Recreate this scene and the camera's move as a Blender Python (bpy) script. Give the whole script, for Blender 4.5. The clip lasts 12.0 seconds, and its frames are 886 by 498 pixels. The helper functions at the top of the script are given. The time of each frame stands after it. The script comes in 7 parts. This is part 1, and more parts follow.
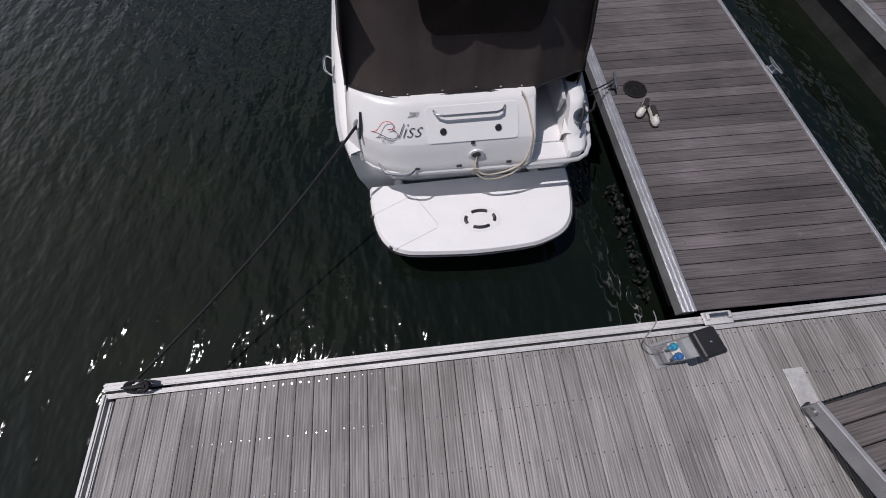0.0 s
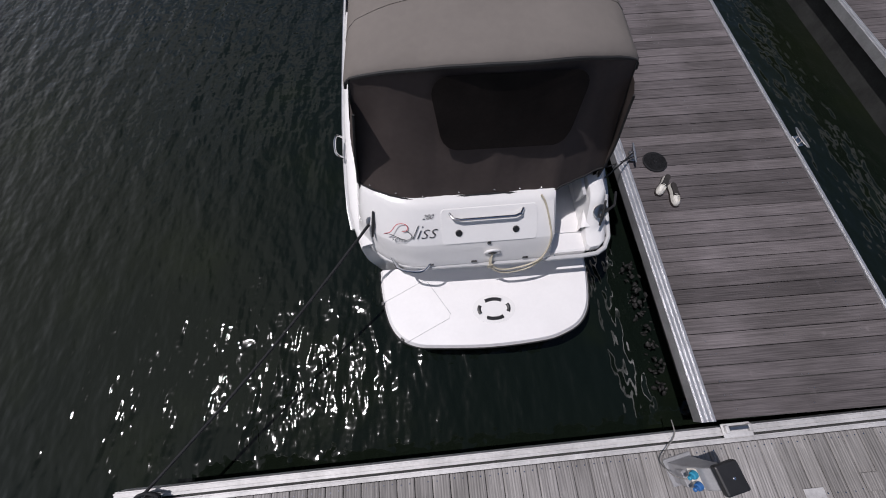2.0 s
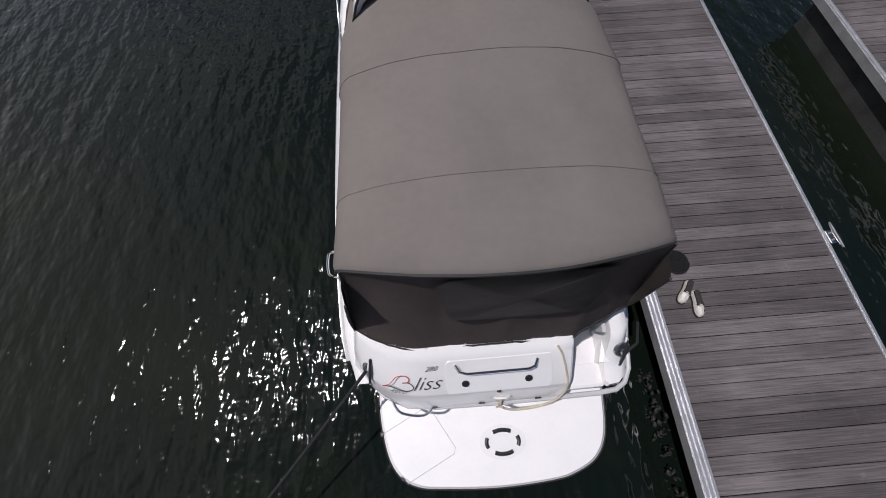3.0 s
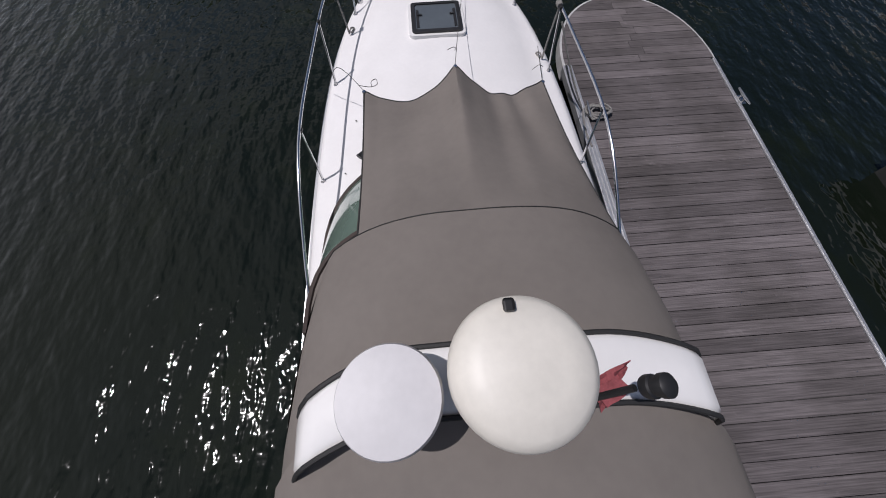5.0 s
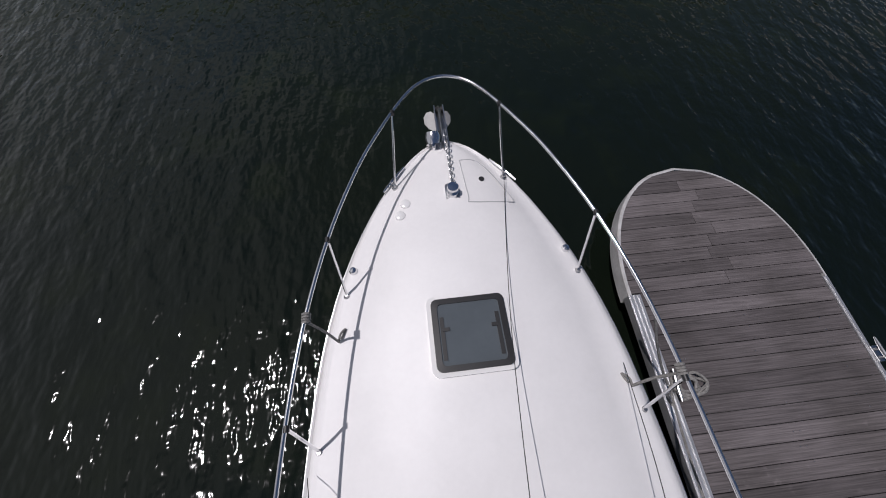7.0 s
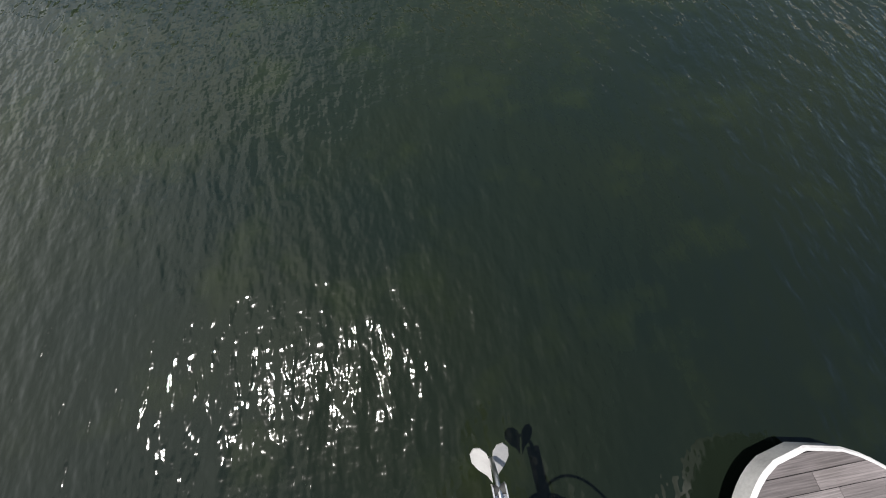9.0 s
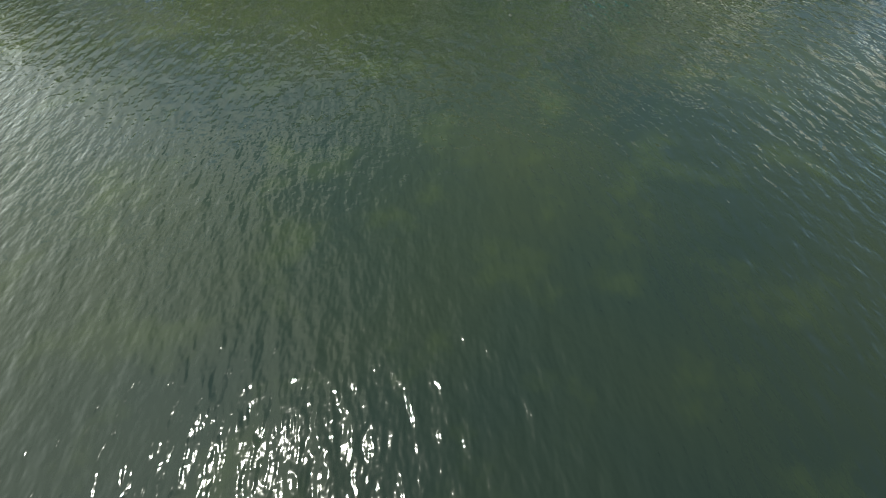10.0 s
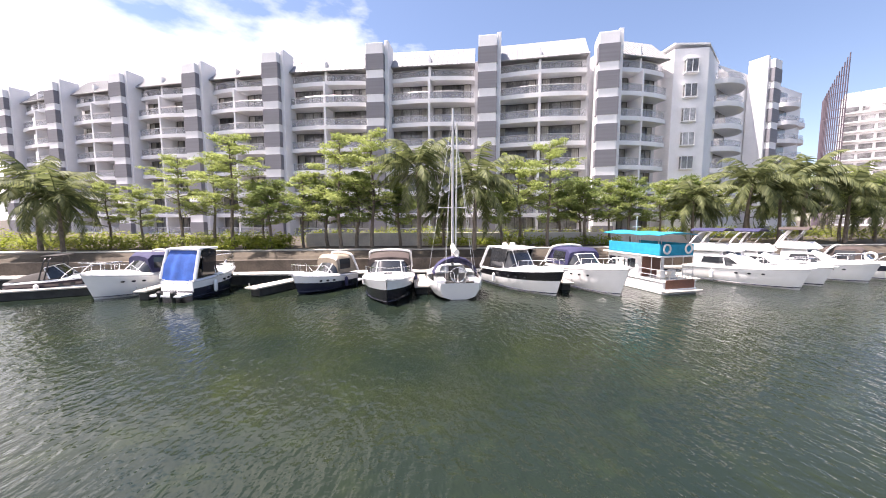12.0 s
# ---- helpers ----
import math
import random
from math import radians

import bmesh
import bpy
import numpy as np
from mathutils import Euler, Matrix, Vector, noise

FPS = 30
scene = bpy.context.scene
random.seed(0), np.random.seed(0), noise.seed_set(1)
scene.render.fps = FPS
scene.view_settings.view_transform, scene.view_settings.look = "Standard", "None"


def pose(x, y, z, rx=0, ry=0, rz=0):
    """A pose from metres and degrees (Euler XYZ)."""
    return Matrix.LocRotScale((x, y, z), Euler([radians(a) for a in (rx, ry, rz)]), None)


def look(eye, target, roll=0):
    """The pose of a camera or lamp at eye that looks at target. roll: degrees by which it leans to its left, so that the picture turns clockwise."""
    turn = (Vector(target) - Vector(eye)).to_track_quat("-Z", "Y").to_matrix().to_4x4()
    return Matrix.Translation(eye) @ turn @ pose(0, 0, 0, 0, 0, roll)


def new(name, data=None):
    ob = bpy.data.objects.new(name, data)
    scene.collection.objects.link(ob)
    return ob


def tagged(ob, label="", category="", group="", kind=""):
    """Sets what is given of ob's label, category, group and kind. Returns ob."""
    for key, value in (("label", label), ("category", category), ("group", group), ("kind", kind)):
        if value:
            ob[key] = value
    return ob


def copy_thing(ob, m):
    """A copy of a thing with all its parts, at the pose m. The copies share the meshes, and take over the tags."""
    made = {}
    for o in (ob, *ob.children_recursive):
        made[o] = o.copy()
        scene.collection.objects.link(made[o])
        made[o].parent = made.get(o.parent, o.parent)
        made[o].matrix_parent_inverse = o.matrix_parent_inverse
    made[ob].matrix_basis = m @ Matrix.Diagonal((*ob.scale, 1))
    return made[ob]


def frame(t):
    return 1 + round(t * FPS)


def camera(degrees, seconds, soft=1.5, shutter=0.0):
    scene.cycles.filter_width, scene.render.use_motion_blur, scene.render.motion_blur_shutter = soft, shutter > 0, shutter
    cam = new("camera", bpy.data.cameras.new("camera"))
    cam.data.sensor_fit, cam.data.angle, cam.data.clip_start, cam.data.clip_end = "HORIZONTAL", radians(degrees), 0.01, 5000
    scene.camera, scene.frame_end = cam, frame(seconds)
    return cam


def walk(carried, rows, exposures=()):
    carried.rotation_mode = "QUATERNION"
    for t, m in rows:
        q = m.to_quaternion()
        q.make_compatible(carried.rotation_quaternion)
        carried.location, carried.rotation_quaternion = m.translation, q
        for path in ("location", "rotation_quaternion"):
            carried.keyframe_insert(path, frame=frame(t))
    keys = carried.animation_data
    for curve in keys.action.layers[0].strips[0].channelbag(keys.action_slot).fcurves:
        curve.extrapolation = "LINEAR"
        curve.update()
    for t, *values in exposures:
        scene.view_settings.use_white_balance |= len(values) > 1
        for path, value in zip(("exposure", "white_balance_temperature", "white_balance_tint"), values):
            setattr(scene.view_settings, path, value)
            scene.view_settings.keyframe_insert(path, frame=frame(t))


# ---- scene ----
cam = camera(104.12, 12.0, soft=1.0)
PATH = [
    (0.0, pose(-0.143, -0.452, 3.574, 24.02, 0, -5.09) @ pose(0, 0, 0, 0, 0, -1.24)),
    (0.5, pose(-0.175, -0.456, 3.632, 24.12, 0, -4.72) @ pose(0, 0, 0, 0, 0, -1.55)),
    (1.0, pose(-0.177, -0.320, 3.705, 23.90, 0, -4.59) @ pose(0, 0, 0, 0, 0, -1.45)),
    (1.5, pose(-0.162, 0.013, 3.786, 23.43, 0, -4.50) @ pose(0, 0, 0, 0, 0, -1.31)),
    (2.0, pose(-0.155, 0.508, 3.889, 22.44, 0, -4.22) @ pose(0, 0, 0, 0, 0, -1.29)),
    (2.5, pose(-0.113, 1.118, 3.999, 21.69, 0, -4.38) @ pose(0, 0, 0, 0, 0, -1.43)),
    (3.0, pose(-0.069, 1.784, 4.071, 21.18, 0, -4.17) @ pose(0, 0, 0, 0, 0, -1.47)),
    (3.2, pose(-0.044, 2.056, 4.094, 20.83, 0, -4.25) @ pose(0, 0, 0, 0, 0, -1.56)),
    (4.8, pose(0.094, 4.174, 4.026, 22.82, 0, -4.16) @ pose(0, 0, 0, 0, 0, -1.45)),
    (5.0, pose(0.125, 4.466, 3.948, 23.63, 0, -4.51) @ pose(0, 0, 0, 0, 0, -1.03)),
    (5.5, pose(0.192, 5.232, 3.829, 23.73, 0, -5.39) @ pose(0, 0, 0, 0, 0, 0.37)),
    (6.0, pose(0.223, 6.084, 3.788, 23.39, 0, -5.92) @ pose(0, 0, 0, 0, 0, 0.82)),
    (6.5, pose(0.185, 6.935, 3.900, 23.46, 0, -6.49) @ pose(0, 0, 0, 0, 0, 0.51)),
    (7.0, pose(0.134, 7.794, 3.996, 24.56, 0, -7.34) @ pose(0, 0, 0, 0, 0, -0.06)),
    (7.2, pose(0.123, 8.124, 4.019, 24.76, 0, -7.40) @ pose(0, 0, 0, 0, 0, -0.20)),
    (8.8, pose(0.244, 10.995, 4.125, 20.98, 0, -8.36) @ pose(0, 0, 0, 0, 0, -2.50)),
    (9.0, pose(0.239, 11.262, 4.149, 20.98, 0, -8.39) @ pose(0, 0, 0, 0, 0, -2.56)),
    (9.5, pose(0.194, 12.112, 4.169, 24.66, 0, -7.74) @ pose(0, 0, 0, 0, 0, -2.28)),
    (10.0, pose(0.194, 13.045, 4.264, 33.14, 0, -7.01) @ pose(0, 0, 0, 0, 0, -1.27)),
    (10.5, pose(0.171, 13.937, 4.379, 45.73, 0, -6.63) @ pose(0, 0, 0, 0, 0, -0.02)),
    (11.0, pose(0.078, 14.804, 4.403, 58.18, 0, -6.62) @ pose(0, 0, 0, 0, 0, 0.53)),
    (11.5, pose(-0.055, 15.687, 4.403, 74.85, 0, -6.54) @ pose(0, 0, 0, 0, 0, 0.27)),
    (12.0, pose(-0.241, 16.208, 4.369, 85.04, 0, -6.69) @ pose(0, 0, 0, 0, 0, 0.04)),
]
walk(cam, PATH, exposures=[(0.0, -0.62, 6200, 17), (3.0, -0.5, 6200, 17), (4.7, -0.5, 6200, 17), (5.0, -0.62, 6200, 17), (5.5, -0.62, 6200, 17), (7.0, -0.8, 6200, 17), (8.6, -0.3, 6500, 13),
                           (9.0, 0.80, 6550, 10), (9.6, 1.82, 6650, 13), (10.1, 1.54, 6750, -4), (10.5, 1.76, 6900, 6), (11.0, 2.02, 6800, 15), (11.5, 2.04, 6780, 19), (12.0, 1.84, 6750, 22)])

# ---------------------------------------------------------------- world and sun
SUN = Vector((-0.360, 0.058, 0.931)).normalized()
world = bpy.data.worlds.new("sky_world")
scene.world = world
world.use_nodes = True
wn, wl = world.node_tree.nodes, world.node_tree.links
sky = wn.new("ShaderNodeTexSky")
sky.sky_type, sky.sun_disc = "NISHITA", False
sky.sun_elevation = math.asin(SUN.z)
sky.sun_rotation = math.atan2(SUN.x, SUN.y)
sky.air_density, sky.dust_density, sky.ozone_density = 1.0, 0.6, 1.4
wc = wn.new("ShaderNodeTexCoord")
wm = wn.new("ShaderNodeMapping")
wm.inputs["Scale"].default_value = (1.0, 1.0, 2.4)
wm.inputs["Location"].default_value = (3.3, 0.4, 0.55)
cl = wn.new("ShaderNodeTexNoise")
cl.inputs["Scale"].default_value, cl.inputs["Detail"].default_value, cl.inputs["Roughness"].default_value = 1.7, 9.0, 0.55
ramp = wn.new("ShaderNodeValToRGB")
ramp.color_ramp.elements[0].position, ramp.color_ramp.elements[1].position = 0.62, 0.80
mixw = wn.new("ShaderNodeMixRGB")
mixw.inputs[2].default_value = (10.5, 10.7, 11.0, 1)
wl.new(wc.outputs["Generated"], wm.inputs[0])
wl.new(wm.outputs[0], cl.inputs["Vector"])
sepw, biasw = wn.new("ShaderNodeSeparateXYZ"), wn.new("ShaderNodeMath")
biasw.operation = "MULTIPLY_ADD"
biasw.inputs[1].default_value = -0.55
wl.new(wc.outputs["Generated"], sepw.inputs[0])
wl.new(sepw.outputs[0], biasw.inputs[0])
wl.new(cl.outputs["Fac"], biasw.inputs[2])
wl.new(biasw.outputs[0], ramp.inputs[0])
wl.new(ramp.outputs[0], mixw.inputs[0])
wl.new(sky.outputs[0], mixw.inputs[1])
wl.new(mixw.outputs[0], wn["Background"].inputs[0])
wn["Background"].inputs[1].default_value = 0.064
sun = new("sun", bpy.data.lights.new("sun", "SUN"))
sun.data.energy, sun.data.angle, sun.data.color = 4.5, radians(0.53), (1.0, 0.96, 0.91)
sun.matrix_world = look(SUN * 60, (0, 0, 0))

# ---------------------------------------------------------------- materials
def mat(name, col, rough=0.5, metal=0.0, var=0.12, scale=6.0, bump=0.0, bscale=60.0, rand=0.0, spec=0.5, stretch=(1, 1, 1),
        col2=None, fine=0.0, coat=0.0, alpha=1.0, trans=0.0):
    """A procedural surface: two scales of colour change, fine relief, and a shade of its own for each object."""
    m = bpy.data.materials.new(name)
    m.use_nodes = True
    n, l = m.node_tree.nodes, m.node_tree.links
    b = n["Principled BSDF"]
    b.inputs["Roughness"].default_value, b.inputs["Metallic"].default_value = rough, metal
    b.inputs["Specular IOR Level"].default_value = spec
    b.inputs["Coat Weight"].default_value = coat
    b.inputs["Transmission Weight"].default_value = trans
    b.inputs["Alpha"].default_value = alpha
    tc, mp = n.new("ShaderNodeTexCoord"), n.new("ShaderNodeMapping")
    mp.inputs["Scale"].default_value = stretch
    info = n.new("ShaderNodeObjectInfo")
    off = n.new("ShaderNodeVectorMath")
    off.operation = "MULTIPLY_ADD"
    off.inputs[1].default_value = (37.0, 61.0, 13.0)
    l.new(info.outputs["Random"], off.inputs[0])
    l.new(tc.outputs["Object"], off.inputs[2])
    l.new(off.outputs[0], mp.inputs[0])
    def tex(s, d):
        t = n.new("ShaderNodeTexNoise")
        t.inputs["Scale"].default_value, t.inputs["Detail"].default_value = s, d
        l.new(mp.outputs[0], t.inputs["Vector"])
        return t
    big, small = tex(scale, 5), tex(scale * 9, 3)
    add = n.new("ShaderNodeMath")
    add.operation = "MULTIPLY_ADD"
    add.inputs[1].default_value = 0.45 if fine == 0 else fine
    l.new(small.outputs["Fac"], add.inputs[0])
    l.new(big.outputs["Fac"], add.inputs[2])
    rng = n.new("ShaderNodeMapRange")
    rng.inputs["From Min"].default_value, rng.inputs["From Max"].default_value = 0.45, 1.0
    l.new(add.outputs[0], rng.inputs[0])
    mx = n.new("ShaderNodeMixRGB")
    dark = col2 if col2 else tuple(c * (1 - 2 * var) for c in col)
    lite = tuple(min(1, c * (1 + var)) for c in col)
    mx.inputs[1].default_value, mx.inputs[2].default_value = (*dark, 1), (*lite, 1)
    l.new(rng.outputs[0], mx.inputs[0])
    out = mx.outputs[0]
    if rand:
        hs, rr = n.new("ShaderNodeHueSaturation"), n.new("ShaderNodeMapRange")
        rr.inputs["To Min"].default_value, rr.inputs["To Max"].default_value = 1 - rand, 1 + rand
        l.new(info.outputs["Random"], rr.inputs[0])
        l.new(rr.outputs[0], hs.inputs["Value"])
        l.new(out, hs.inputs["Color"])
        out = hs.outputs[0]
    l.new(out, b.inputs["Base Color"])
    if bump:
        bt, bp = tex(bscale, 3), n.new("ShaderNodeBump")
        bp.inputs["Strength"].default_value, bp.inputs["Distance"].default_value = bump, 0.01
        l.new(bt.outputs["Fac"], bp.inputs["Height"])
        l.new(bp.outputs[0], b.inputs["Normal"])
    return m


def plank_mat(name, col, axis, rand, groove=0.5):
    """Weathered ribbed decking: streaks and fine grooves along the board, stains across several boards."""
    m = bpy.data.materials.new(name)
    m.use_nodes = True
    n, l = m.node_tree.nodes, m.node_tree.links
    b = n["Principled BSDF"]
    b.inputs["Roughness"].default_value, b.inputs["Specular IOR Level"].default_value = 0.8, 0.25
    tc, info, geo = n.new("ShaderNodeTexCoord"), n.new("ShaderNodeObjectInfo"), n.new("ShaderNodeNewGeometry")
    off = n.new("ShaderNodeVectorMath")
    off.operation = "MULTIPLY_ADD"
    off.inputs[1].default_value = (17.0, 23.0, 5.0)
    l.new(info.outputs["Random"], off.inputs[0])
    l.new(tc.outputs["Object"], off.inputs[2])
    mp = n.new("ShaderNodeMapping")
    mp.inputs["Scale"].default_value = (1.0, 34.0, 1.0) if axis == "x" else (34.0, 1.0, 1.0)
    l.new(off.outputs[0], mp.inputs[0])
    grain, stain, spots = n.new("ShaderNodeTexNoise"), n.new("ShaderNodeTexNoise"), n.new("ShaderNodeTexNoise")
    grain.inputs["Scale"].default_value, grain.inputs["Detail"].default_value = 2.6, 6
    stain.inputs["Scale"].default_value, stain.inputs["Detail"].default_value = 1.3, 6
    spots.inputs["Scale"].default_value, spots.inputs["Detail"].default_value = 9.0, 5
    l.new(mp.outputs[0], grain.inputs["Vector"])
    l.new(geo.outputs["Position"], stain.inputs["Vector"])
    l.new(geo.outputs["Position"], spots.inputs["Vector"])
    r1 = n.new("ShaderNodeValToRGB")
    r1.color_ramp.elements[0].position, r1.color_ramp.elements[1].position = 0.30, 0.72
    r1.color_ramp.elements[0].color = (*[c * 0.58 for c in col], 1)
    r1.color_ramp.elements[1].color = (*[min(1, c * 1.22) for c in col], 1)
    l.new(grain.outputs["Fac"], r1.inputs[0])
    mul = n.new("ShaderNodeMixRGB")
    mul.blend_type = "MULTIPLY"
    mul.inputs[0].default_value = 1
    r2 = n.new("ShaderNodeValToRGB")
    r2.color_ramp.elements[0].position, r2.color_ramp.elements[1].position = 0.32, 0.62
    r2.color_ramp.elements[0].color, r2.color_ramp.elements[1].color = (0.72, 0.72, 0.70, 1), (1.1, 1.1, 1.1, 1)
    l.new(stain.outputs["Fac"], r2.inputs[0])
    l.new(r1.outputs[0], mul.inputs[1])
    l.new(r2.outputs[0], mul.inputs[2])
    sp = n.new("ShaderNodeMixRGB")
    r3 = n.new("ShaderNodeValToRGB")
    r3.color_ramp.elements[0].position, r3.color_ramp.elements[1].position = 0.66, 0.80
    r3.color_ramp.elements[0].color, r3.color_ramp.elements[1].color = (0, 0, 0, 1), (0.35, 0.35, 0.35, 1)
    l.new(spots.outputs["Fac"], r3.inputs[0])
    l.new(r3.outputs[0], sp.inputs[0])
    l.new(mul.outputs[0], sp.inputs[1])
    sp.inputs[2].default_value = (*[min(1, c * 1.7) for c in col], 1)
    hs, rr = n.new("ShaderNodeHueSaturation"), n.new("ShaderNodeMapRange")
    rr.inputs["To Min"].default_value, rr.inputs["To Max"].default_value = 1 - rand, 1 + rand
    l.new(info.outputs["Random"], rr.inputs[0])
    l.new(rr.outputs[0], hs.inputs["Value"])
    l.new(sp.outputs[0], hs.inputs["Color"])
    l.new(hs.outputs[0], b.inputs["Base Color"])
    wv, bp = n.new("ShaderNodeTexWave"), n.new("ShaderNodeBump")
    wv.bands_direction = "Y" if axis == "x" else "X"
    wv.inputs["Scale"].default_value, wv.inputs["Distortion"].default_value = 14.0, 0.3
    l.new(tc.outputs["Object"], wv.inputs["Vector"])
    bp.inputs["Strength"].default_value, bp.inputs["Distance"].default_value = groove, 0.006
    l.new(wv.outputs["Fac"], bp.inputs["Height"])
    l.new(bp.outputs[0], b.inputs["Normal"])
    return m


def water_mat():
    m = bpy.data.materials.new("harbour_water")
    m.use_nodes = True
    n, l = m.node_tree.nodes, m.node_tree.links
    b = n["Principled BSDF"]
    b.inputs["Roughness"].default_value, b.inputs["IOR"].default_value = 0.062, 1.33
    b.inputs["Specular IOR Level"].default_value = 0.5
    geo = n.new("ShaderNodeNewGeometry")
    def noise_at(scale, detail, stretch, turn=0, rough=0.5):
        mp, t = n.new("ShaderNodeMapping"), n.new("ShaderNodeTexNoise")
        mp.inputs["Scale"].default_value = stretch
        mp.inputs["Rotation"].default_value = (0, 0, radians(turn))
        t.inputs["Scale"].default_value, t.inputs["Detail"].default_value, t.inputs["Roughness"].default_value = scale, detail, rough
        l.new(geo.outputs["Position"], mp.inputs[0])
        l.new(mp.outputs[0], t.inputs["Vector"])
        return t
    depth, weed = noise_at(0.16, 4, (1, 1, 1)), noise_at(0.75, 6, (1, 1, 1), 0, 0.6)
    r = n.new("ShaderNodeValToRGB")
    r.color_ramp.elements[0].position, r.color_ramp.elements[1].position = 0.35, 0.68
    r.color_ramp.elements[0].color, r.color_ramp.elements[1].color = (0.0068, 0.0118, 0.0094, 1), (0.0118, 0.0160, 0.0080, 1)
    l.new(depth.outputs["Fac"], r.inputs[0])
    r2 = n.new("ShaderNodeValToRGB")
    r2.color_ramp.elements[0].position, r2.color_ramp.elements[1].position = 0.53, 0.72
    r2.color_ramp.elements[0].color, r2.color_ramp.elements[1].color = (0, 0, 0, 1), (0.30, 0.30, 0.30, 1)
    l.new(weed.outputs["Fac"], r2.inputs[0])
    mx = n.new("ShaderNodeMixRGB")
    mx.inputs[2].default_value = (0.024, 0.033, 0.009, 1)
    l.new(r2.outputs[0], mx.inputs[0])
    l.new(r.outputs[0], mx.inputs[1])
    # camera contrast put into the colour: darker by the berths, brighter towards mid-basin
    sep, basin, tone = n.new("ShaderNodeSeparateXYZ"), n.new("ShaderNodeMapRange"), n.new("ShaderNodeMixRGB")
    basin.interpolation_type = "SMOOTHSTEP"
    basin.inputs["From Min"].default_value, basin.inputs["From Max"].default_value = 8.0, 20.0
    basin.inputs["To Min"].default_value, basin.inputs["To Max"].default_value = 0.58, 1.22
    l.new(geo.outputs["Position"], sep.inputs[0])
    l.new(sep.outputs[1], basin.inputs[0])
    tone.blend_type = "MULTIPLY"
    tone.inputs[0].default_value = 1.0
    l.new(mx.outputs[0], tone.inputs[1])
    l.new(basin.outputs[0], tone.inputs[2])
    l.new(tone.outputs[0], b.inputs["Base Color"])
    prev = None
    for t, d, s in ((noise_at(0.9, 2, (1.0, 0.38, 1), 24), 0.10, 0.45), (noise_at(4.4, 2, (1.0, 0.46, 1), 18, 0.5), 0.078, 0.62),
                    (noise_at(9.5, 1, (0.62, 1.0, 1), -12), 0.010, 0.65)):
        bp = n.new("ShaderNodeBump")
        bp.inputs["Strength"].default_value, bp.inputs["Distance"].default_value = s, d
        l.new(t.outputs["Fac"], bp.inputs["Height"])
        if prev:
            l.new(prev.outputs[0], bp.inputs["Normal"])
        prev = bp
    l.new(prev.outputs[0], b.inputs["Normal"])
    return m


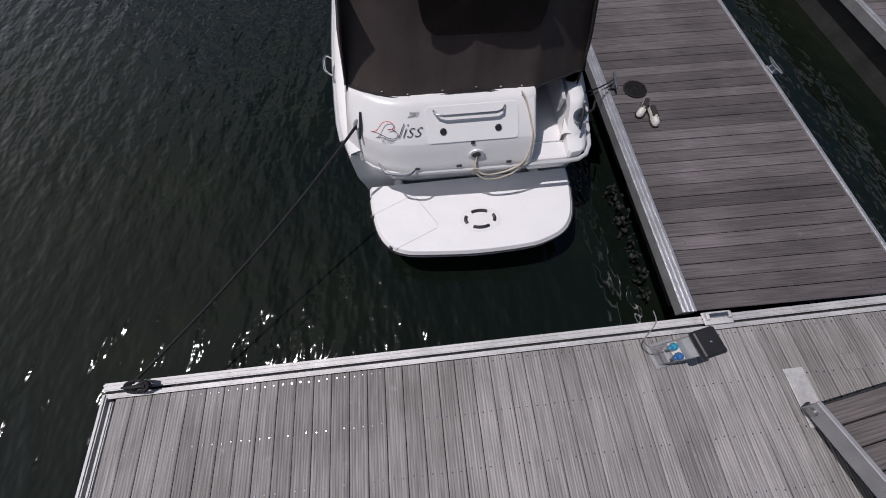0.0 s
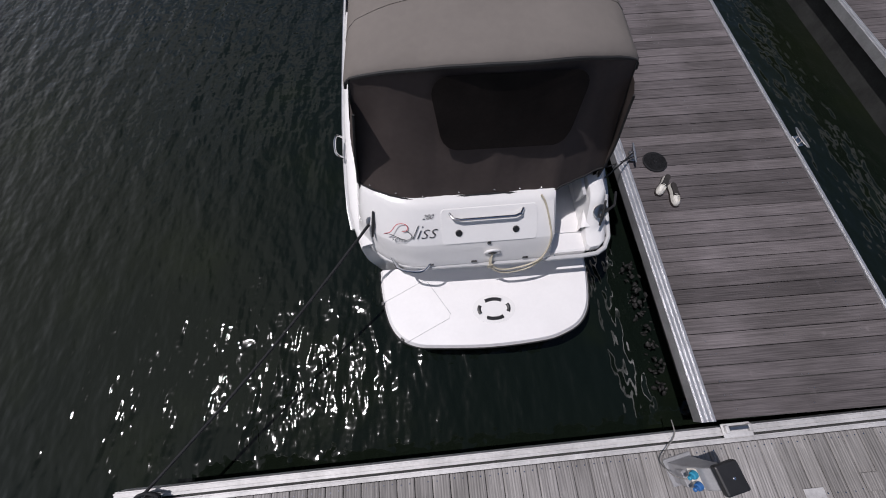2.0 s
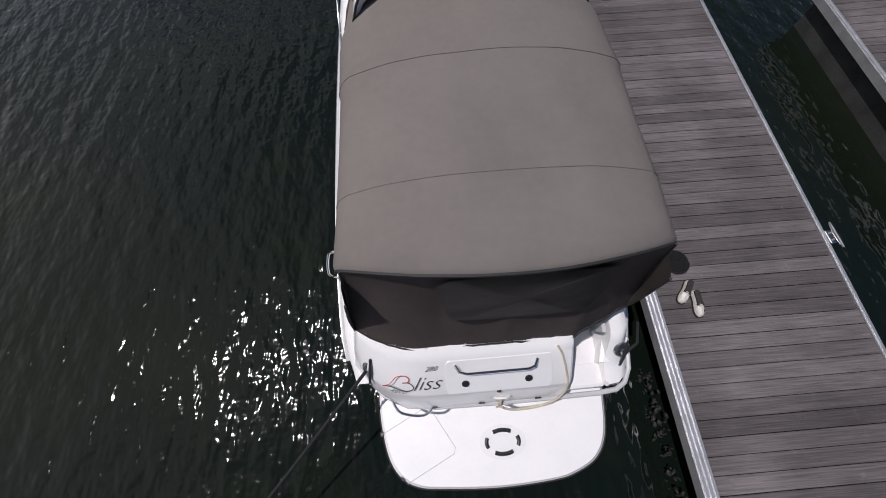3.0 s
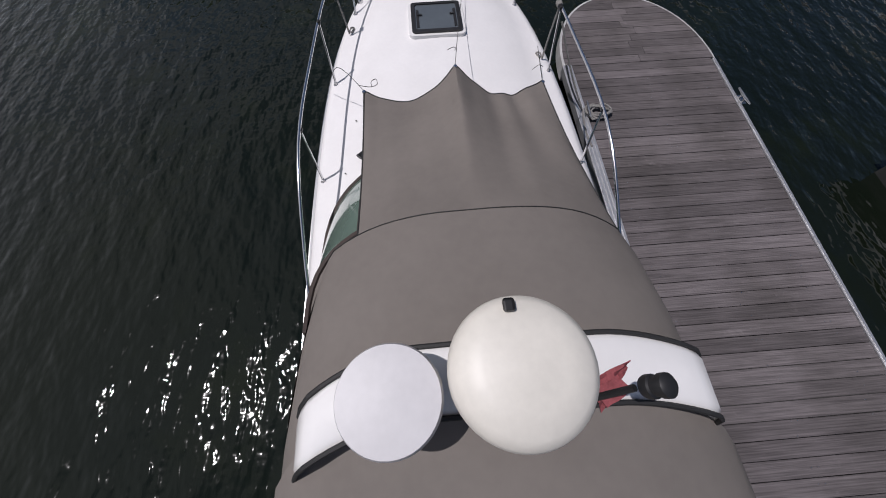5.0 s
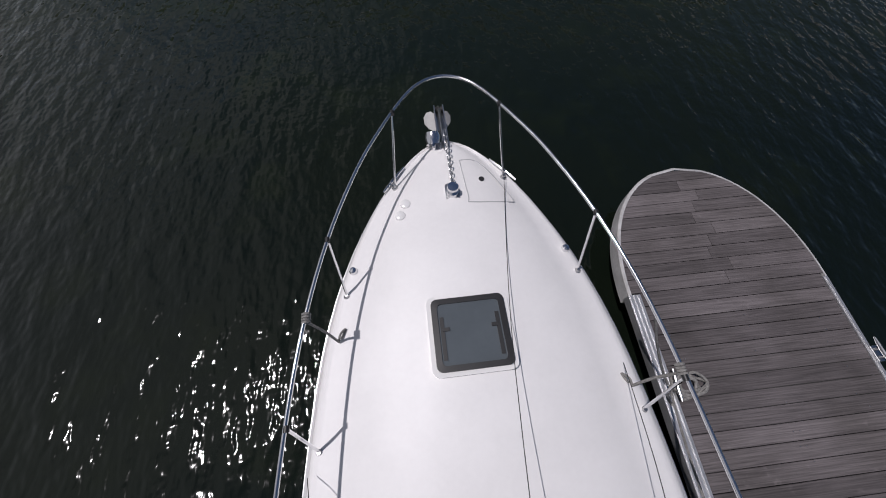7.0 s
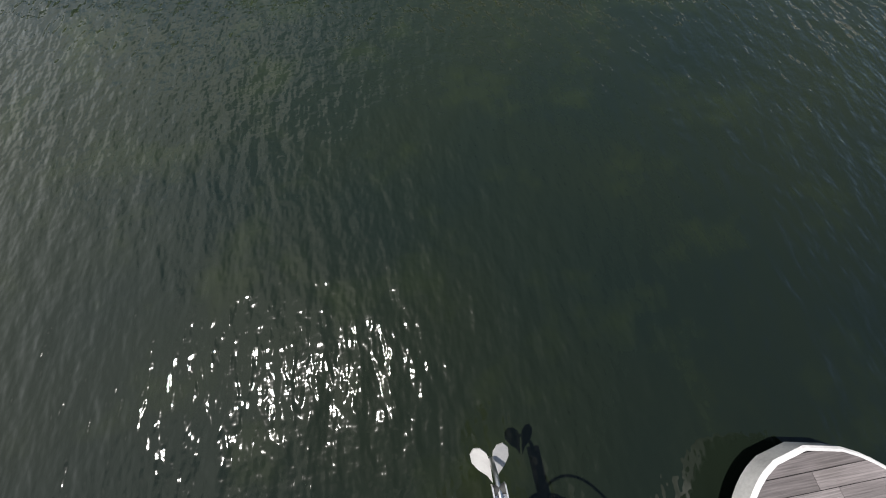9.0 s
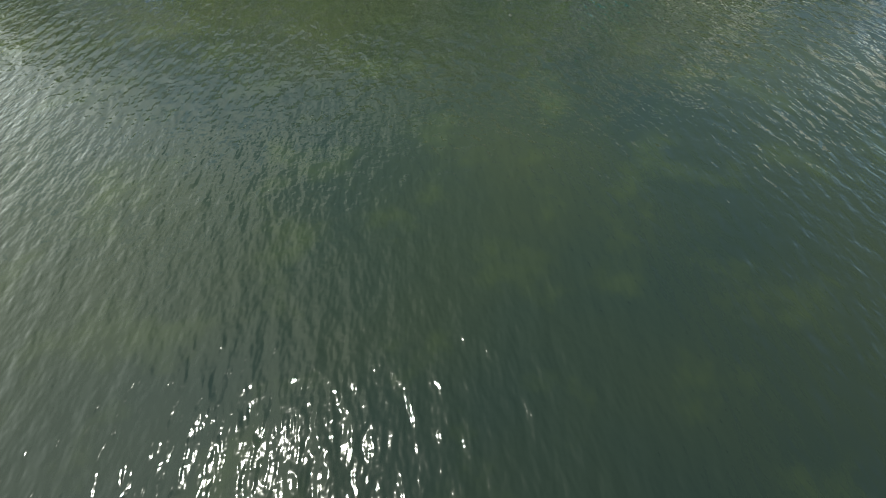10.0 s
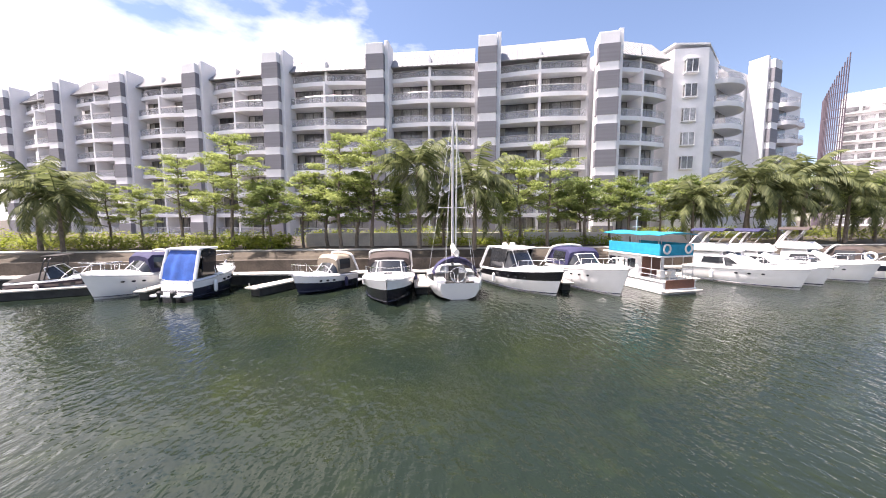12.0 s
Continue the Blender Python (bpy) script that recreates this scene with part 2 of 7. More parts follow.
M = {
    "water": water_mat(),
    "deck": plank_mat("pale_weathered_decking", (0.30, 0.285, 0.275), "y", 0.16),
    "deck_dark": plank_mat("dark_weathered_decking", (0.140, 0.124, 0.126), "x", 0.28),
    "ramp": plank_mat("ramp_decking", (0.13, 0.115, 0.112), "x", 0.25, 0.8),
    "alu": mat("brushed_aluminium", (0.62, 0.62, 0.63), 0.42, 0.75, 0.12, 5, 0.15, 90),
    "alu_pale": mat("oxidised_aluminium", (0.58, 0.57, 0.56), 0.6, 0.25, 0.16, 4, 0.2, 70),
    "float": mat("dark_float_plastic", (0.035, 0.036, 0.034), 0.8, 0, 0.3, 3, 0.5, 30),
    "mussel": mat("mussel_crust", (0.016, 0.015, 0.014), 0.7, 0, 0.4, 20, 0.6, 60),
    "gel": mat("white_gelcoat", (0.80, 0.79, 0.775), 0.22, 0, 0.02, 2.5, 0, 60, coat=0.4),
    "gel_deck": mat("nonskid_gelcoat", (0.80, 0.785, 0.775), 0.42, 0, 0.025, 3, 0.12, 420),
    "gel_grey": mat("grey_gelcoat", (0.52, 0.52, 0.52), 0.4, 0, 0.05, 3),
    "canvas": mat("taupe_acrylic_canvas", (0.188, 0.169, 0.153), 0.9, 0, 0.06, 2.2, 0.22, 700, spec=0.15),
    # browner than the roof canvas, and darkened: the curtains' shade is in the colour
    "canvas_side": mat("shaded_brown_acrylic_canvas", (0.078, 0.063, 0.058), 0.9, 0, 0.10, 2.5, 0.22, 600, spec=0.15),
    "binding": mat("black_binding_tape", (0.02, 0.02, 0.02), 0.7, 0, 0.1, 9),
    "vinyl": mat("dark_clear_vinyl", (0.014, 0.011, 0.010), 0.45, 0, 0.25, 5, 0.25, 9, spec=0.12),
    "chrome": mat("polished_stainless", (0.75, 0.75, 0.76), 0.13, 1.0, 0.05, 8),
    "steel": mat("dull_stainless", (0.55, 0.55, 0.55), 0.32, 1.0, 0.12, 12),
    "black": mat("black_plastic", (0.018, 0.018, 0.019), 0.45, 0, 0.15, 12),
    "rubber": mat("black_rubber", (0.02, 0.02, 0.02), 0.75, 0, 0.2, 12),
    "rope_black": mat("black_mooring_rope", (0.016, 0.016, 0.018), 0.9, 0, 0.3, 40, 0.6, 220),
    "rope_grey": mat("grey_braided_rope", (0.27, 0.26, 0.245), 0.9, 0, 0.25, 40, 0.6, 200),
    "rope_beige": mat("beige_hose", (0.52, 0.47, 0.36), 0.6, 0, 0.15, 20),
    "glass_hatch": mat("smoked_acrylic_hatch", (0.10, 0.115, 0.125), 0.12, 0, 0.06, 2, coat=0.5),
    "glass_green": mat("green_tinted_windscreen", (0.14, 0.20, 0.165), 0.08, 0, 0.06, 2, coat=0.6),
    "glass_dark": mat("dark_boat_glazing", (0.025, 0.028, 0.032), 0.07, 0, 0.1, 2, coat=0.5),
    "interior": mat("dark_boat_interior", (0.07, 0.065, 0.06), 0.8, 0, 0.2, 4),
    "red": mat("faded_red_cloth", (0.30, 0.075, 0.085), 0.9, 0, 0.15, 14, 0.4, 120),
    "orange": mat("orange_life_jacket", (0.75, 0.11, 0.03), 0.8, 0, 0.2, 10, 0.4, 60),
    "white_plastic": mat("white_radome_plastic", (0.70, 0.67, 0.60), 0.45, 0, 0.05, 4),
    "white_grey": mat("pale_grey_dome_plastic", (0.56, 0.55, 0.56), 0.45, 0, 0.05, 4),
    "galv": mat("dull_galvanised_steel", (0.36, 0.355, 0.35), 0.6, 0.35, 0.10, 12),
    "ink": mat("black_vinyl_lettering", (0.015, 0.015, 0.015), 0.4, 0, 0.05, 9),
    "ink_red": mat("red_vinyl_lettering", (0.55, 0.05, 0.06), 0.4, 0, 0.05, 9),
    "blue_plug": mat("blue_socket_plastic", (0.03, 0.27, 0.42), 0.4, 0, 0.1, 9),
    "blue_box": mat("deep_blue_socket_plastic", (0.03, 0.13, 0.35), 0.4, 0, 0.1, 9),
    "ped_grey": mat("grey_painted_metal", (0.33, 0.33, 0.34), 0.45, 0.2, 0.1, 8, 0.1, 80),
    "shoe_white": mat("off_white_leather", (0.66, 0.64, 0.58), 0.6, 0, 0.1, 30, 0.3, 160),
    "shoe_brown": mat("dark_brown_leather", (0.035, 0.028, 0.026), 0.55, 0, 0.2, 30, 0.3, 160),
    "shoe_in": mat("shoe_lining", (0.03, 0.026, 0.024), 0.9, 0, 0.2, 30),
    "sole": mat("cream_rubber_sole", (0.50, 0.47, 0.40), 0.7, 0, 0.15, 30),
}

# ---------------------------------------------------------------- mesh helpers
def part(name, bm, material, parent=None, label="", smooth=False):
    """Link a bmesh as one mesh object, under a thing or a part."""
    bmesh.ops.recalc_face_normals(bm, faces=bm.faces)
    me = bpy.data.meshes.new(name)
    bm.to_mesh(me)
    bm.free()
    me.materials.append(material)
    if smooth:
        me.shade_smooth()
        me.set_sharp_from_angle(angle=radians(smooth if smooth > 1 else 38))
    ob = new(name, me)
    ob.parent = parent
    if label:
        tagged(ob, label)
    return ob


def thing(name, m, label, category, group="", kind=""):
    ob = new(name)
    ob.empty_display_size = 0.1
    ob.matrix_world = m
    return tagged(ob, label, category, group, kind)


def link(name, me, parent, m=None):
    ob = new(name, me)
    ob.parent = parent
    if m is not None:
        ob.matrix_local = m
    return ob


def box(bm, c, s, r=None, taper=1.0):
    """A box round c, of size s, turned by r; taper narrows its top."""
    vs = []
    for z in (-.5, .5):
        k = taper if z > 0 else 1.0
        for x, y in ((-.5, -.5), (.5, -.5), (.5, .5), (-.5, .5)):
            v = Vector((x * s[0] * k, y * s[1] * k, z * s[2]))
            if r is not None:
                v = r @ v
            vs.append(bm.verts.new(v + Vector(c)))
    for f in ((3, 2, 1, 0), (4, 5, 6, 7), (0, 1, 5, 4), (1, 2, 6, 5), (2, 3, 7, 6), (3, 0, 4, 7)):
        bm.faces.new([vs[i] for i in f])
    return vs


def rbox(c, s, bev=0.01, seg=2, r=None, taper=1.0):
    bm = bmesh.new()
    box(bm, c, s, r, taper)
    bmesh.ops.bevel(bm, geom=bm.edges[:], offset=bev, segments=seg, affect="EDGES", profile=0.5)
    return bm


def tube(bm, pts, r, n=8, close=False):
    """A round bar along pts; r is one radius or one for each point."""
    pts = [Vector(p) for p in pts]
    rings, up = [], Vector((0, 0, 1))
    side = None
    for i, p in enumerate(pts):
        a, b = pts[max(i - 1, 0)], pts[min(i + 1, len(pts) - 1)]
        if close:
            a, b = pts[i - 1], pts[(i + 1) % len(pts)]
        d = (b - a).normalized()
        if side is None:
            side = d.cross(up if abs(d.z) < 0.9 else Vector((1, 0, 0))).normalized()
        side = (side - d * side.dot(d)).normalized()
        o = d.cross(side)
        rr = r[i] if isinstance(r, (list, tuple)) else r
        rings.append([bm.verts.new(p + rr * (math.cos(k * 2 * math.pi / n) * side + math.sin(k * 2 * math.pi / n) * o)) for k in range(n)])
    m = len(rings)
    for i in range(m if close else m - 1):
        for k in range(n):
            bm.faces.new((rings[i][k], rings[i][(k + 1) % n], rings[(i + 1) % m][(k + 1) % n], rings[(i + 1) % m][k]))
    if not close:
        bm.faces.new(rings[0][::-1])
        bm.faces.new(rings[-1])
    return bm


def spline(pts, per=6, close=False):
    """Points along a smooth curve through pts."""
    p = [Vector(q) for q in pts]
    n = len(p)
    out = []
    for i in range(n if close else n - 1):
        a, b, c, d = (p[(i + k) % n] if close else p[min(max(i + k, 0), n - 1)] for k in (-1, 0, 1, 2))
        for k in range(per):
            t = k / per
            out.append(0.5 * ((2 * b) + (c - a) * t + (2 * a - 5 * b + 4 * c - d) * t * t + (3 * b - a - 3 * c + d) * t ** 3))
    if not close:
        out.append(p[-1])
    return out


def grid(bm, rows, close_u=False, cap=False):
    """A skin over rows of points."""
    vs = [[bm.verts.new(Vector(p)) for p in row] for row in rows]
    for a, b in zip(vs, vs[1:]):
        m = len(a)
        for i in range(m if close_u else m - 1):
            q = (a[i], a[(i + 1) % m], b[(i + 1) % m], b[i])
            bm.faces.new(q)
    if cap:
        bm.faces.new(vs[0][::-1])
        bm.faces.new(vs[-1])
    return vs


def lathe(bm, prof, n=24, c=(0, 0, 0), ax=None):
    """Turn a profile of (radius, height) round an axis."""
    c = Vector(c)
    rot = ax if ax is not None else Matrix.Identity(3)
    rows = [[c + rot @ Vector((r * math.cos(k * 2 * math.pi / n), r * math.sin(k * 2 * math.pi / n), z)) for k in range(n)] for r, z in prof]
    return grid(bm, rows, True, True)


def prism(bm, outline, z0, z1):
    """A flat outline drawn up from z0 to z1."""
    a = [bm.verts.new((x, y, z0)) for x, y in outline]
    b = [bm.verts.new((x, y, z1)) for x, y in outline]
    bm.faces.new(a[::-1])
    bm.faces.new(b)
    for i in range(len(a)):
        j = (i + 1) % len(a)
        bm.faces.new((a[i], a[j], b[j], b[i]))


def thick(bm, d):
    """Give a skin its thickness."""
    bmesh.ops.recalc_face_normals(bm, faces=bm.faces)
    bmesh.ops.solidify(bm, geom=bm.faces[:], thickness=d)
    return bm


def rrect(x0, x1, y0, y1, r, n=5):
    out = []
    for cx, cy, a0 in ((x1 - r, y1 - r, 0), (x0 + r, y1 - r, 90), (x0 + r, y0 + r, 180), (x1 - r, y0 + r, 270)):
        for k in range(n + 1):
            a = radians(a0 + 90 * k / n)
            out.append((cx + r * math.cos(a), cy + r * math.sin(a)))
    return out


def lerp(x, xs, ys):
    return float(np.interp(x, xs, ys))

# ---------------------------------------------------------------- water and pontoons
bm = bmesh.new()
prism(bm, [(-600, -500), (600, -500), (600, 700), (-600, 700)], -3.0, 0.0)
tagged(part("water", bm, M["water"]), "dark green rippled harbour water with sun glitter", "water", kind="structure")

DECK = 0.50
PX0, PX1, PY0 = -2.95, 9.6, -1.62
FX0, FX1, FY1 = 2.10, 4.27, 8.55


def edge_rail(bm, a, b, width, lift, grooves):
    """A ribbed aluminium edge profile from a to b along one axis."""
    a, b = Vector(a), Vector(b)
    d = (b - a).normalized()
    side = Vector((-d.y, d.x, 0))
    mid, ln = (a + b) / 2, (b - a).length
    rot = Matrix((d, side, Vector((0, 0, 1)))).transposed()
    box(bm, mid + Vector((0, 0, -0.055)), (ln, width, 0.11), rot)
    for k in range(grooves):
        o = (k + 0.5) / grooves - 0.5
        box(bm, mid + side * o * width + Vector((0, 0, lift / 2 + 0.001)), (ln, width / grooves * 0.45, lift), rot)


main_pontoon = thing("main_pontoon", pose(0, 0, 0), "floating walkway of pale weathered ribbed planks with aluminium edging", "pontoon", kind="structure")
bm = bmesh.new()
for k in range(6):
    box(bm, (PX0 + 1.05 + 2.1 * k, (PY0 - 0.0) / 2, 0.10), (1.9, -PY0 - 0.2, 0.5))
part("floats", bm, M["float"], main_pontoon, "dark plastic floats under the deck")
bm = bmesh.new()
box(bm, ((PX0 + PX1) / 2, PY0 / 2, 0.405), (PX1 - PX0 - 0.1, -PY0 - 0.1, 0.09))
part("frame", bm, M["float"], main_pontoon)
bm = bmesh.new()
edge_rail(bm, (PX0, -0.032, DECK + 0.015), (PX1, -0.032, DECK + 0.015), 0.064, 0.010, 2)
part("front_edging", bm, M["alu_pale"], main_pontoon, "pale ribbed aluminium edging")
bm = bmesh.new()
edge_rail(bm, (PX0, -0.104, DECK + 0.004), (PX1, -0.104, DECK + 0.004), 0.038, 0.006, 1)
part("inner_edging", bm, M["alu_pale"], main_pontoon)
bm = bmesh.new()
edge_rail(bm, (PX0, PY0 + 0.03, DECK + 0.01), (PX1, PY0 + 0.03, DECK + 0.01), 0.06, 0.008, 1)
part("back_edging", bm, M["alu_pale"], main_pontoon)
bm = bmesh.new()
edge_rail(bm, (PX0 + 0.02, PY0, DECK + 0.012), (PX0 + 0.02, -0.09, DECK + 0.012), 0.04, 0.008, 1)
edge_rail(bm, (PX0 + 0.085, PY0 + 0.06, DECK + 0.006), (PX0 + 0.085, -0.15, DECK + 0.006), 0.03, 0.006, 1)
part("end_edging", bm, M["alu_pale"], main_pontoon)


def finger_outline_x(y):
    """Half width of the rounded pontoon end."""
    if y <= FY1:
        return 1.0
    k = min(1.0, (y - FY1) / 1.55)
    return math.sqrt(max(0.0, 1 - k ** 2.15))


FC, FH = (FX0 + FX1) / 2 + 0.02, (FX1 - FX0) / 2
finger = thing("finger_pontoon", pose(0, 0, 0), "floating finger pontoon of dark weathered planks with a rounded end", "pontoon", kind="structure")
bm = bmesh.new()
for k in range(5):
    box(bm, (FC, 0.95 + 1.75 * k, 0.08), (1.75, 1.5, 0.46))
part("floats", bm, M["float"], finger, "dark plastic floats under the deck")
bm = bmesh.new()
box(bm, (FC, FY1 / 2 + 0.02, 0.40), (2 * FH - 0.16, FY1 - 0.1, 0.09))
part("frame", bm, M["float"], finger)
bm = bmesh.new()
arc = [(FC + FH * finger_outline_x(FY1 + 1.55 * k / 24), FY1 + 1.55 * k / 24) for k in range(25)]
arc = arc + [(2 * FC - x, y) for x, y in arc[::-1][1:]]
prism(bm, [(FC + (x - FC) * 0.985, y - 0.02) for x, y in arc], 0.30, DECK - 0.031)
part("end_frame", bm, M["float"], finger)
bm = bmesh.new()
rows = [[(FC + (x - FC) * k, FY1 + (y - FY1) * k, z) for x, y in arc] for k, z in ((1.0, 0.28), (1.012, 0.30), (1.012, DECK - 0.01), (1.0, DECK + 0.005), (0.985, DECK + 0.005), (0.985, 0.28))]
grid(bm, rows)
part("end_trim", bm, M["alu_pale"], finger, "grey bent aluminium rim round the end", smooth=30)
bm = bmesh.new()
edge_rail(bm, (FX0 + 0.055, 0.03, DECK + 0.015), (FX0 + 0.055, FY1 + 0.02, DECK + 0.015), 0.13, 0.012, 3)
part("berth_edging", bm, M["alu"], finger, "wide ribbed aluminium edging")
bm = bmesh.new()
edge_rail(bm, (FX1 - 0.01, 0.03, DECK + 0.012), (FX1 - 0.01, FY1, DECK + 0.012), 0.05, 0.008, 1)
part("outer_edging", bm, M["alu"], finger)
random.seed(5)
bm = bmesh.new()
for k in range(110):
    c = Vector((FX0 - 0.02 + random.uniform(-0.05, 0.05), random.uniform(0.25, 1.7), random.uniform(-0.02, 0.24)))
    r = random.uniform(0.010, 0.028)
    bmesh.ops.create_icosphere(bm, subdivisions=1, radius=r, matrix=Matrix.Translation(c) @ pose(0, 0, 0, random.uniform(0, 180), random.uniform(0, 180)) @ Matrix.Diagonal((1, 0.6, 1.3, 1)))
tagged(part("mussels", bm, M["mussel"], finger), kind="stuff")

second_finger = thing("finger_pontoon", pose(0, 0, 0), "neighbouring floating finger pontoon of grey weathered planks", "pontoon", kind="structure")
SX0, SX1, SY1 = 6.18, 8.3, 6.9
bm = bmesh.new()
box(bm, ((SX0 + SX1) / 2, SY1 / 2, 0.16), (SX1 - SX0 - 0.12, SY1 - 0.3, 0.60))
part("floats", bm, M["float"], second_finger)
bm = bmesh.new()
edge_rail(bm, (SX0 + 0.02, 0.03, DECK + 0.012), (SX0 + 0.02, SY1, DECK + 0.012), 0.09, 0.01, 2)
part("berth_edging", bm, M["alu"], second_finger)


def board_mesh(name, sx, sy, h=0.03, bev=0.004):
    bm = rbox((0, 0, -h / 2), (sx, sy, h), bev, 1)
    me = bpy.data.meshes.new(name)
    bm.to_mesh(me)
    bm.free()
    return me


def horn_cleat(x, y, z, rz, size=0.26, label="galvanised mooring cleat bolted to the pontoon edge", material=None):
    c = thing("mooring_cleat", pose(x, y, z, 0, 0, rz), label, "cleat", "mooring cleats")
    mt = material or M["steel"]
    part("base", rbox((0, 0, 0.006), (size * 0.5, size * 0.22, 0.012), 0.004, 1), mt, c)
    for s in (-1, 1):
        bm = bmesh.new()
        tube(bm, [(s * size * 0.13, 0, 0.01), (s * size * 0.12, 0, 0.055)], 0.014, 8)
        part("post", bm, mt, c, smooth=True)
    bm = bmesh.new()
    tube(bm, [(-size / 2, 0, 0.068), (-size * 0.3, 0, 0.064), (0, 0, 0.06), (size * 0.3, 0, 0.064), (size / 2, 0, 0.068)], [0.008, 0.014, 0.017, 0.014, 0.008], 8)
    part("horn", bm, mt, c, smooth=True)
    return c


horn_cleat(-2.62, -0.06, DECK + 0.025, 0, 0.24, "steel cleat wrapped in black rope at the pontoon corner", M["black"])
horn_cleat(2.27, 2.85, DECK + 0.027, 80, 0.28)
horn_cleat(4.30, 2.87, DECK + 0.021, 92, 0.30)
horn_cleat(4.37, 7.72, DECK + 0.021, 92, 0.30)
horn_cleat(2.29, 7.70, DECK + 0.027, 85, 0.28, "mooring cleat with a grey rope coiled round it")

# hinge plates that join the pontoons
for x, y, rz in ((2.30, -0.03, 0), (4.22, -0.03, 0)):
    h = thing("hinge_bracket", pose(x, y, DECK + 0.028, 0, 0, rz), "aluminium hinge bracket joining two pontoons", "bracket", "pontoon hinges")
    part("plate", rbox((0, 0, 0.006), (0.26, 0.11, 0.012), 0.004, 1), M["alu_pale"], h)
    bm = bmesh.new()
    tube(bm, [(-0.08, 0.02, 0.028), (0.08, 0.02, 0.028)], 0.018, 10)
    part("pin", bm, M["steel"], h, smooth=True)
    for s in (-1, 1):
        part("lug", rbox((s * 0.10, 0.015, 0.026), (0.03, 0.06, 0.04), 0.005, 1), M["alu_pale"], h)

# rope wound round the corner cleat and the line to the boat
bm = bmesh.new()
pts = []
for k in range(70):
    a = k * 0.62
    pts.append((-2.62 + 0.085 * math.cos(a) * (1 + 0.25 * math.sin(a * 0.37)), -0.06 + 0.045 * math.sin(a), DECK + 0.05 + 0.045 * math.sin(a * 0.5 + 1) ** 2 + k * 0.0004))
tube(bm, spline(pts, 3), 0.011, 6)
tagged(part("rope_turns", bm, M["rope_black"], smooth=True), "black mooring rope wound round a cleat", "rope")


def line(name, a, b, sag, r, material, label, cat="rope", n=16, under=None):
    a, b = Vector(a), Vector(b)
    bm = bmesh.new()
    tube(bm, [a.lerp(b, k / n) - Vector((0, 0, sag * 4 * (k / n) * (1 - k / n))) for k in range(n + 1)], r, 6)
    return tagged(part(name, bm, material, smooth=True), label, cat)


line("mooring_line", (-2.66, -0.03, DECK + 0.09), (-0.70, 1.93, 1.16), 0.10, 0.014, M["rope_black"], "taut black mooring line from pontoon cleat to boat stern", n=20)
line("spring_line", (2.27, 2.87, DECK + 0.09), (1.46, 2.2, 1.06), 0.05, 0.009, M["rope_black"], "short black line from pontoon cleat to boat quarter")
line("spring_line", (2.27, 2.81, DECK + 0.09), (1.66, 2.75, 0.35), 0.03, 0.008, M["rope_black"], "short black line from pontoon cleat down the boat side")

# flat coil of black rope on the planks
bm = bmesh.new()
tube(bm, [(2.525 + (0.012 + 0.0029 * k / 5) * math.cos(k * 0.42), 2.76 + (0.012 + 0.0029 * k / 5) * math.sin(k * 0.42), DECK + 0.013) for k in range(210)], 0.0125, 6)
tagged(part("rope_coil", bm, M["rope_black"], smooth=True), "flat round coil of black rope on the planks", "rope")
# loose coil of grey rope by the bow cleat
random.seed(11)
bm = bmesh.new()
pts = [(2.38 + 0.15 * math.cos(k * 1.05) * (0.5 + random.random() * 0.6) + 0.03 * k / 12, 7.68 + 0.12 * math.sin(k * 1.05) * (0.4 + random.random() * 0.8), DECK + 0.045 + 0.012 * (k % 4)) for k in range(30)]
tube(bm, spline(pts, 5), 0.014, 6)
tagged(part("rope_coil", bm, M["rope_grey"], smooth=True), "untidy heap of grey rope beside the bow cleat", "rope")
for k, (a, b) in enumerate((((2.2, 7.72, 0.60), (1.80, 8.2, 1.42)), ((2.2, 7.66, 0.60), (1.72, 7.6, 1.36)), ((2.21, 7.70, 0.60), (1.74, 6.55, 1.30)))):
    line("bow_line", a, b, 0.05, 0.011, M["rope_grey"], "grey bow line from pontoon cleat to boat rail")

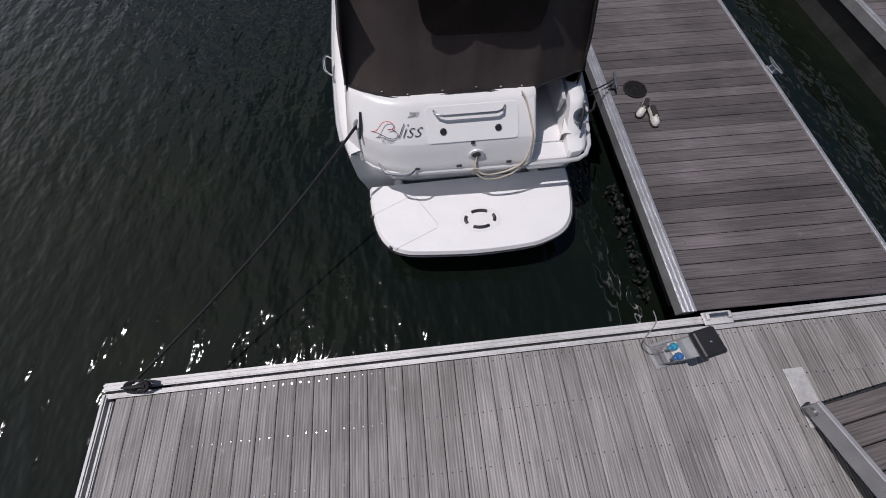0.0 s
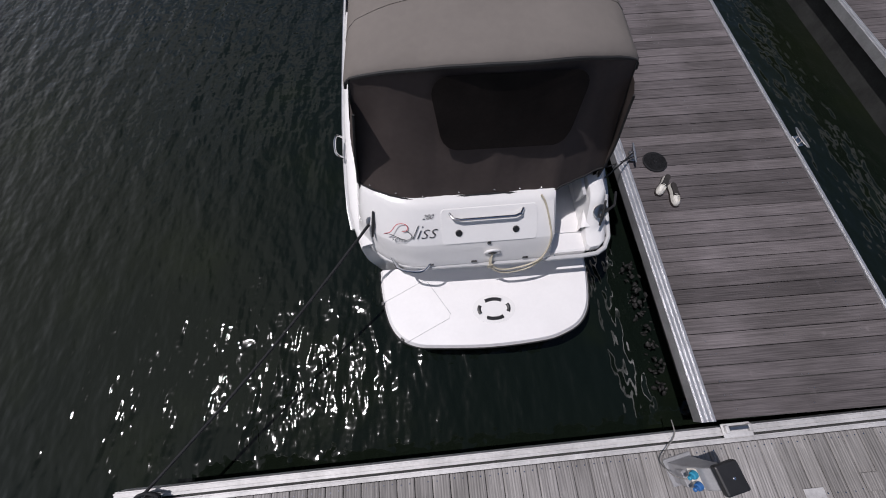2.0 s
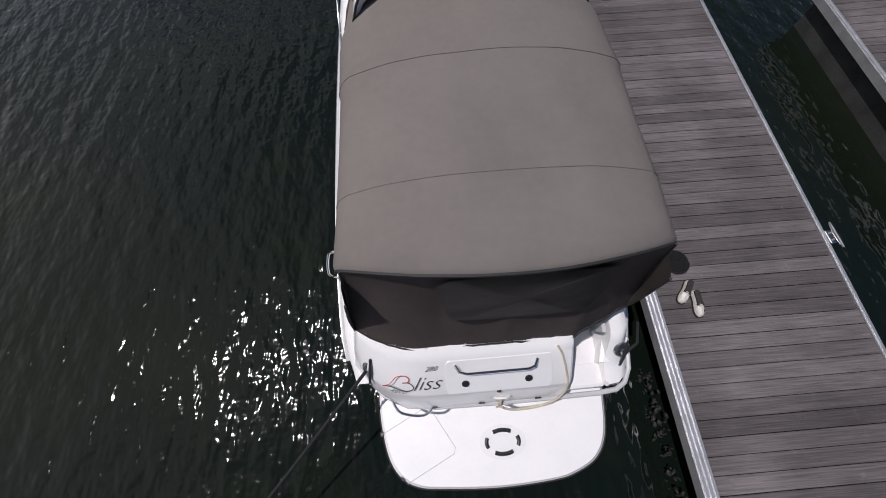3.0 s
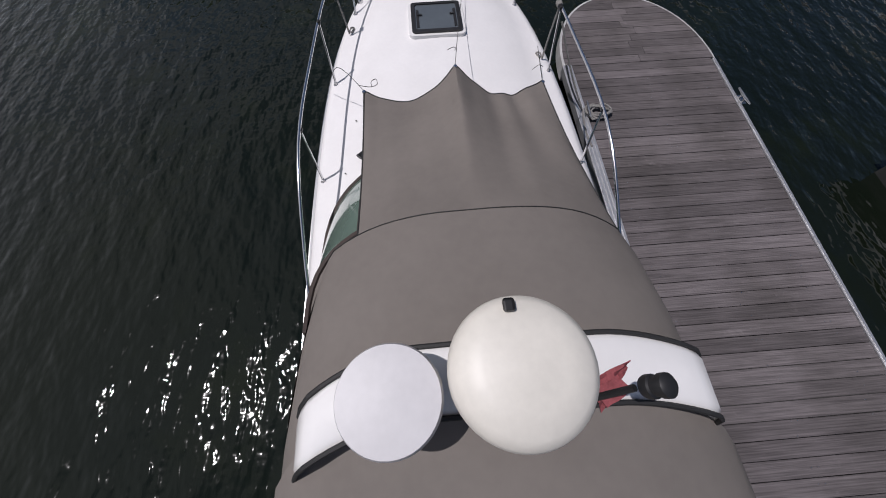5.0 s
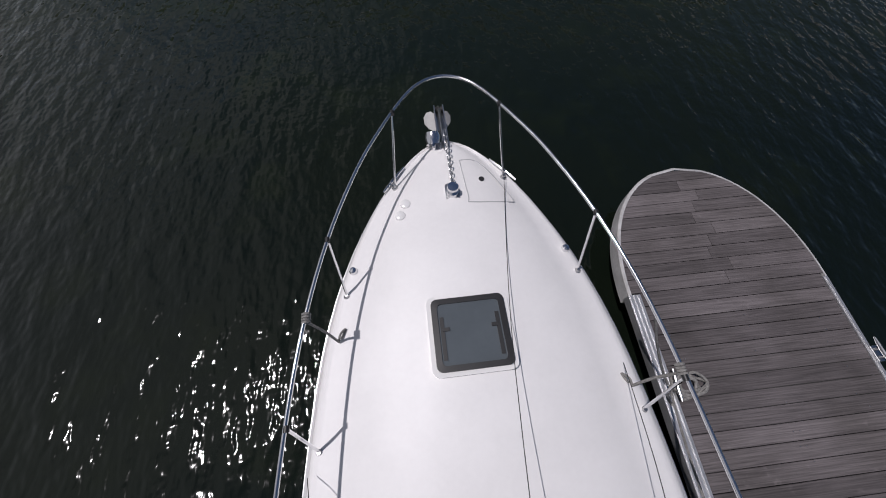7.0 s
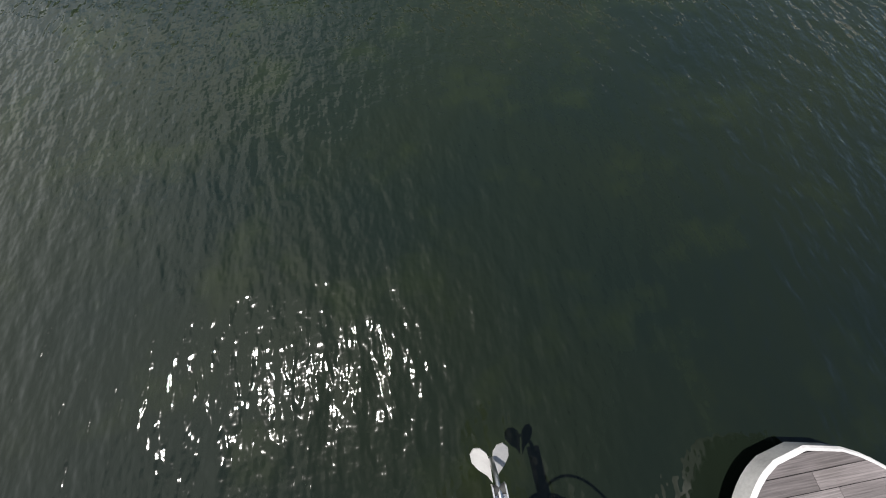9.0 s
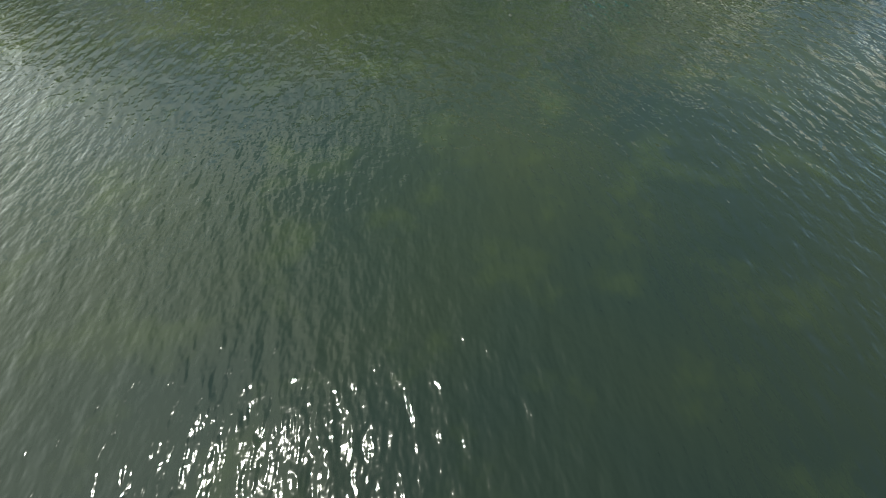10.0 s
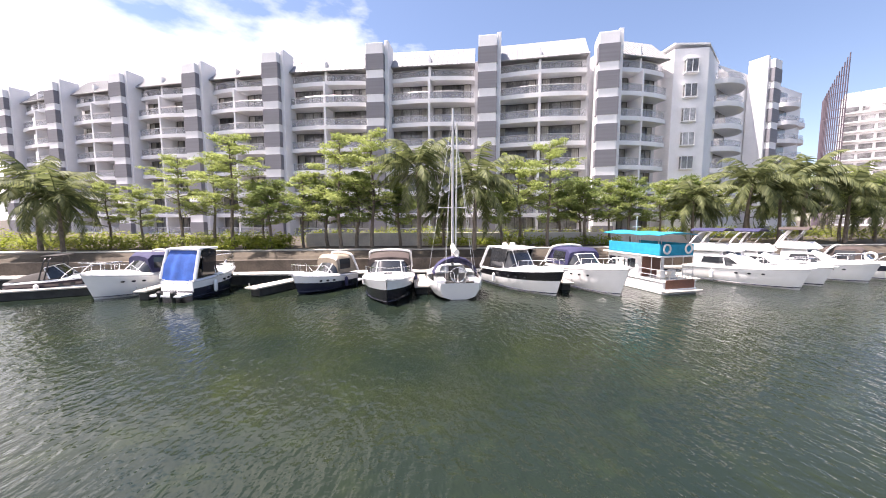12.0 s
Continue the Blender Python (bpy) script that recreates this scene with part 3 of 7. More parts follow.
# ---------------------------------------------------------------- shoes
def shoe(m, label):
    s = thing("boat_shoe", m, label, "shoe", "pair of boat shoes")
    ol = [(0.038, 0.13), (0.022, 0.148), (-0.004, 0.15), (-0.03, 0.132), (-0.044, 0.09), (-0.042, 0.04), (-0.034, -0.02), (-0.034, -0.08), (-0.03, -0.118), (0, -0.135), (0.03, -0.118), (0.034, -0.08), (0.032, -0.02), (0.042, 0.04), (0.046, 0.09)]
    ol = [(p.x, p.y) for p in spline([(x, y, 0) for x, y in ol], 3, True)]
    bm = bmesh.new()
    prism(bm, [(x * 1.07, y * 1.02) for x, y in ol], 0, 0.022)
    part("sole", bm, M["shoe_brown"], s)
    rows = []
    for k, (z, sc) in enumerate(((0.022, 0.96), (0.045, 0.93), (0.062, 0.80), (0.068, 0.74))):
        row = []
        for x, y in ol:
            h = z if y > -0.0 else 0.022 + (z - 0.022) * 1.15
            row.append((x * sc, (y - 0.01) * (sc if y > 0 else 0.5 + sc * 0.5) + 0.01, h))
        rows.append(row)
    bm = bmesh.new()
    grid(bm, rows, True)
    part("upper", bm, M["shoe_white"], s, "off-white leather upper", smooth=True)
    bm = bmesh.new()
    prism(bm, [(x * 0.84, (y - 0.01) * 0.92 + 0.01) for x, y in ol if y < 0.05], 0.066, 0.081)
    part("lining", bm, M["shoe_in"], s)
    bm = bmesh.new()
    rows = [[(x, y, 0.074 - abs(x) * 0.45 + (0.006 if y < 0.05 else -(y - 0.05) * 0.28)) for x in (-0.034, -0.017, 0, 0.017, 0.034)] for y in (0.015, 0.045, 0.075, 0.105, 0.125)]
    grid(bm, rows)
    thick(bm, 0.004)
    part("tongue", bm, M["shoe_white"], s, "off-white leather vamp", smooth=True)
    for y in (0.028, 0.048):
        bm = bmesh.new()
        tube(bm, [(-0.032, y, 0.066), (-0.012, y + 0.004, 0.080), (0.012, y - 0.004, 0.080), (0.032, y, 0.066)], 0.0035, 5)
        part("lace", bm, M["shoe_white"], s, smooth=True)
    return s


shoe(pose(2.50, 2.43, DECK + 0.001, 0, 0, 143), "white and brown leather boat shoe resting on the planks")
shoe(pose(2.575, 2.30, DECK + 0.001, 0, 0, 176), "white and brown leather boat shoe beside its pair")

# ---------------------------------------------------------------- power pedestal
ped = thing("power_pedestal", pose(1.74, -0.27, DECK, 0, 0, 10), "grey dockside power pedestal with black lid and blue sockets", "pedestal")
ped.scale = (.84, .84, .84)
part("base", rbox((0, 0, 0.012), (0.30, 0.24, 0.024), 0.006, 1), M["ped_grey"], ped)
bm = bmesh.new()
rows = [[(x0, -0.09, z), (x1, -0.09, z), (x1, 0.09, z), (x0, 0.09, z)] for z, x0, x1 in ((0.024, -0.12, 0.13), (0.24, -0.10, 0.12), (0.42, -0.04, 0.13), (0.50, 0.03, 0.14))]
grid(bm, rows, True, True)
bmesh.ops.bevel(bm, geom=bm.edges[:], offset=0.008, segments=1, affect="EDGES")
part("body", bm, M["ped_grey"], ped)
part("lid", rbox((0.10, 0, 0.53), (0.22, 0.24, 0.07), 0.02, 2), M["black"], ped, "black plastic lid")
bm = bmesh.new()
lathe(bm, [(0.012, 0), (0.012, 0.008), (0.006, 0.012)], 12, (0.11, 0.0, 0.564))
part("lock", bm, M["chrome"], ped, smooth=True)
ry = Matrix.Rotation(radians(-62), 3, "Y")
part("socket_panel", rbox((-0.055, 0, 0.36), (0.17, 0.165, 0.012), 0.004, 1, ry), M["white_plastic"], ped, "white socket panel")
for y, mt in ((0.045, "blue_plug"), (-0.045, "blue_box")):
    bm = bmesh.new()
    lathe(bm, [(0.034, 0), (0.036, 0.02), (0.03, 0.045), (0.018, 0.05), (0.016, 0.10), (0.010, 0.105)], 14, (-0.085, y, 0.36), Matrix.Rotation(radians(-62), 3, "Y"))
    pl = part("plug" if y > 0 else "socket_cover", bm, M[mt], ped, "blue plastic plug", smooth=True)
part("junction_box", rbox((-0.10, -0.01, 0.20), (0.07, 0.14, 0.09), 0.008, 1), M["ped_grey"], ped)
bm = bmesh.new()
tube(bm, spline([(-0.19, 0.04, 0.40), (-0.26, 0.08, 0.32), (-0.24, 0.16, 0.20), (-0.10, 0.22, 0.10), (0.06, 0.30, 0.06), (0.12, 0.42, 0.02)], 6), 0.006, 6)
part("cable", bm, M["rope_grey"], ped, "thin grey power cable", smooth=True)

# ---------------------------------------------------------------- gangway on the main pontoon
gang = thing("gangway", pose(3.135, -0.75, DECK, 0, 0, 8), "sloping gangway with dark ribbed planks and grey metal sides", "gangway")
TILT = Matrix.Rotation(radians(-14), 3, "X")
bm = bmesh.new()
box(bm, TILT @ Vector((0, -1.5, 0.11)), (0.86, 3.0, 0.05), TILT)
part("bed", bm, M["float"], gang)
for s in (-1, 1):
    bm = rbox(TILT @ Vector((s * 0.455, -1.5, 0.11)), (0.04, 3.04, 0.16), 0.006, 1, TILT)
    part("side_beam", bm, M["ped_grey"], gang)
    bm = bmesh.new()
    lathe(bm, [(0.03, -0.02), (0.034, 0), (0.03, 0.03)], 12, TILT @ Vector((s * 0.48, -0.03, 0.10)), Matrix.Rotation(radians(90), 3, "Y"))
    part("hinge_roller", bm, M["steel"], gang, smooth=True)
for k in range(20):
    part("tread_board", rbox(TILT @ Vector((0, -0.08 - k * 0.148, 0.152)), (0.865, 0.138, 0.028), 0.005, 1, TILT), M["ramp"], gang)
for x, y, w, h, mt in ((2.76, -0.72, 0.17, 0.44, "alu_pale"), (3.27, -0.50, 0.15, 0.13, "deck")):
    bm = rbox((x, y, DECK + 0.006), (w, h, 0.010), 0.003, 1)
    tagged(part("wear_plate", bm, M[mt]), "flat metal wear plate screwed to the planks", "plate", "wear plates")

# ---------------------------------------------------------------- the moored cabin cruiser
boat = thing("cabin_cruiser", pose(0.335, 1.83, 0, 0, 0, -0.7), "white cabin cruiser under a taupe canvas enclosure, moored stern-to", "boat")
HY = [0, .4, 1.4, 2.6, 3.7, 4.7, 5.6, 6.4, 7.05, 7.6, 7.97, 8.2, 8.30]
HB = [1.17, 1.27, 1.33, 1.34, 1.33, 1.30, 1.24, 1.13, .95, .70, .46, .23, .02]
HZ = [.84, .92, 1.0, 1.07, 1.12, 1.17, 1.21, 1.25, 1.28, 1.30, 1.315, 1.325, 1.33]
ys = [p.x for p in spline([(y, 0, 0) for y in HY], 3)]
hb = {y: p.y for y, p in zip(ys, spline([(a, b, 0) for a, b in zip(HY, HB)], 3))}
hz = {y: lerp(y, HY, HZ) for y in ys}


def sheer(y):
    return lerp(y, ys, [hb[k] for k in ys]), lerp(y, HY, HZ)


def crown(y, x):
    """Height of the deck."""
    b, z = sheer(y)
    u = min(1.0, abs(x) / max(b, 0.01))
    return z + 0.035 + 0.23 * min(1, (b / 0.9)) * (1 - u ** 2.4)


rows = []
for y in ys:
    b, z = hb[y], hz[y]
    bow = max(0, (y - 5.0) / 3.30) ** 2
    ring = [(b, z), (b * 1.008, z - .05), (b * (1 - .06 * bow), z * .62), (b * (.93 - .25 * bow), .22), (b * (.86 - .4 * bow), .06), (b * .45 * (1 - .6 * bow), -.18 + .2 * bow), (0, -.34 + .55 * bow)]
    yy = lambda zz: y - (0.55 * bow * (1 - zz / 1.33)) * 0.9
    rows.append([(x, yy(z2), z2) for x, z2 in ring] + [(-x, yy(z2), z2) for x, z2 in ring[::-1][1:]])
bm = bmesh.new()
grid(bm, rows)
bm.faces.new([v for v in list(bm.verts)[:13]])
part("hull", bm, M["gel"], boat, "glossy white hull", smooth=50)
for s in (-1, 1):
    bm = bmesh.new()
    tube(bm, [(s * (hb[y] + .012), y, hz[y] - .04) for y in ys if y >= .1], 0.024, 8)
    rail = part("rub_rail", bm, M["gel_grey"], boat, "grey rub rail", smooth=True)
    bm = bmesh.new()
    tube(bm, [(s * (hb[y] + .036), y, hz[y] - .04) for y in ys if y >= .1], 0.008, 6)
    part("rail_insert", bm, M["steel"], rail, smooth=True)

# foredeck with a raised toe edge
rows = []
for y in [v for v in ys if v >= 3.0]:
    b = hb[y]
    us = [-1, -.985, -.955, -.92, -.86, -.75, -.6, -.4, -.2, 0, .2, .4, .6, .75, .86, .92, .955, .985, 1]
    row = []
    for u in us:
        x = u * b
        z = crown(y, x)
        if abs(u) > .9:
            z += .018 * math.sin((abs(u) - .9) / .1 * math.pi)
        if abs(u) == 1:
            z = hz[y]
        elif .74 < abs(u) < .9:
            z -= .012
        row.append((x, y, z))
    rows.append(row)
bm = bmesh.new()
grid(bm, rows)
part("foredeck", bm, M["gel_deck"], boat, "white non-skid foredeck", smooth=60)
for s in (-1, 1):
    rows = []
    for y in [v for v in ys if v <= 3.05]:
        b, z = hb[y], hz[y]
        rows.append([(s * b, y, z), (s * (b - .02), y, z + .05), (s * (b - .10), y, z + .085), (s * (b - .22), y, z + .10), (s * (b - .25), y, z + .08), (s * (b - .25), y, z - .3)])
    bm = bmesh.new()
    grid(bm, rows)
    part("side_deck", bm, M["gel"], boat, smooth=50)
bm = bmesh.new()
box(bm, (0, 1.9, .72), (2.1, 3.2, .04))
box(bm, (0, 3.45, 1.0), (2.0, .05, .6))
part("cockpit_floor", bm, M["interior"], boat)

# transom block, stepped and rounded
def stern_row(x0, x1, yo, z, inset, n=14):
    pts = []
    for k in range(n + 1):
        x = x0 + (x1 - x0) * k / n
        e = max(0, (-x - .55) / .62) if x < -.55 else 0
        pts.append((x + (inset if k == 0 else 0), yo + .34 * e ** 2.2, z))
    return pts


PROFILE = [(-.05, .44, .0), (-.10, .58, .0), (-.19, .73, .0), (-.23, .79, .0), (-.24, .83, .0), (-.235, .87, .0), (-.215, .91, .01), (-.18, 1.0, .03), (-.14, 1.09, .05), (-.13, 1.105, .05), (.10, 1.30, .09), (.12, 1.315, .09), (.15, 1.33, .10), (.20, 1.34, .12), (.28, 1.345, .15), (.45, 1.345, .2)]
bm = bmesh.new()
rr = []
for yo, z, inset in PROFILE:
    row = stern_row(-1.19, .58, yo, z, inset)
    rr.append([(-1.19 + inset - .06, 1.0, z)] + row + [(.60, yo + .03, z), (.605, .75, z)])
grid(bm, rr)
transom = part("transom", bm, M["gel"], boat, "moulded white transom", smooth=40)
for s in (-1, 1):
    bm = bmesh.new()
    prism(bm, [(s * x, y) for x, y in ((1.17, .0), (1.22, .15), (1.27, .4), (1.31, 1.0), (.95, 1.0), (.99, .3), (.98, .02))], .78, .86)
    part("quarter_deck", bm, M["gel"], boat)
bm = bmesh.new()
PR = [(-.03, .44, .0), (-.08, .58, .0), (-.16, .73, .0), (-.19, .79, .0), (-.195, .83, .0), (-.18, .87, .01), (-.06, .90, .02), (-.01, .92, .03), (.14, 1.10, .05), (.17, 1.13, .05), (.22, 1.15, .06), (.42, 1.16, .07)]
rr = []
for yo, z, inset in PR:
    rr.append([(.96 + inset * .5, .85, z), (.96 + inset * .5, yo + .03, z), (.985 + inset, yo, z), (1.08, yo + .01, z), (1.15 - inset * .3, yo + .07, z), (1.20 - inset, yo + .2, z), (1.25 - inset, yo + .5, z), (1.27 - inset, .95, z)])
grid(bm, rr)
part("quarter_block", bm, M["gel"], boat, "white moulded stern quarter", smooth=40)
bm = rbox((.78, .36, .74), (.40, 1.12, .16), .03, 2)
part("walkway_step", bm, M["gel_deck"], boat, "white boarding step through the transom")
part("walkway_back", rbox((.78, .95, 1.0), (.42, .06, .5), .015, 1), M["interior"], boat)
bm = bmesh.new()
tube(bm, [p for p in [(x, yo - .168, .815) for x, yo, _ in [(-1.10, .22, 0), (-.95, .06, 0), (-.75, -.04, 0), (-.5, -.07, 0), (0, -.078, 0), (.5, -.078, 0), (.9, -.075, 0), (1.06, -.06, 0), (1.15, -.01, 0), (1.215, .10, 0), (1.26, .32, 0), (1.30, .75, 0)]]], .022, 8)
part("stern_moulding", bm, M["gel_grey"], boat, smooth=True)
for x, w in ((-.52, .05), (-.12, .05), (.36, .05)):
    bm = bmesh.new()
    box(bm, (x, -.226, .875), (w, .03, .02))
    part("drain_slot", bm, M["black"], boat)


def tra(z):
    return lerp(z, [p[1] for p in PROFILE], [p[0] for p in PROFILE])


# locker lid with its grab rail and knobs
def transom_pad(x0, x1, z0, z1, lift, r):
    o = rrect(x0, x1, z0, z1, r)
    bm = bmesh.new()
    a = [bm.verts.new((x, tra(z) - lift, z)) for x, z in o]
    b = [bm.verts.new((x, tra(z) + .004, z)) for x, z in o]
    bm.faces.new(a)
    for i in range(len(a)):
        j = (i + 1) % len(a)
        bm.faces.new((a[i], b[i], b[j], a[j]))
    return bm


locker = part("transom_locker", transom_pad(-.40, .43, 1.10, 1.302, .008, .03), M["gel"], boat, "flush white locker lid")
bm = bmesh.new()
tube(bm, [(-.33, tra(1.28) - .01, 1.285), (-.30, tra(1.26) - .04, 1.29), (-.24, tra(1.25) - .045, 1.285), (.23, tra(1.25) - .045, 1.285), (.28, tra(1.26) - .04, 1.29), (.31, tra(1.28) - .01, 1.285)], .012, 8)
part("grab_rail", bm, M["chrome"], locker, "stainless grab rail", smooth=True)
RX = Matrix.Rotation(radians(94), 3, "X")
for x in (-.255, .245):
    bm = bmesh.new()
    lathe(bm, [(.030, 0), (.030, .006), (.022, .010), (.020, .004), (.004, .004)], 16, (x, tra(1.165) - .010, 1.168), Matrix.Rotation(radians(42), 3, "X"))
    part("latch", bm, M["black"], locker, smooth=True)
part("shore_socket", rbox((.01, tra(1.085) - .006, 1.085), (.032, .02, .04), .006, 1), M["black"], boat)
bm = bmesh.new()
lathe(bm, [(.075, 0), (.072, .014), (.05, .018), (.04, .006)], 20, (.045, tra(.97) - .0, .975), RX)
out = part("outlet_flange", bm, M["gel"], boat, smooth=True)
bm = bmesh.new()
lathe(bm, [(.038, .008), (.038, .014), (.0, .014)], 16, (.045, tra(.97) - .0, .975), RX)
part("outlet_hole", bm, M["black"], out)
bm = bmesh.new()
tube(bm, spline([(.05, -.20, .96), (.04, -.27, .86), (.14, -.31, .80), (.34, -.30, .82), (.50, -.26, .90), (.56, -.16, 1.08), (.54, -.04, 1.20), (.50, .08, 1.31), (.46, .14, 1.36)], 6), .009, 6)
part("shore_hose", bm, M["rope_beige"], boat, "pale beige hose", smooth=True)
bm = bmesh.new()
tube(bm, spline([(.05, -.20, .95), (.03, -.27, .82), (.16, -.32, .74), (.38, -.31, .78), (.52, -.26, .88)], 6), .009, 6)
part("shore_hose", bm, M["rope_beige"], boat, "pale beige hose", smooth=True)
bm = bmesh.new()
box(bm, (.03, -.28, .83), (.05, .01, .08))
part("hose_tag", bm, M["rope_beige"], boat)
for x0, x1 in ((-.88, -.52),):
    bm = bmesh.new()
    tube(bm, spline([(x0, -.13, .88), (x0 + .05, -.23, .875), (x0 + .12, -.27, .87), (x1 - .12, -.29, .87), (x1 - .05, -.27, .875), (x1, -.21, .88)], 4), .011, 8)
    part("boarding_handle", bm, M["chrome"], boat, "stainless handle", smooth=True)

# stern cleats in their recesses
for x, y, z, rz in ((-1.00, .12, 1.13, 62), (1.08, .09, 1.06, 85)):
    bm = bmesh.new()
    lathe(bm, [(.07, 0), (.065, .012), (.05, .016), (.0, .012)], 18, (x, y, z), Matrix.Rotation(radians(48), 3, "X"))
    rec = part("cleat_recess", bm, M["steel"], boat, "bright cleat backing", smooth=True)
    bm = bmesh.new()
    tube(bm, [(x - .02, y - .12, z - .05), (x, y - .045, z + .03), (x + .015, y + .05, z + .11)], [.010, .016, .010], 8)
    tube(bm, [(x, y, z - .02), (x, y - .05, z - .02)], .018, 8)
    part("stern_cleat", bm, M["black"], rec, smooth=True)
bm = bmesh.new()
tube(bm, [(1.08, .05, 1.09), (1.2, .12, 1.10), (1.30, .3, 1.02)], .012, 6)
part("cleat_line", bm, M["rope_black"], boat, smooth=True)
bm = bmesh.new()
box(bm, (.93, .55, 1.12), (.03, .62, .20), Matrix.Rotation(radians(12), 3, "X"))
part("transom_gate", bm, M["gel_grey"], boat, "open grey transom gate")

# lettering on the transom
def letters(text, size, x, z, material, shear=0.0, rot=0.0, parent=None, flat=None):
    cu = bpy.data.curves.new("lettering", "FONT")
    cu.body, cu.size, cu.shear, cu.extrude, cu.align_x = text, size, shear, 0.0015, "LEFT"
    cu.offset = -size * 0.022
    cu.materials.append(material)
    ob = new("lettering", cu)
    ob.parent = parent
    ob.matrix_local = flat if flat is not None else pose(x, tra(z) - .006, z + .004, 41, 0, 0) @ pose(0, 0, 0, 0, 0, -rot)
    return ob


letters("liss", .185, -.680, 1.144, M["ink"], .5, 0, transom)
letters("4ever", .064, -.855, 1.152, M["ink"], .45, 14, transom)
letters("280", .062, -.565, 1.255, M["ink"], .5, 0, transom)


def stroke(pts, r, material, label):
    """A thin drawn line of the lettering, along the sloping transom."""
    bm = bmesh.new()
    tube(bm, [(p.x, tra(p.y) - .006, p.y) for p in spline([(x, z, 0) for x, z in pts], 4)], r, 5)
    part("swash", bm, material, transom, label, smooth=True)


# the initial, drawn as a heart lying on its side
stroke([(-.90, 1.196), (-.85, 1.199), (-.82, 1.217), (-.79, 1.237), (-.752, 1.243), (-.713, 1.237), (-.692, 1.219), (-.70, 1.204), (-.72, 1.198), (-.748, 1.200)], .0034, M["ink_red"], "red upper stroke of the initial")
stroke([(-.748, 1.200), (-.708, 1.198), (-.678, 1.183), (-.664, 1.166), (-.678, 1.151), (-.713, 1.146), (-.756, 1.154), (-.80, 1.171), (-.85, 1.188), (-.90, 1.196)], .0030, M["ink"], "dark lower stroke of the initial")

# swim platform
po = [(-1.07, -.10), (-1.06, -.32), (-1.00, -.62), (-.90, -.80), (-.74, -.90), (-.5, -.935), (0, -.965), (.5, -.945), (.72, -.90), (.92, -.80), (1.04, -.62), (1.10, -.32), (1.12, -.06)]
po = [(p.x, p.y) for p in spline([(x, y, 0) for x, y in po], 4)]
bm = bmesh.new()
rows = []
for z, k in ((.30, .955), (.33, .985), (.37, 1.0), (.40, 1.005), (.412, .995), (.42, .985), (.438, .98), (.45, .968)):
    rows.append([(x * k, -.1 + (y + .1) * (k if y < -.1 else 1), z) for x, y in po])
grid(bm, rows)
bm.faces.new(list(bm.verts)[-len(po):])
bm.faces.new(list(bm.verts)[:len(po)])
plat = part("swim_platform", bm, M["gel_deck"], boat, "white moulded swim platform", smooth=40)
bm = bmesh.new()
tube(bm, [(x * 1.002, y * 1.003, .413) for x, y in po], .007, 5)
part("edge_groove", bm, M["rubber"], plat, "dark groove round the platform edge")
bm = bmesh.new()
prism(bm, [(.07 + .215 * math.cos(k * math.pi / 20), -.60 + .145 * math.sin(k * math.pi / 20)) for k in range(40)], .445, .4535)
oval = part("ladder_well_pad", bm, M["gel"], plat, "raised oval pad")
for a0 in (0, 90, 180, 270):
    bm = bmesh.new()
    h = 24 if a0 in (0, 180) else 33
    tube(bm, [(.07 + .150 * math.cos(radians(a0 + k * h / 3)), -.60 + .098 * math.sin(radians(a0 + k * h / 3)), .4545) for k in range(-3, 4)], .018, 8)
    part("slot", bm, M["black"], oval, smooth=True)
bm = bmesh.new()
o = [(-1.04, -.45), (-.62, -.25), (-.575, -.27), (-.37, -.61), (-.385, -.66), (-.82, -.86)]
sk = [(p.x, p.y) for p in spline([(x, y, 0) for x, y in o], 1)]
tube(bm, [(x, y, .4495) for x, y in o], .0035, 4)
part("hatch_seam", bm, M["gel_grey"], plat, "seam of the platform hatch")
for x, y in ((-1.045, -.45), (-.86, -.82)):
    bm = rbox((x, y, .425), (.03, .04, .02), .004, 1)
    part("catch", bm, M["black"], plat)
for s in (-1, 1):
    part("platform_bracket", rbox((s * .75, -.15, .36), (.10, .3, .16), .02, 1), M["gel"], boat)
    part("trim_tab", rbox((s * .85, -.18, .13), (.42, .34, .02), .005, 1), M["steel"], boat)

# ---------------------------------------------------------------- canvas enclosure
ZB = 1.26
def noise3(x, y, s=1.0):
    return noise.noise(Vector((x * s, y * s, 7.3)))


def aft(u, v):
    """Aft curtain: u across from -1 to 1, v up from 0 to 1."""
    xb = -1.10 + (u + 1) / 2 * 2.22
    if xb > .62:
        yb, zb = .22 + (xb - .62) * .42, 1.33 - (xb - .62) * .05
    else:
        e = max(0, (-xb - .55) / .55)
        yb, zb = .205 + .22 * e ** 2, 1.335 + .012 * math.cos(xb * 7)
    xt, yt, zt = u * .94, .56 - .09 * (1 - u * u), 2.27 + .17 * (1 - u * u)
    w = v
    x, y, z = xb + (xt - xb) * w, yb + (yt - yb) * w, zb + (zt - zb) * w
    y += .03 * math.sin(v * math.pi) + .022 * noise3(u * 3.2, v * 1.3) * math.sin(min(1, v * 1.4) * math.pi) + .010 * noise3(u * 11, v * 2.2) + .007 * noise3(u * 23, v * 3.5) * (1 - v)
    return Vector((x, y, z))


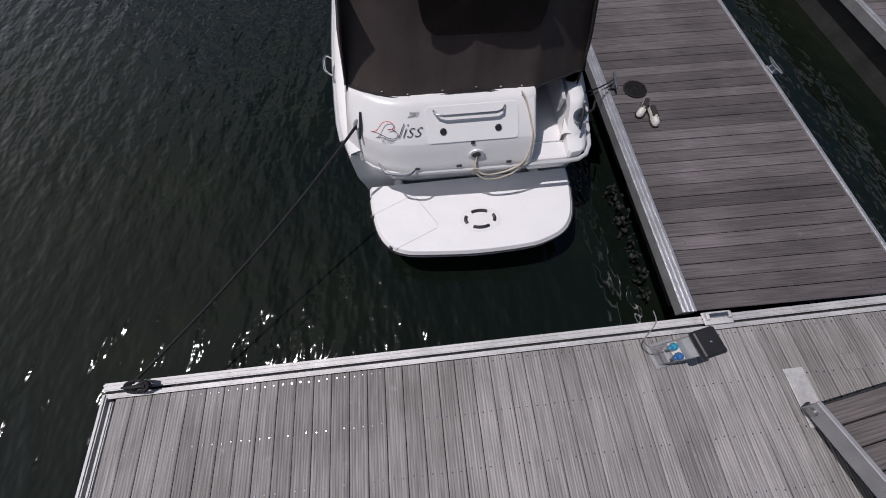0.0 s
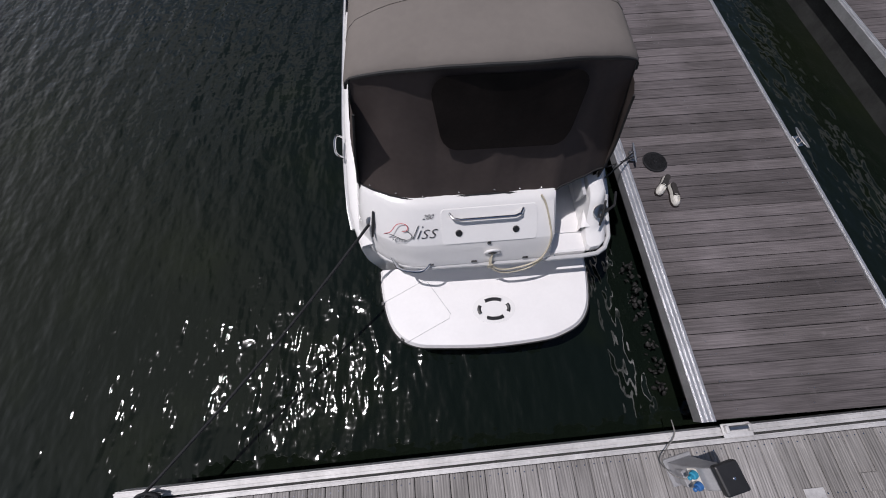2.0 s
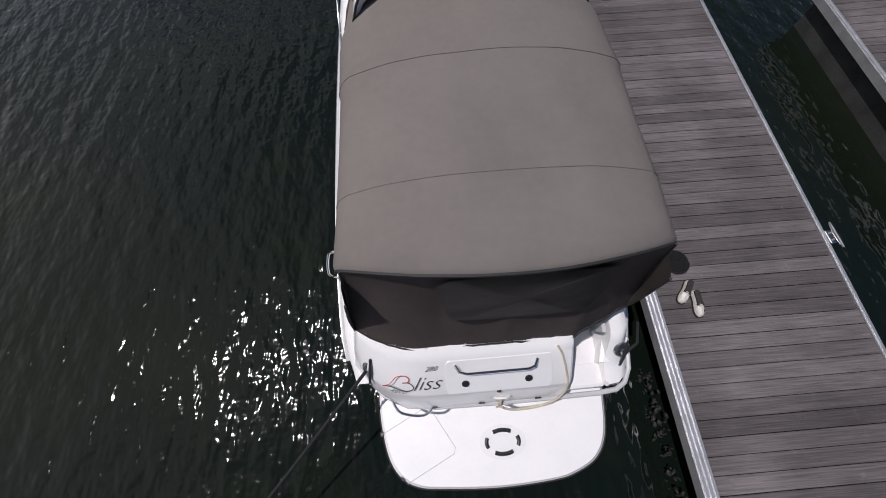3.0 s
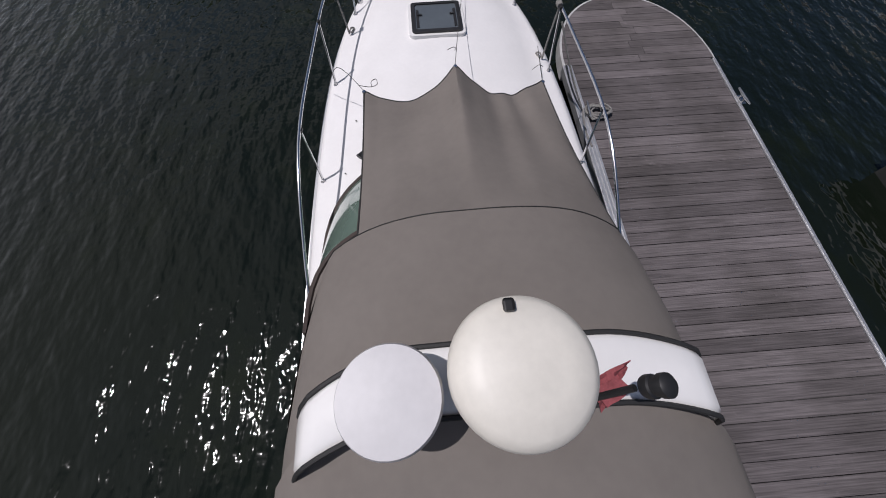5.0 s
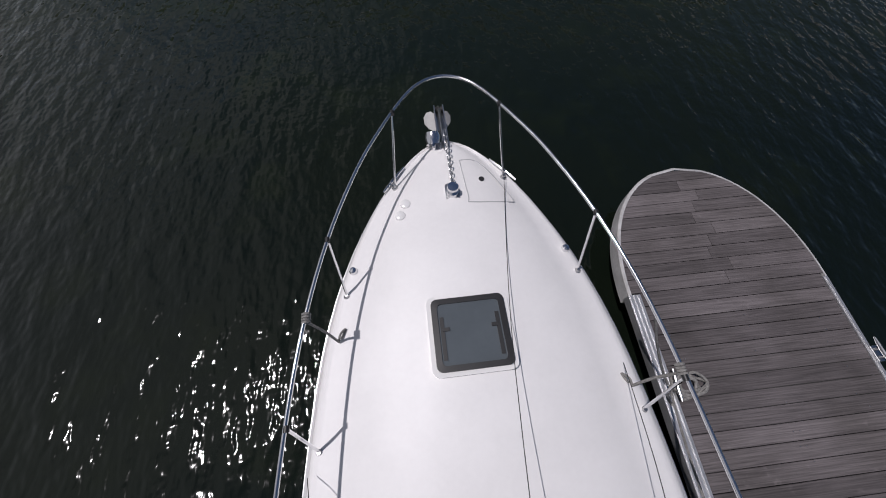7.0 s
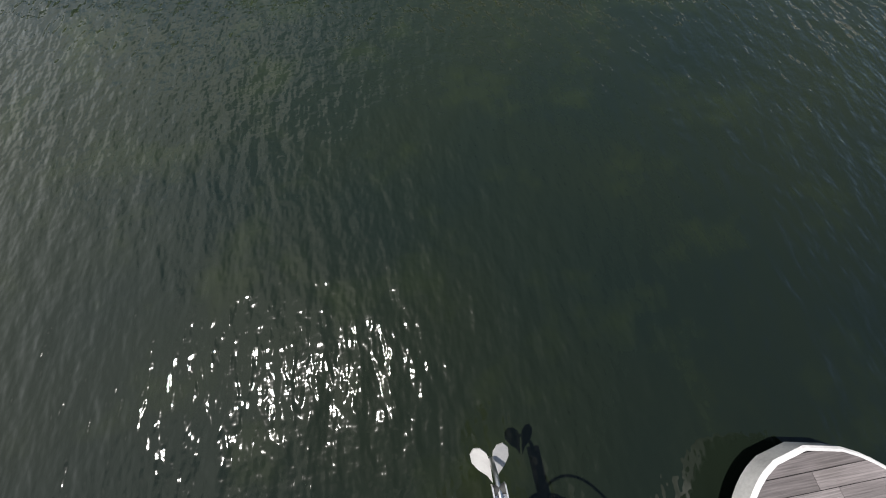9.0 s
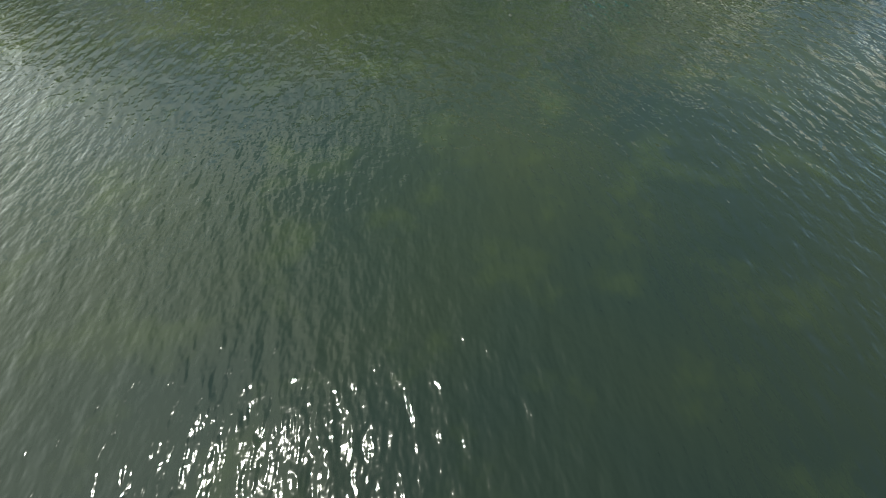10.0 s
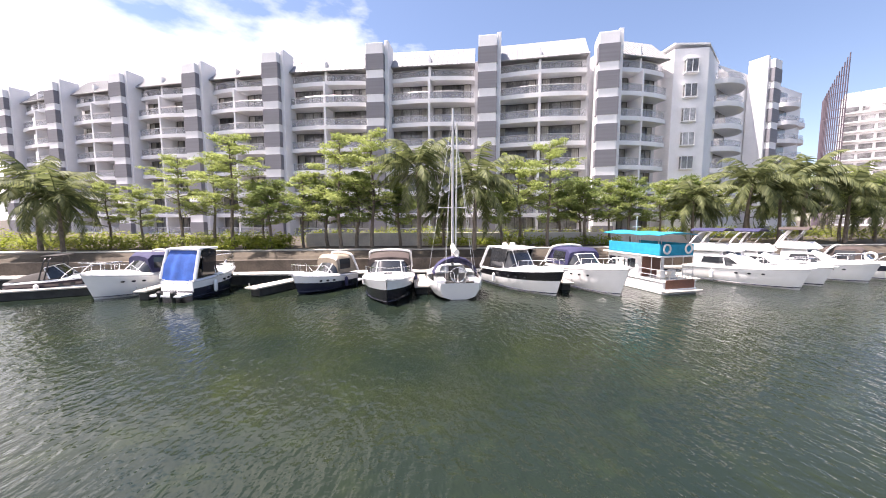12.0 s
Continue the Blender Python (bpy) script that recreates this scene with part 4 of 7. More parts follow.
bm = bmesh.new()
grid(bm, [[aft(-1 + k / 24, v / 16) for k in range(49)] for v in range(17)])
curtain = part("aft_curtain", bm, M["canvas_side"], boat, "brown canvas aft curtain, shade in its colour, with a dark window", smooth=60)
wo = [(.12 + (u - .12) * (.80 + .20 * (v - .42) / .52), v) for u, v in rrect(-.46, .66, .42, .94, .13, 6)]
bm = bmesh.new()
rows = []
for k in (1.0, .8, .55, .3, .05):
    rows.append([aft(.10 + (u - .10) * k, .68 + (v - .68) * k) + Vector((0, -.040, 0)) for u, v in wo])
grid(bm, rows, True)
bm.faces.new(list(bm.verts)[-len(wo):])
part("curtain_window", bm, M["vinyl"], curtain, "dark clear vinyl window", smooth=60)
bm = bmesh.new()
tube(bm, [aft(-1 + k / 24, 0.0) + Vector((0, -.008, 0)) for k in range(49)], .008, 5)
part("binding", bm, M["binding"], curtain)
for u in (-1, 1):
    bm = bmesh.new()
    tube(bm, [aft(u, v / 10) for v in range(11)], .008, 5)
    part("binding", bm, M["binding"], curtain)
for u in (-.9, -.7, -.5, -.22, 0.05, .25, .42):
    bm = bmesh.new()
    lathe(bm, [(.008, 0), (.007, .005), (.0, .006)], 8, aft(u, .035) + Vector((0, -.006, 0)), RX)
    part("snap", bm, M["chrome"], curtain)

def top_row(y, w, zc, ze, drop=.22, n=28):
    """One rib of the canvas roof."""
    pts = []
    for k in range(n + 1):
        u = -1 + 2 * k / n
        c = abs(u)
        if c < .8:
            x, z = u / .8 * w * .93, zc - (zc - ze) * (c / .8) ** 2.6
        else:
            q = (c - .8) / .2
            x, z = math.copysign(w * (.93 + .10 * math.sin(q * math.pi / 2)), u), ze - drop * q ** 1.3
        z += .007 * noise3(x * 2, y * 2) + .006 * noise3(x * 5 + 3, y * 3)
        pts.append((x, y, z))
    return pts


ROOF = [(.43, .955, 2.43, 2.29, .10), (.45, .97, 2.455, 2.31, .14), (.56, .975, 2.465, 2.32, .2), (.92, .96, 2.49, 2.36, .22), (.98, .96, 2.505, 2.36, .22), (1.35, .955, 2.50, 2.36, .22), (1.78, .95, 2.515, 2.38, .22), (1.84, .955, 2.53, 2.39, .22), (2.1, .965, 2.545, 2.36, .22), (2.67, .985, 2.545, 2.33, .25)]
bm = bmesh.new()
rows = []
for y, w, zc, ze, d in ROOF:
    r = top_row(y, w, zc, ze, d)
    if y < .6:
        r = [(x, yy + .16 * (abs(x) / .98) ** 2, z) for x, yy, z in r]
    if y > 2.0:
        r = [(x, yy - (y - 2.0) * .5 * (abs(x) / .98) ** 4, z) for x, yy, z in r]
    rows.append(r)
grid(bm, rows)
roof = part("canvas_roof", bm, M["canvas"], boat, "taupe canvas roof panel", smooth=60)
bm = bmesh.new()
tube(bm, [(x, y - .004, z - .012) for x, y, z in rows[0]], .012, 6)
part("binding", bm, M["binding"], roof)
for i in (4, 7):
    bm = bmesh.new()
    tube(bm, [(x, y, z + .001) for x, y, z in top_row(ROOF[i][0], ROOF[i][1], ROOF[i][2], ROOF[i][3], ROOF[i][4])], .0035, 5)
    part("seam", bm, M["canvas"], roof)

FRONT = [(2.73, .985, 2.54, 2.30, .3), (2.85, .985, 2.53, 2.29, .32), (3.1, .95, 2.50, 2.27, .34), (3.35, .90, 2.46, 2.24, .34), (3.50, .86, 2.425, 2.21, .30)]
bm = bmesh.new()
frows = [[(x, yy - .30 * (abs(x) / .98) ** 2.4 * max(0, (3.2 - f[0]) / .54) - .13 * (abs(x) / .9) ** 4, z) for x, yy, z in top_row(*f)] for f in FRONT]
grid(bm, frows)
part("canvas_roof", bm, M["canvas"], boat, "taupe canvas roof panel ahead of the arch", smooth=60)
bm = bmesh.new()
tube(bm, [(x, y + .004, z + .001) for x, y, z in frows[-1]], .0035, 5)
part("seam", bm, M["binding"], boat)

# side curtains
for s in (-1, 1):
    bm = bmesh.new()
    rows = []
    for k in range(31):
        y = .40 + k * .1
        b, z = sheer(y)
        t = lerp(y, [r[0] for r in ROOF] + [r[0] for r in FRONT], [r[1] for r in ROOF] + [r[1] for r in FRONT]) * .985
        zt = lerp(y, [r[0] for r in ROOF] + [r[0] for r in FRONT], [r[3] for r in ROOF] + [r[3] for r in FRONT]) - .16
        b2 = b - (.12 if y > .6 else .16)
        row = []
        for q in range(9):
            f = q / 8
            row.append((s * (b2 + (t - b2) * f + .03 * math.sin(f * math.pi) + .012 * noise3(y * 3, f * 3 + s)), y, z + .06 + (zt - z - .06) * f))
        rows.append(row)
    grid(bm, rows)
    cur = part("side_curtain", bm, M["canvas_side"], boat, "brown canvas side curtain, shade in its colour", smooth=60)
    bm = bmesh.new()
    tube(bm, [rows[0][q] for q in range(9)], .009, 5)
    part("binding", bm, M["binding"], cur)
    bm = bmesh.new()
    tube(bm, [rows[18][q] for q in range(9)], .009, 5)
    part("binding", bm, M["binding"], cur)
    bm = bmesh.new()
    o = [(rows[k][2], rows[k][6]) for k in range(5, 16)]
    grid(bm, [[Vector(a) + Vector((s * .012, 0, 0)), Vector(a).lerp(Vector(b_), .5) + Vector((s * .022, 0, 0)), Vector(b_) + Vector((s * .012, 0, 0))] for a, b_ in o])
    part("curtain_window", bm, M["vinyl"], cur, "dark clear vinyl side window", smooth=60)

# radar arch
def arch_ring(y0, y1, lift):
    pa, pb = [], []
    for k in range(41):
        u = -1 + k / 20
        c = abs(u)
        if c < .72:
            x, z = u / .72 * .78, 2.60 - .07 * (c / .72) ** 2
        else:
            q = (c - .72) / .28
            x, z = math.copysign(.78 + .195 * math.sin(q * math.pi / 2), u), 2.53 - .62 * q ** 1.6
        yb = -(.30 if u < 0 else .20) * max(0, (c - .35) / .65) ** 1.8
        pa.append((x, y0 + yb * .95, z + lift))
        pb.append((x, y1 + yb * 1.1, z + lift))
    return pa, pb


bm = bmesh.new()
a, b = arch_ring(2.46, 2.70, 0)
c, d = arch_ring(2.49, 2.67, .026)
e, f = arch_ring(2.47, 2.69, -.07)
grid(bm, [e, a, c, d, b, f, e])
arch = part("radar_arch", bm, M["gel"], boat, "white moulded radar arch", smooth=50)
for (pa, off) in ((a, -.006), (b, .006)):
    bm = bmesh.new()
    tube(bm, [(x, y + off, z + .012) for x, y, z in pa[3:-3]], .010, 6)
    part("binding", bm, M["binding"], arch)
bm = bmesh.new()
lathe(bm, [(.0, 0), (.185, .0), (.212, .02), (.222, .05), (.222, .13), (.212, .165), (.185, .19), (.12, .205), (.0, .21)], 48, (-.01, 2.65, 2.74))
rad = part("radome", bm, M["white_plastic"], boat, "large round white radome", smooth=60)
part("emblem", rbox((-.035, 2.825, 2.948), (.035, .04, .006), .008, 2, Matrix.Rotation(radians(-6), 3, "X")), M["black"], rad)
bm = bmesh.new()
lathe(bm, [(.10, 0), (.06, .05), (.06, .17)], 20, (-.01, 2.63, 2.60))
part("radome_mount", bm, M["white_plastic"], rad, smooth=60)
bm = bmesh.new()
lathe(bm, [(.0, 0), (.12, 0), (.15, .04), (.163, .10), (.164, .17), (.157, .19), (.0, .195)], 44, (-.41, 2.60, 2.66))
part("satellite_dome", bm, M["white_grey"], boat, "pale grey flat-topped dome", smooth=50)
bm = bmesh.new()
lathe(bm, [(.06, 0), (.05, .12)], 16, (-.41, 2.60, 2.58))
part("dome_mount", bm, M["white_grey"], boat, smooth=60)
bm = bmesh.new()
tube(bm, [(.20, 2.54, 2.66), (.31, 2.57, 2.86)], .011, 8)
pole = part("light_pole", bm, M["black"], boat, "dark anchor light pole", smooth=True)
bm = bmesh.new()
lathe(bm, [(.030, -.03), (.034, -.02), (.034, .0), (.028, .004), (.028, .022), (.034, .026), (.034, .045), (.022, .055), (.0, .056)], 20, (.345, 2.57, 2.90), Matrix.Rotation(radians(22), 3, "Y"))
part("anchor_light", bm, M["black"], pole, smooth=40)
bm = bmesh.new()
rows = []
for k in range(9):
    q = k / 8
    rows.append([(.235 + .11 * q + .05 * j / 6 * (1 - q), 2.60 - .10 * j / 6 * (1 - q * .6) + .05 * q, 2.70 + .10 * q - .055 * j / 6 + .012 * math.sin(j * 1.9 + k)) for j in range(7)])
grid(bm, rows)
thick(bm, .003)
part("furled_flag", bm, M["red"], boat, "furled faded red flag", smooth=True)
bm = bmesh.new()
rows = [[(.245 + .075 * k / 5 + .012 * j, 2.57 - .018 * j + .045 * k / 5, 2.705 + .05 * k / 5 + .008 * math.sin(k * 2 + j)) for j in range(4)] for k in range(6)]
grid(bm, rows)
thick(bm, .003)
part("furled_flag", bm, M["red"], boat, "inner fold of the furled flag", smooth=True)
for ob in boat.children:
    if ob.name.split(".")[0] in ("radar_arch", "radome", "satellite_dome", "dome_mount", "light_pole", "furled_flag"):
        ob.location.y += .12 if ob is arch else .05
arch.scale.x = .94

# windscreen with its frame
def screen(u, v):
    """Curved screen: u from port to starboard, v up."""
    a = u * math.pi / 2
    xb, yb = 1.19 * math.sin(a), 3.1 + 1.64 * math.cos(a) ** .4
    xt, yt = 1.03 * math.sin(a), 2.85 + .95 * math.cos(a) ** .5
    zb = crown(min(max(yb, 3.0), 8), xb) + .015
    zt = 1.90 + .10 * math.cos(a)
    return Vector((xb + (xt - xb) * v, yb + (yt - yb) * v, zb + (zt - zb) * v))


for i in range(4):
    u0, u1 = -.97 + i * .485, -.97 + (i + 1) * .485
    bm = bmesh.new()
    grid(bm, [[screen(u0 + (u1 - u0) * k / 8, v / 4) for k in range(9)] for v in range(5)])
    thick(bm, .008)
    part("windscreen_pane", bm, M["glass_green"], boat, "green tinted windscreen glass", smooth=60)
bm = bmesh.new()
for v, r in ((0, .022), (1, .020)):
    tube(bm, [screen(-.97 + 1.94 * k / 30, v) for k in range(31)], r, 6)
for u in (-.97, -.485, 0, .485, .97):
    tube(bm, [screen(u, v / 4) for v in range(5)], .016, 6)
part("windscreen_frame", bm, M["canvas_side"], boat, "grey-brown windscreen frame", smooth=True)
bm = bmesh.new()
rows = [[screen(-.97 + .5 * k / 10, 1) + Vector((.0 + .16 * q / 4, -.16 * q / 4, .03 * q / 4)) for k in range(11)] for q in range(5)]
grid(bm, rows)
thick(bm, .004)
part("screen_band", bm, M["canvas"], boat, "canvas band along the windscreen top", smooth=True)
bm = rbox((-.88, 3.05, 1.60), (.16, .34, .12), .04, 2)
part("life_jacket", bm, M["orange"], boat, "orange life jacket behind the windscreen")

# sloping windscreen cover, tied at three corners
def cover(u, v):
    c = abs(u)
    q = (1 + u * (.64 if u < 0 else .84)) * 14
    i = min(int(q), 27)
    base = Vector(frows[-1][i]).lerp(Vector(frows[-1][i + 1]), q - i)
    x = base.x * (1 - v) + (u * .74 + .03) * v
    zt = base.z
    edge = .14 * math.sin(min(1, c) * math.pi) * v ** 2
    y = base.y + (5.0 - .04 * (1 - c) - base.y) * v - edge
    ze = 2.05 - .17 * c
    z = zt + (ze - zt) * v ** .92 - .07 * math.sin(c * math.pi) * v - .02 * math.sin(v * math.pi)
    z += .055 * math.exp(-(u * 9) ** 2) * v + .022 * math.sin(u * 17 + 2.5 * noise3(u * 2, v)) * v * (1 - .4 * v) * (1 if u > -.1 else .35)
    if c > .93:
        z -= (c - .93) * .9 * v * (1 - v)
    return Vector((x, y, z))


bm = bmesh.new()
grid(bm, [[cover(-1 + k / 36, v / 22) for k in range(73)] for v in range(23)])
thick(bm, .003)
cov = part("windscreen_cover", bm, M["canvas"], boat, "taupe canvas windscreen cover tied down by cords", smooth=60)
bm = bmesh.new()
tube(bm, [cover(-1 + k / 36, 1) for k in range(73)], .006, 5)
part("binding", bm, M["binding"], cov)
for u in (-1, 1):
    bm = bmesh.new()
    tube(bm, [cover(u, k / 20) for k in range(21)], .006, 5)
    part("binding", bm, M["binding"], cov)
for u in (-1, 0, 1):
    bm = bmesh.new()
    lathe(bm, [(.014, -.002), (.014, .004), (.007, .005)], 12, cover(u, .985) + Vector((0, 0, .004)))
    part("eyelet", bm, M["chrome"], cov)

# ---------------------------------------------------------------- foredeck fittings
HXc, HYc = -.02, 6.42
hz0 = crown(HYc, 0) - .012
HM = Matrix.Translation((HXc, HYc, hz0)) @ pose(0, 0, 0, -1.2, 0, 0)
def at(bm, m):
    bmesh.ops.transform(bm, matrix=m, verts=bm.verts)
    return bm


bm = bmesh.new()
prism(bm, rrect(-.30, .30, -.285, .285, .06), -.02, .022)
part("hatch_base", at(bm, HM), M["gel"], boat, "white raised hatch coaming")
bm = bmesh.new()
oo, ii = rrect(-.268, .268, -.255, .255, .045), rrect(-.225, .225, -.215, .215, .03)
rows = [[(x, y, z) for x, y in o] for o, z in ((oo, .02), (oo, .044), (ii, .046), (ii, .02))]
grid(bm, rows, True)
hatch = part("hatch_frame", at(bm, HM), M["black"], boat, "black deck hatch frame")
bm = bmesh.new()
prism(bm, rrect(-.226, .226, -.216, .216, .03), .022, .036)
part("hatch_pane", at(bm, HM), M["glass_hatch"], hatch, "smoked grey hatch pane")
for s in (-1, 1):
    bm = bmesh.new()
    box(bm, (s * .20, -.03, .038), (.028, .30, .008))
    box(bm, (s * .175, .03, .042), (.05, .025, .014))
    part("hatch_stay", at(bm, HM), M["black"], hatch)

# bow rail, stanchions and their bases
RAILY = [3.35, 3.75, 4.6, 5.6, 6.4, 7.05, 7.6, 7.95, 8.26, 8.40, 8.45]
def rail_pt(y, s):
    b, z = sheer(min(y, 8.3))
    k = lerp(y, [3.35, 3.9, 4.6, 8.46], [0.0, .40, .56, .60])
    hw = lerp(y, RAILY, [1.27, 1.25, 1.25, 1.19, 1.09, .93, .72, .53, .32, .17, .0])
    return Vector((s * hw, y, z + .05 + k))


rp = [rail_pt(y, -1) for y in RAILY] + [rail_pt(y, 1) for y in RAILY[::-1][1:]]
bm = bmesh.new()
tube(bm, spline(rp, 5), .0135, 10)
rail = part("bow_rail", bm, M["chrome"], boat, "polished stainless bow rail", smooth=True)
for s in (-1, 1):
    for yt, yb in ((4.72, 4.60), (5.95, 5.78), (7.06, 6.84), (8.10, 7.80)):
        b, z = sheer(yb)
        p1, p0 = rail_pt(yt, s), Vector((s * (b - .085), yb, crown(yb, b - .085)))
        bm = bmesh.new()
        tube(bm, [p0, p1], .0105, 8)
        st = part("stanchion", bm, M["chrome"], rail, smooth=True)
        bm = bmesh.new()
        lathe(bm, [(.030, 0), (.028, .010), (.016, .022), (.014, .04)], 14, p0 - Vector((0, 0, .004)))
        part("stanchion_base", bm, M["steel"], rail, smooth=True)
        bm = bmesh.new()
        lathe(bm, [(.018, -.018), (.018, .018)], 10, p1, Matrix.Rotation(radians(90), 3, "X"))
        part("rail_clamp", bm, M["black"], rail, smooth=True)

# rope ties on the rail
for s, y, lo in ((-1, 6.55, .30), (1, 6.0, .35)):
    p = rail_pt(y, s)
    bm = bmesh.new()
    for k in range(4):
        tube(bm, [p + Vector((.022 * math.cos(a), (k - 1.5) * .017, .022 * math.sin(a))) for a in [j * .63 for j in range(10)]], .009, 5, True)
    b, z = sheer(y)
    end = Vector((s * (b - .10), y - .06, crown(y - .06, b - .10) + .02))
    tube(bm, spline([p + Vector((0, -.02, -.02)), p.lerp(end, .5) + Vector((0, 0, -.02)), end], 5), .010, 6)
    tube(bm, spline([end, end + Vector((-s * .02, .05, .03)), end + Vector((-s * .05, .09, .0)), end + Vector((-s * .02, .02, .0))], 4), .009, 6)
    part("rail_tie", bm, M["rope_grey"], boat, "pale rope tied round the rail", smooth=True)

# thin tie cords from the cover
def cord(pts, name="tie_cord"):
    bm = bmesh.new()
    tube(bm, spline(pts, 5), .0028, 5)
    return part(name, bm, M["binding"], boat, "thin dark tie cord", smooth=True)


cL, cM, cR = cover(-1, 1), cover(0, 1), cover(1, 1)
cord([cL, cL.lerp(rail_pt(5.65, -1), .5), rail_pt(5.65, -1) - Vector((0, 0, .45))])
cord([cL + Vector((-.04, .06, 0)), cL + Vector((.05, .07, -.03)), cL + Vector((.10, .12, -.05)), cL + Vector((.09, .17, -.04)), cL + Vector((.05, .14, -.04)), cL + Vector((.06, .09, -.05))])
b_, z_ = sheer(7.6)
cord([cM, Vector((.24, 6.4, 1.66)), Vector((.50, 7.86, crown(7.86, .42) + .05))])
cord([cM + Vector((-.04, .20, -.02)), cM + Vector((.01, .215, -.01)), cM + Vector((.03, .20, -.02)), cM + Vector((.015, .18, -.01))])
cord([cR, cR + Vector((.10, .55, -.12)), Vector((1.08, 6.1, crown(6.1, 1.08) + .02))])
cord([cR + Vector((-.06, .13, .0)), cR + Vector((.0, .17, .01)), cR + Vector((.04, .16, .0))])

# windlass, chain, roller and anchor
zb = crown(7.75, 0)
bm = bmesh.new()
prism(bm, rrect(-.06, .06, 7.50, 7.70, .03), zb - .03, zb + .02)
wl_ = part("windlass", bm, M["steel"], boat, "polished anchor windlass")
bm = bmesh.new()
lathe(bm, [(.055, 0), (.05, .03), (.032, .045), (.032, .06), (.05, .075), (.045, .095), (.0, .10)], 20, (0, 7.60, zb + .02))
part("gypsy", bm, M["chrome"], wl_, smooth=40)
bm = bmesh.new()
for k in range(16):
    c = Vector((.012 * (k % 2), 7.68 + k * .040, zb + .045 - .02 * k / 16))
    tube(bm, [c + Vector((.013 * math.cos(a) if k % 2 else 0, .026 * math.sin(a), 0 if k % 2 else .013 * math.cos(a))) for a in [j * 1.05 for j in range(6)]], .006, 5, True)
part("anchor_chain", bm, M["steel"], boat, "galvanised anchor chain", smooth=True)
bm = bmesh.new()
for s in (-1, 1):
    box(bm, (s * .045, 8.36, 1.39), (.010, .74, .07))
box(bm, (0, 8.34, 1.355), (.10, .72, .010))
roller = part("bow_roller", bm, M["steel"], boat, "stainless bow roller")
bm = bmesh.new()
lathe(bm, [(.035, -.04), (.022, 0), (.035, .04)], 14, (0, 8.70, 1.385), Matrix.Rotation(radians(90), 3, "Y"))
part("roller_wheel", bm, M["rubber"], roller, smooth=True)
bm = bmesh.new()
tube(bm, [(0, 7.96, 1.42), (0, 8.62, 1.43), (0, 8.76, 1.36), (0, 8.84, 1.22), (0, 8.83, 1.06)], [.016, .018, .018, .017, .014], 8)
anchor = part("anchor", bm, M["steel"], boat, "galvanised anchor on the bow roller", smooth=True)
for s in (-1, 1):
    bm = bmesh.new()
    o = [(.012, -.16), (.045, -.10), (.10, -.06), (.145, .0), (.15, .07), (.115, .12), (.065, .125), (.025, .09), (.010, .02)]
    prism(bm, [(s * x, y) for x, y in o], -.006, .006)
    for v in bm.verts:
        v.co.z -= .35 * abs(v.co.x)
    at(bm, pose(0, 8.80, 1.12, 28))
    part("anchor_fluke", bm, M["galv"], anchor, "pale galvanised anchor fluke", smooth=40)
bm = bmesh.new()
lathe(bm, [(.0, -.07), (.07, -.06), (.082, 0), (.07, .05), (.0, .062)], 18, (-.10, 8.24, 1.49), Matrix.Rotation(radians(-60), 3, "X"))
sl = part("searchlight", bm, M["chrome"], boat, "chrome bow searchlight", smooth=True)
bm = bmesh.new()
lathe(bm, [(.03, 0), (.022, .03), (.018, .10)], 12, (-.10, 8.17, 1.36))
part("light_foot", bm, M["chrome"], sl, smooth=True)
bm = bmesh.new()
tube(bm, spline([(.11, 7.98, 0), (.13, 7.56, 0), (.15, 7.49, 0), (.49, 7.49, 0), (.52, 7.52, 0), (.50, 7.58, 0), (.36, 7.86, 0), (.25, 7.98, 0), (.11, 7.98, 0)], 4), .005, 5)
for v in bm.verts:
    v.co.z += crown(v.co.y, v.co.x) + .001
part("locker_seam", bm, M["gel_grey"], boat, "seam of the anchor locker lid", smooth=True)
bm = bmesh.new()
lathe(bm, [(.026, 0), (.024, .008), (.0, .008)], 14, (.275, 7.74, crown(7.74, .275)))
part("locker_latch", bm, M["black"], boat, smooth=True)
for x, y in ((-.41, 7.56), (-.46, 7.45)):
    bm = bmesh.new()
    lathe(bm, [(.045, -.01), (.043, .014), (.03, .02), (0, .022)], 16, (x, y, crown(y, x)))
    part("deck_filler", bm, M["gel"], boat, "round white deck fitting", smooth=True)
for s in (-1, 1):
    x, y = s * .88, 7.04
    bm = bmesh.new()
    lathe(bm, [(.034, -.005), (.034, .02), (.026, .042), (.0, .052)], 16, (x, y, crown(y, x)))
    part("deck_light", bm, M["chrome"], boat, "chrome dome deck light", smooth=True)
    b7, z7 = sheer(7.86)
    cx, cy, cz = s * (b7 - .04), 7.88, z7 + .05
    bm = bmesh.new()
    tube(bm, [(cx + s * .10, cy - .13, cz + .04), (cx, cy, cz + .045), (cx - s * .10, cy + .13, cz + .04)], [.010, .017, .010], 8)
    tube(bm, [(cx, cy, cz - .03), (cx, cy, cz + .03)], .016, 8)
    part("bow_cleat", bm, M["chrome"], boat, "chrome bow cleat", smooth=True)
bm = bmesh.new()
tube(bm, [(-.86, 4.74, crown(4.74, -.86) + .03), (-.82, 4.80, crown(4.8, -.82) + .03)], [.03, .006], 8)
part("washer_jet", bm, M["black"], boat, smooth=True)
bm = bmesh.new()
for x, y in ((-1.0, 4.62), (-1.08, 4.25), (-1.13, 3.85), (-.9, 5.2)):
    lathe(bm, [(.008, 0), (.006, .006), (0, .006)], 8, (x, y, crown(y, x) + .002))
part("snap", bm, M["black"], boat)
